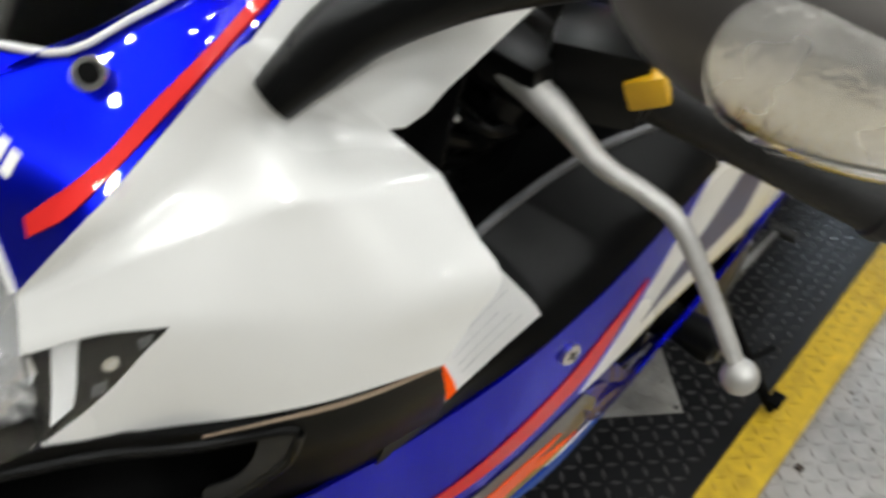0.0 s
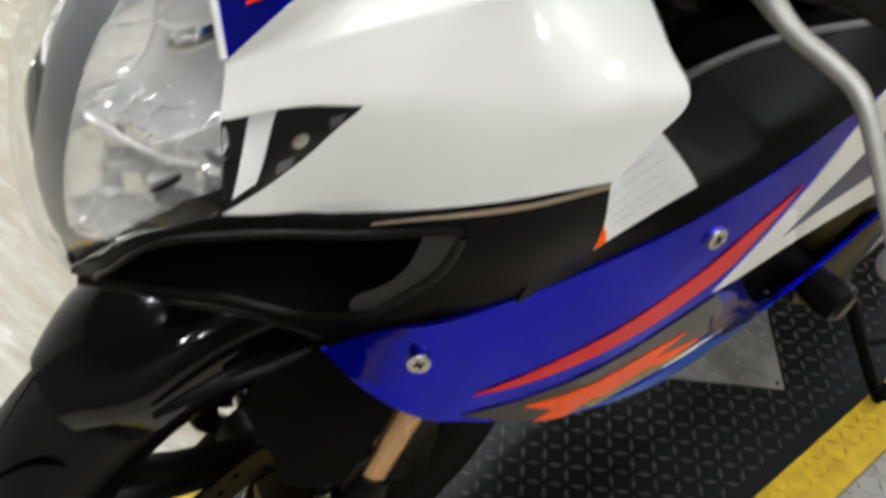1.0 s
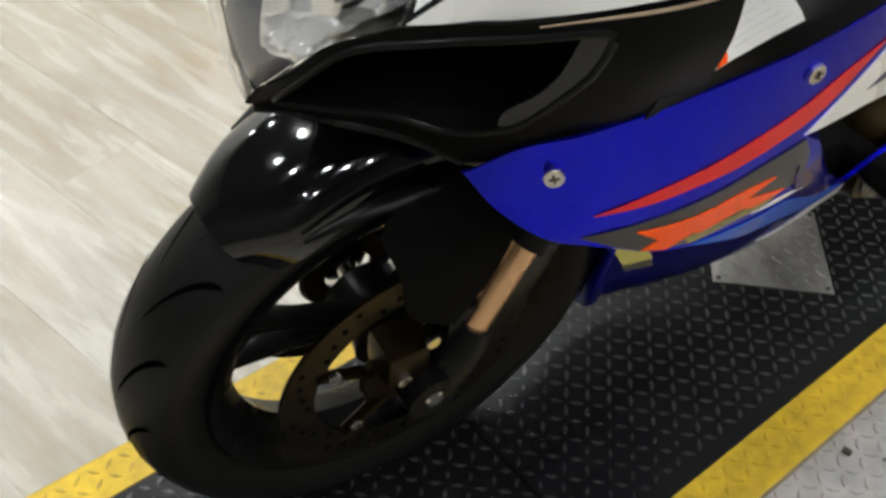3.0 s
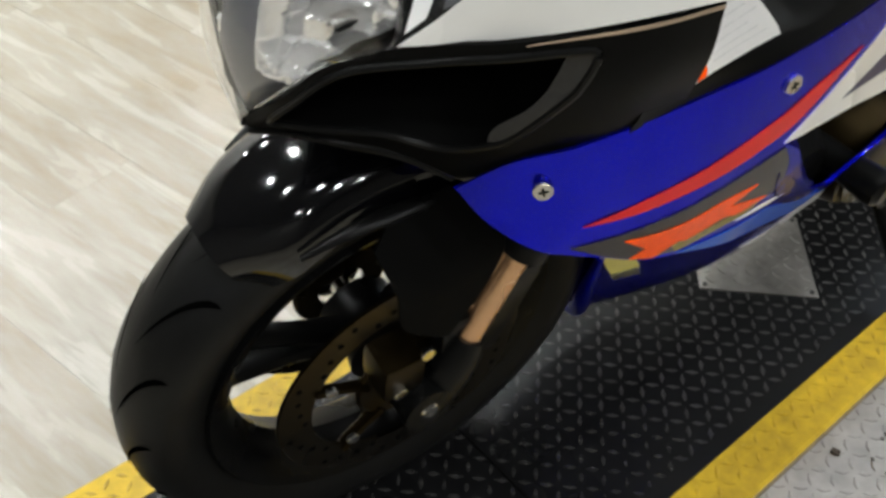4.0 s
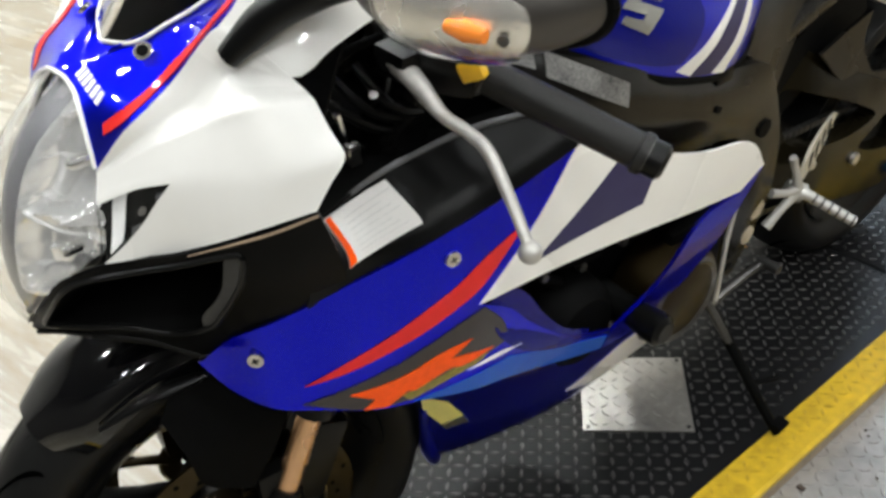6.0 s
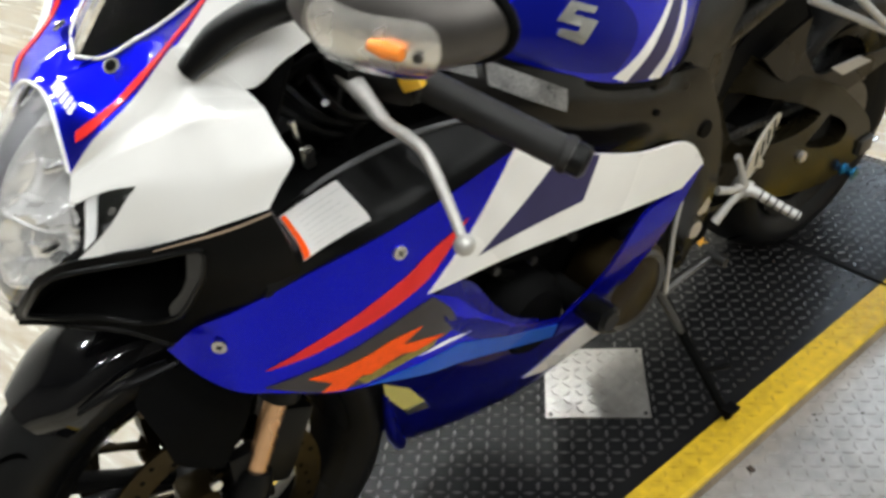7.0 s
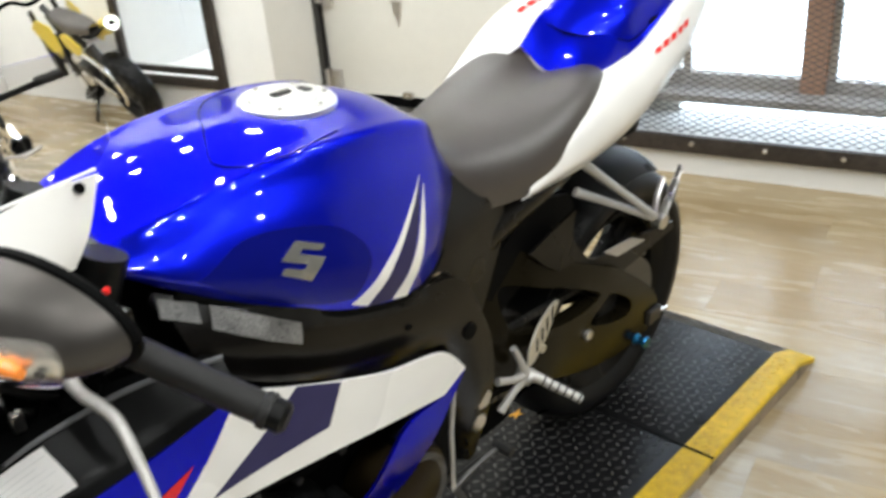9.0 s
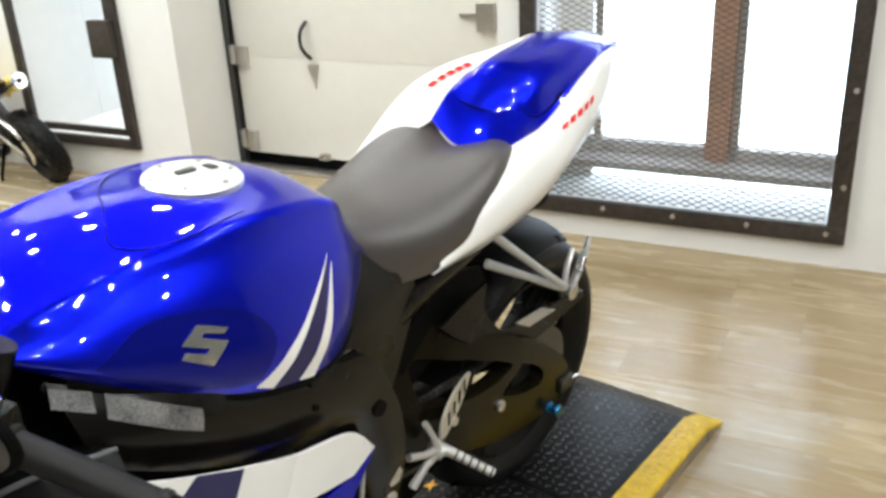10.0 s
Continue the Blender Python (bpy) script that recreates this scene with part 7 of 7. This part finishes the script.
for x in (0.10, -0.72):
    m = Matrix.Translation((x, 0, 0.20))
    wh = wheel_parts("wheel", 0.135, 0.022, 5, 0.035, m, IRON, sc, "small dark wheel", 0.018)
    part("tyre", tyre_mesh(0.20, 0.042, 0.062, m, 48), RUBBER, wh, "black knobbly tyre")
plate = [[(0.030, -0.080, 0.525), (0.040, 0.0, 0.530), (0.030, 0.080, 0.520)], [(0.048, -0.082, 0.470), (0.060, 0.0, 0.470), (0.048, 0.078, 0.465)], [(0.052, -0.060, 0.415), (0.062, 0.0, 0.405), (0.052, 0.055, 0.412)]]
part("number_plate", sheet(plate, 16, 14, 0.004), TANM, sc, "tan front number plate")
part("hand_guard", tube([(0.05, -0.125, 0.60), (0.06, -0.165, 0.545), (0.07, -0.165, 0.480), (0.08, -0.140, 0.435), (0.08, -0.125, 0.390)], [0.016, 0.020, 0.022, 0.020, 0.014], 12, 24, squash=0.6), ORANGEB, sc, "curved orange guard")
part("hand_guard", tube([(0.03, -0.105, 0.56), (0.04, -0.125, 0.50), (0.05, -0.110, 0.45)], [0.008, 0.010, 0.007], 10, 16, squash=0.6), ORANGEB, sc, "curved orange guard")
part("bar_pad", box(0.07, 0.19, 0.075, (0.0, 0.0, 0.585), 0.022), GLOSSBLK, sc, "glossy black bar pad")
part("handlebar", tube([(-0.06, -0.30, 0.60), (0.0, -0.12, 0.575), (0.01, 0.0, 0.555), (0.0, 0.12, 0.575), (-0.06, 0.30, 0.60)], 0.011, 10, 24), MATBLK, sc, "black handlebar")
for s in (1, -1):
    part("grip", tube([(-0.045, s * 0.23, 0.592), (-0.065, s * 0.32, 0.603)], 0.018, 12), GRIPRUB, sc, "black grip")
    part("fork_leg", tube([(0.10, s * 0.058, 0.20), (0.0, s * 0.058, 0.56)], [0.018, 0.015], 12), IRON, sc, "dark fork leg")
    part("side_panel", cut_sheet([(-0.15, 0.52, 1), (-0.05, 0.50), (-0.02, 0.42), (-0.12, 0.34, 1), (-0.25, 0.42)], lambda a, b: (a, s * 0.10, b), 0.004, 0.05), MATBLK, sc, "black side panel")
part("front_mudguard", sheet([[(0.28, 0.045, 0.405), (0.12, 0.05, 0.425), (0.0, 0.045, 0.40)], [(0.29, 0, 0.415), (0.12, 0, 0.44), (0.0, 0, 0.42)], [(0.28, -0.045, 0.405), (0.12, -0.05, 0.425), (0.0, -0.045, 0.40)]], 12, 10, 0.004), MATBLK, sc, "black front mudguard")
part("engine", box(0.22, 0.20, 0.20, (-0.22, -0.02, 0.28), 0.04), IRON, sc, "dark engine")
eng_case = part("engine_case", box(0.14, 0.12, 0.10, (0.02, -0.205, 0.320), 0.030), IRON, sc, "dark grey casing")
part("case_rim", tube([(0.09, -0.262, 0.36), (0.095, -0.205, 0.372), (0.09, -0.150, 0.362)], 0.007, 8, 12), ALU, eng_case, "bright casing edge")
part("control_box", box(0.05, 0.055, 0.060, (0.02, 0.135, 0.405), 0.012), MATBLK, sc, "small black control box")
part("lever", tube([(0.05, 0.060, 0.392), (0.05, 0.120, 0.378), (0.04, 0.19, 0.392)], 0.007, 8, 12), ALU, sc, "bare metal lever")
part("brake_caliper", box(0.06, 0.05, 0.09, (0.12, -0.05, 0.335), 0.015), MATBLK, sc, "black brake caliper")
part("caliper_bolt", disc(0.010, 0.008, 12, Matrix.Translation((0.155, 0.035, 0.375)) @ Matrix.Rotation(radians(-90), 4, "Z")), BRIGHT, sc)
part("fuel_tank", sheet([[(0.0, 0.09, 0.46), (-0.12, 0.11, 0.46), (-0.28, 0.08, 0.47)], [(0.0, 0.05, 0.56), (-0.12, 0.07, 0.57), (-0.28, 0.05, 0.54)], [(0.0, -0.05, 0.56), (-0.12, -0.07, 0.57), (-0.28, -0.05, 0.54)], [(0.0, -0.09, 0.46), (-0.12, -0.11, 0.46), (-0.28, -0.08, 0.47)]], 14, 20, 0.004), MATBLK, sc, "black fuel tank")
part("seat", box(0.42, 0.14, 0.06, (-0.48, 0, 0.54), 0.025), SEATM, sc, "dark seat")
part("swingarm", box(0.42, 0.15, 0.035, (-0.52, 0, 0.22), 0.012), IRON, sc, "dark swingarm")
part("side_stand", tube([(-0.25, 0.08, 0.22), (-0.27, 0.20, 0.006)], 0.010, 8), MATBLK, sc)

# ---- floor planks ----
PW, PL = 0.19, 1.28
plank_mesh = bpy.data.meshes.new("plank")
pb = box(PW - 0.0004, PL - 0.0004, 0.004, (0, 0, -0.002), 0.0002)
pb.to_mesh(plank_mesh)
pb.free()
plank_mesh.materials.append(PLANKM)
rng = random.Random(5)
for i in range(34):
    x = -0.36 + (i + 0.5) * PW
    if x + PW / 2 > XF_WALL:
        continue
    y = YL - rng.random() * PL * 0.9
    while y < YR:
        # planks are cut to length at the walls
        a, b = max(y, YL), min(y + PL, YR)
        if b - a > 0.05:
            ob = new("plank", plank_mesh)
            ob.parent = floor
            ob.location, ob.scale = (x, (a + b) / 2, 0.0), (1, (b - a) / PL, 1)
        y += PL
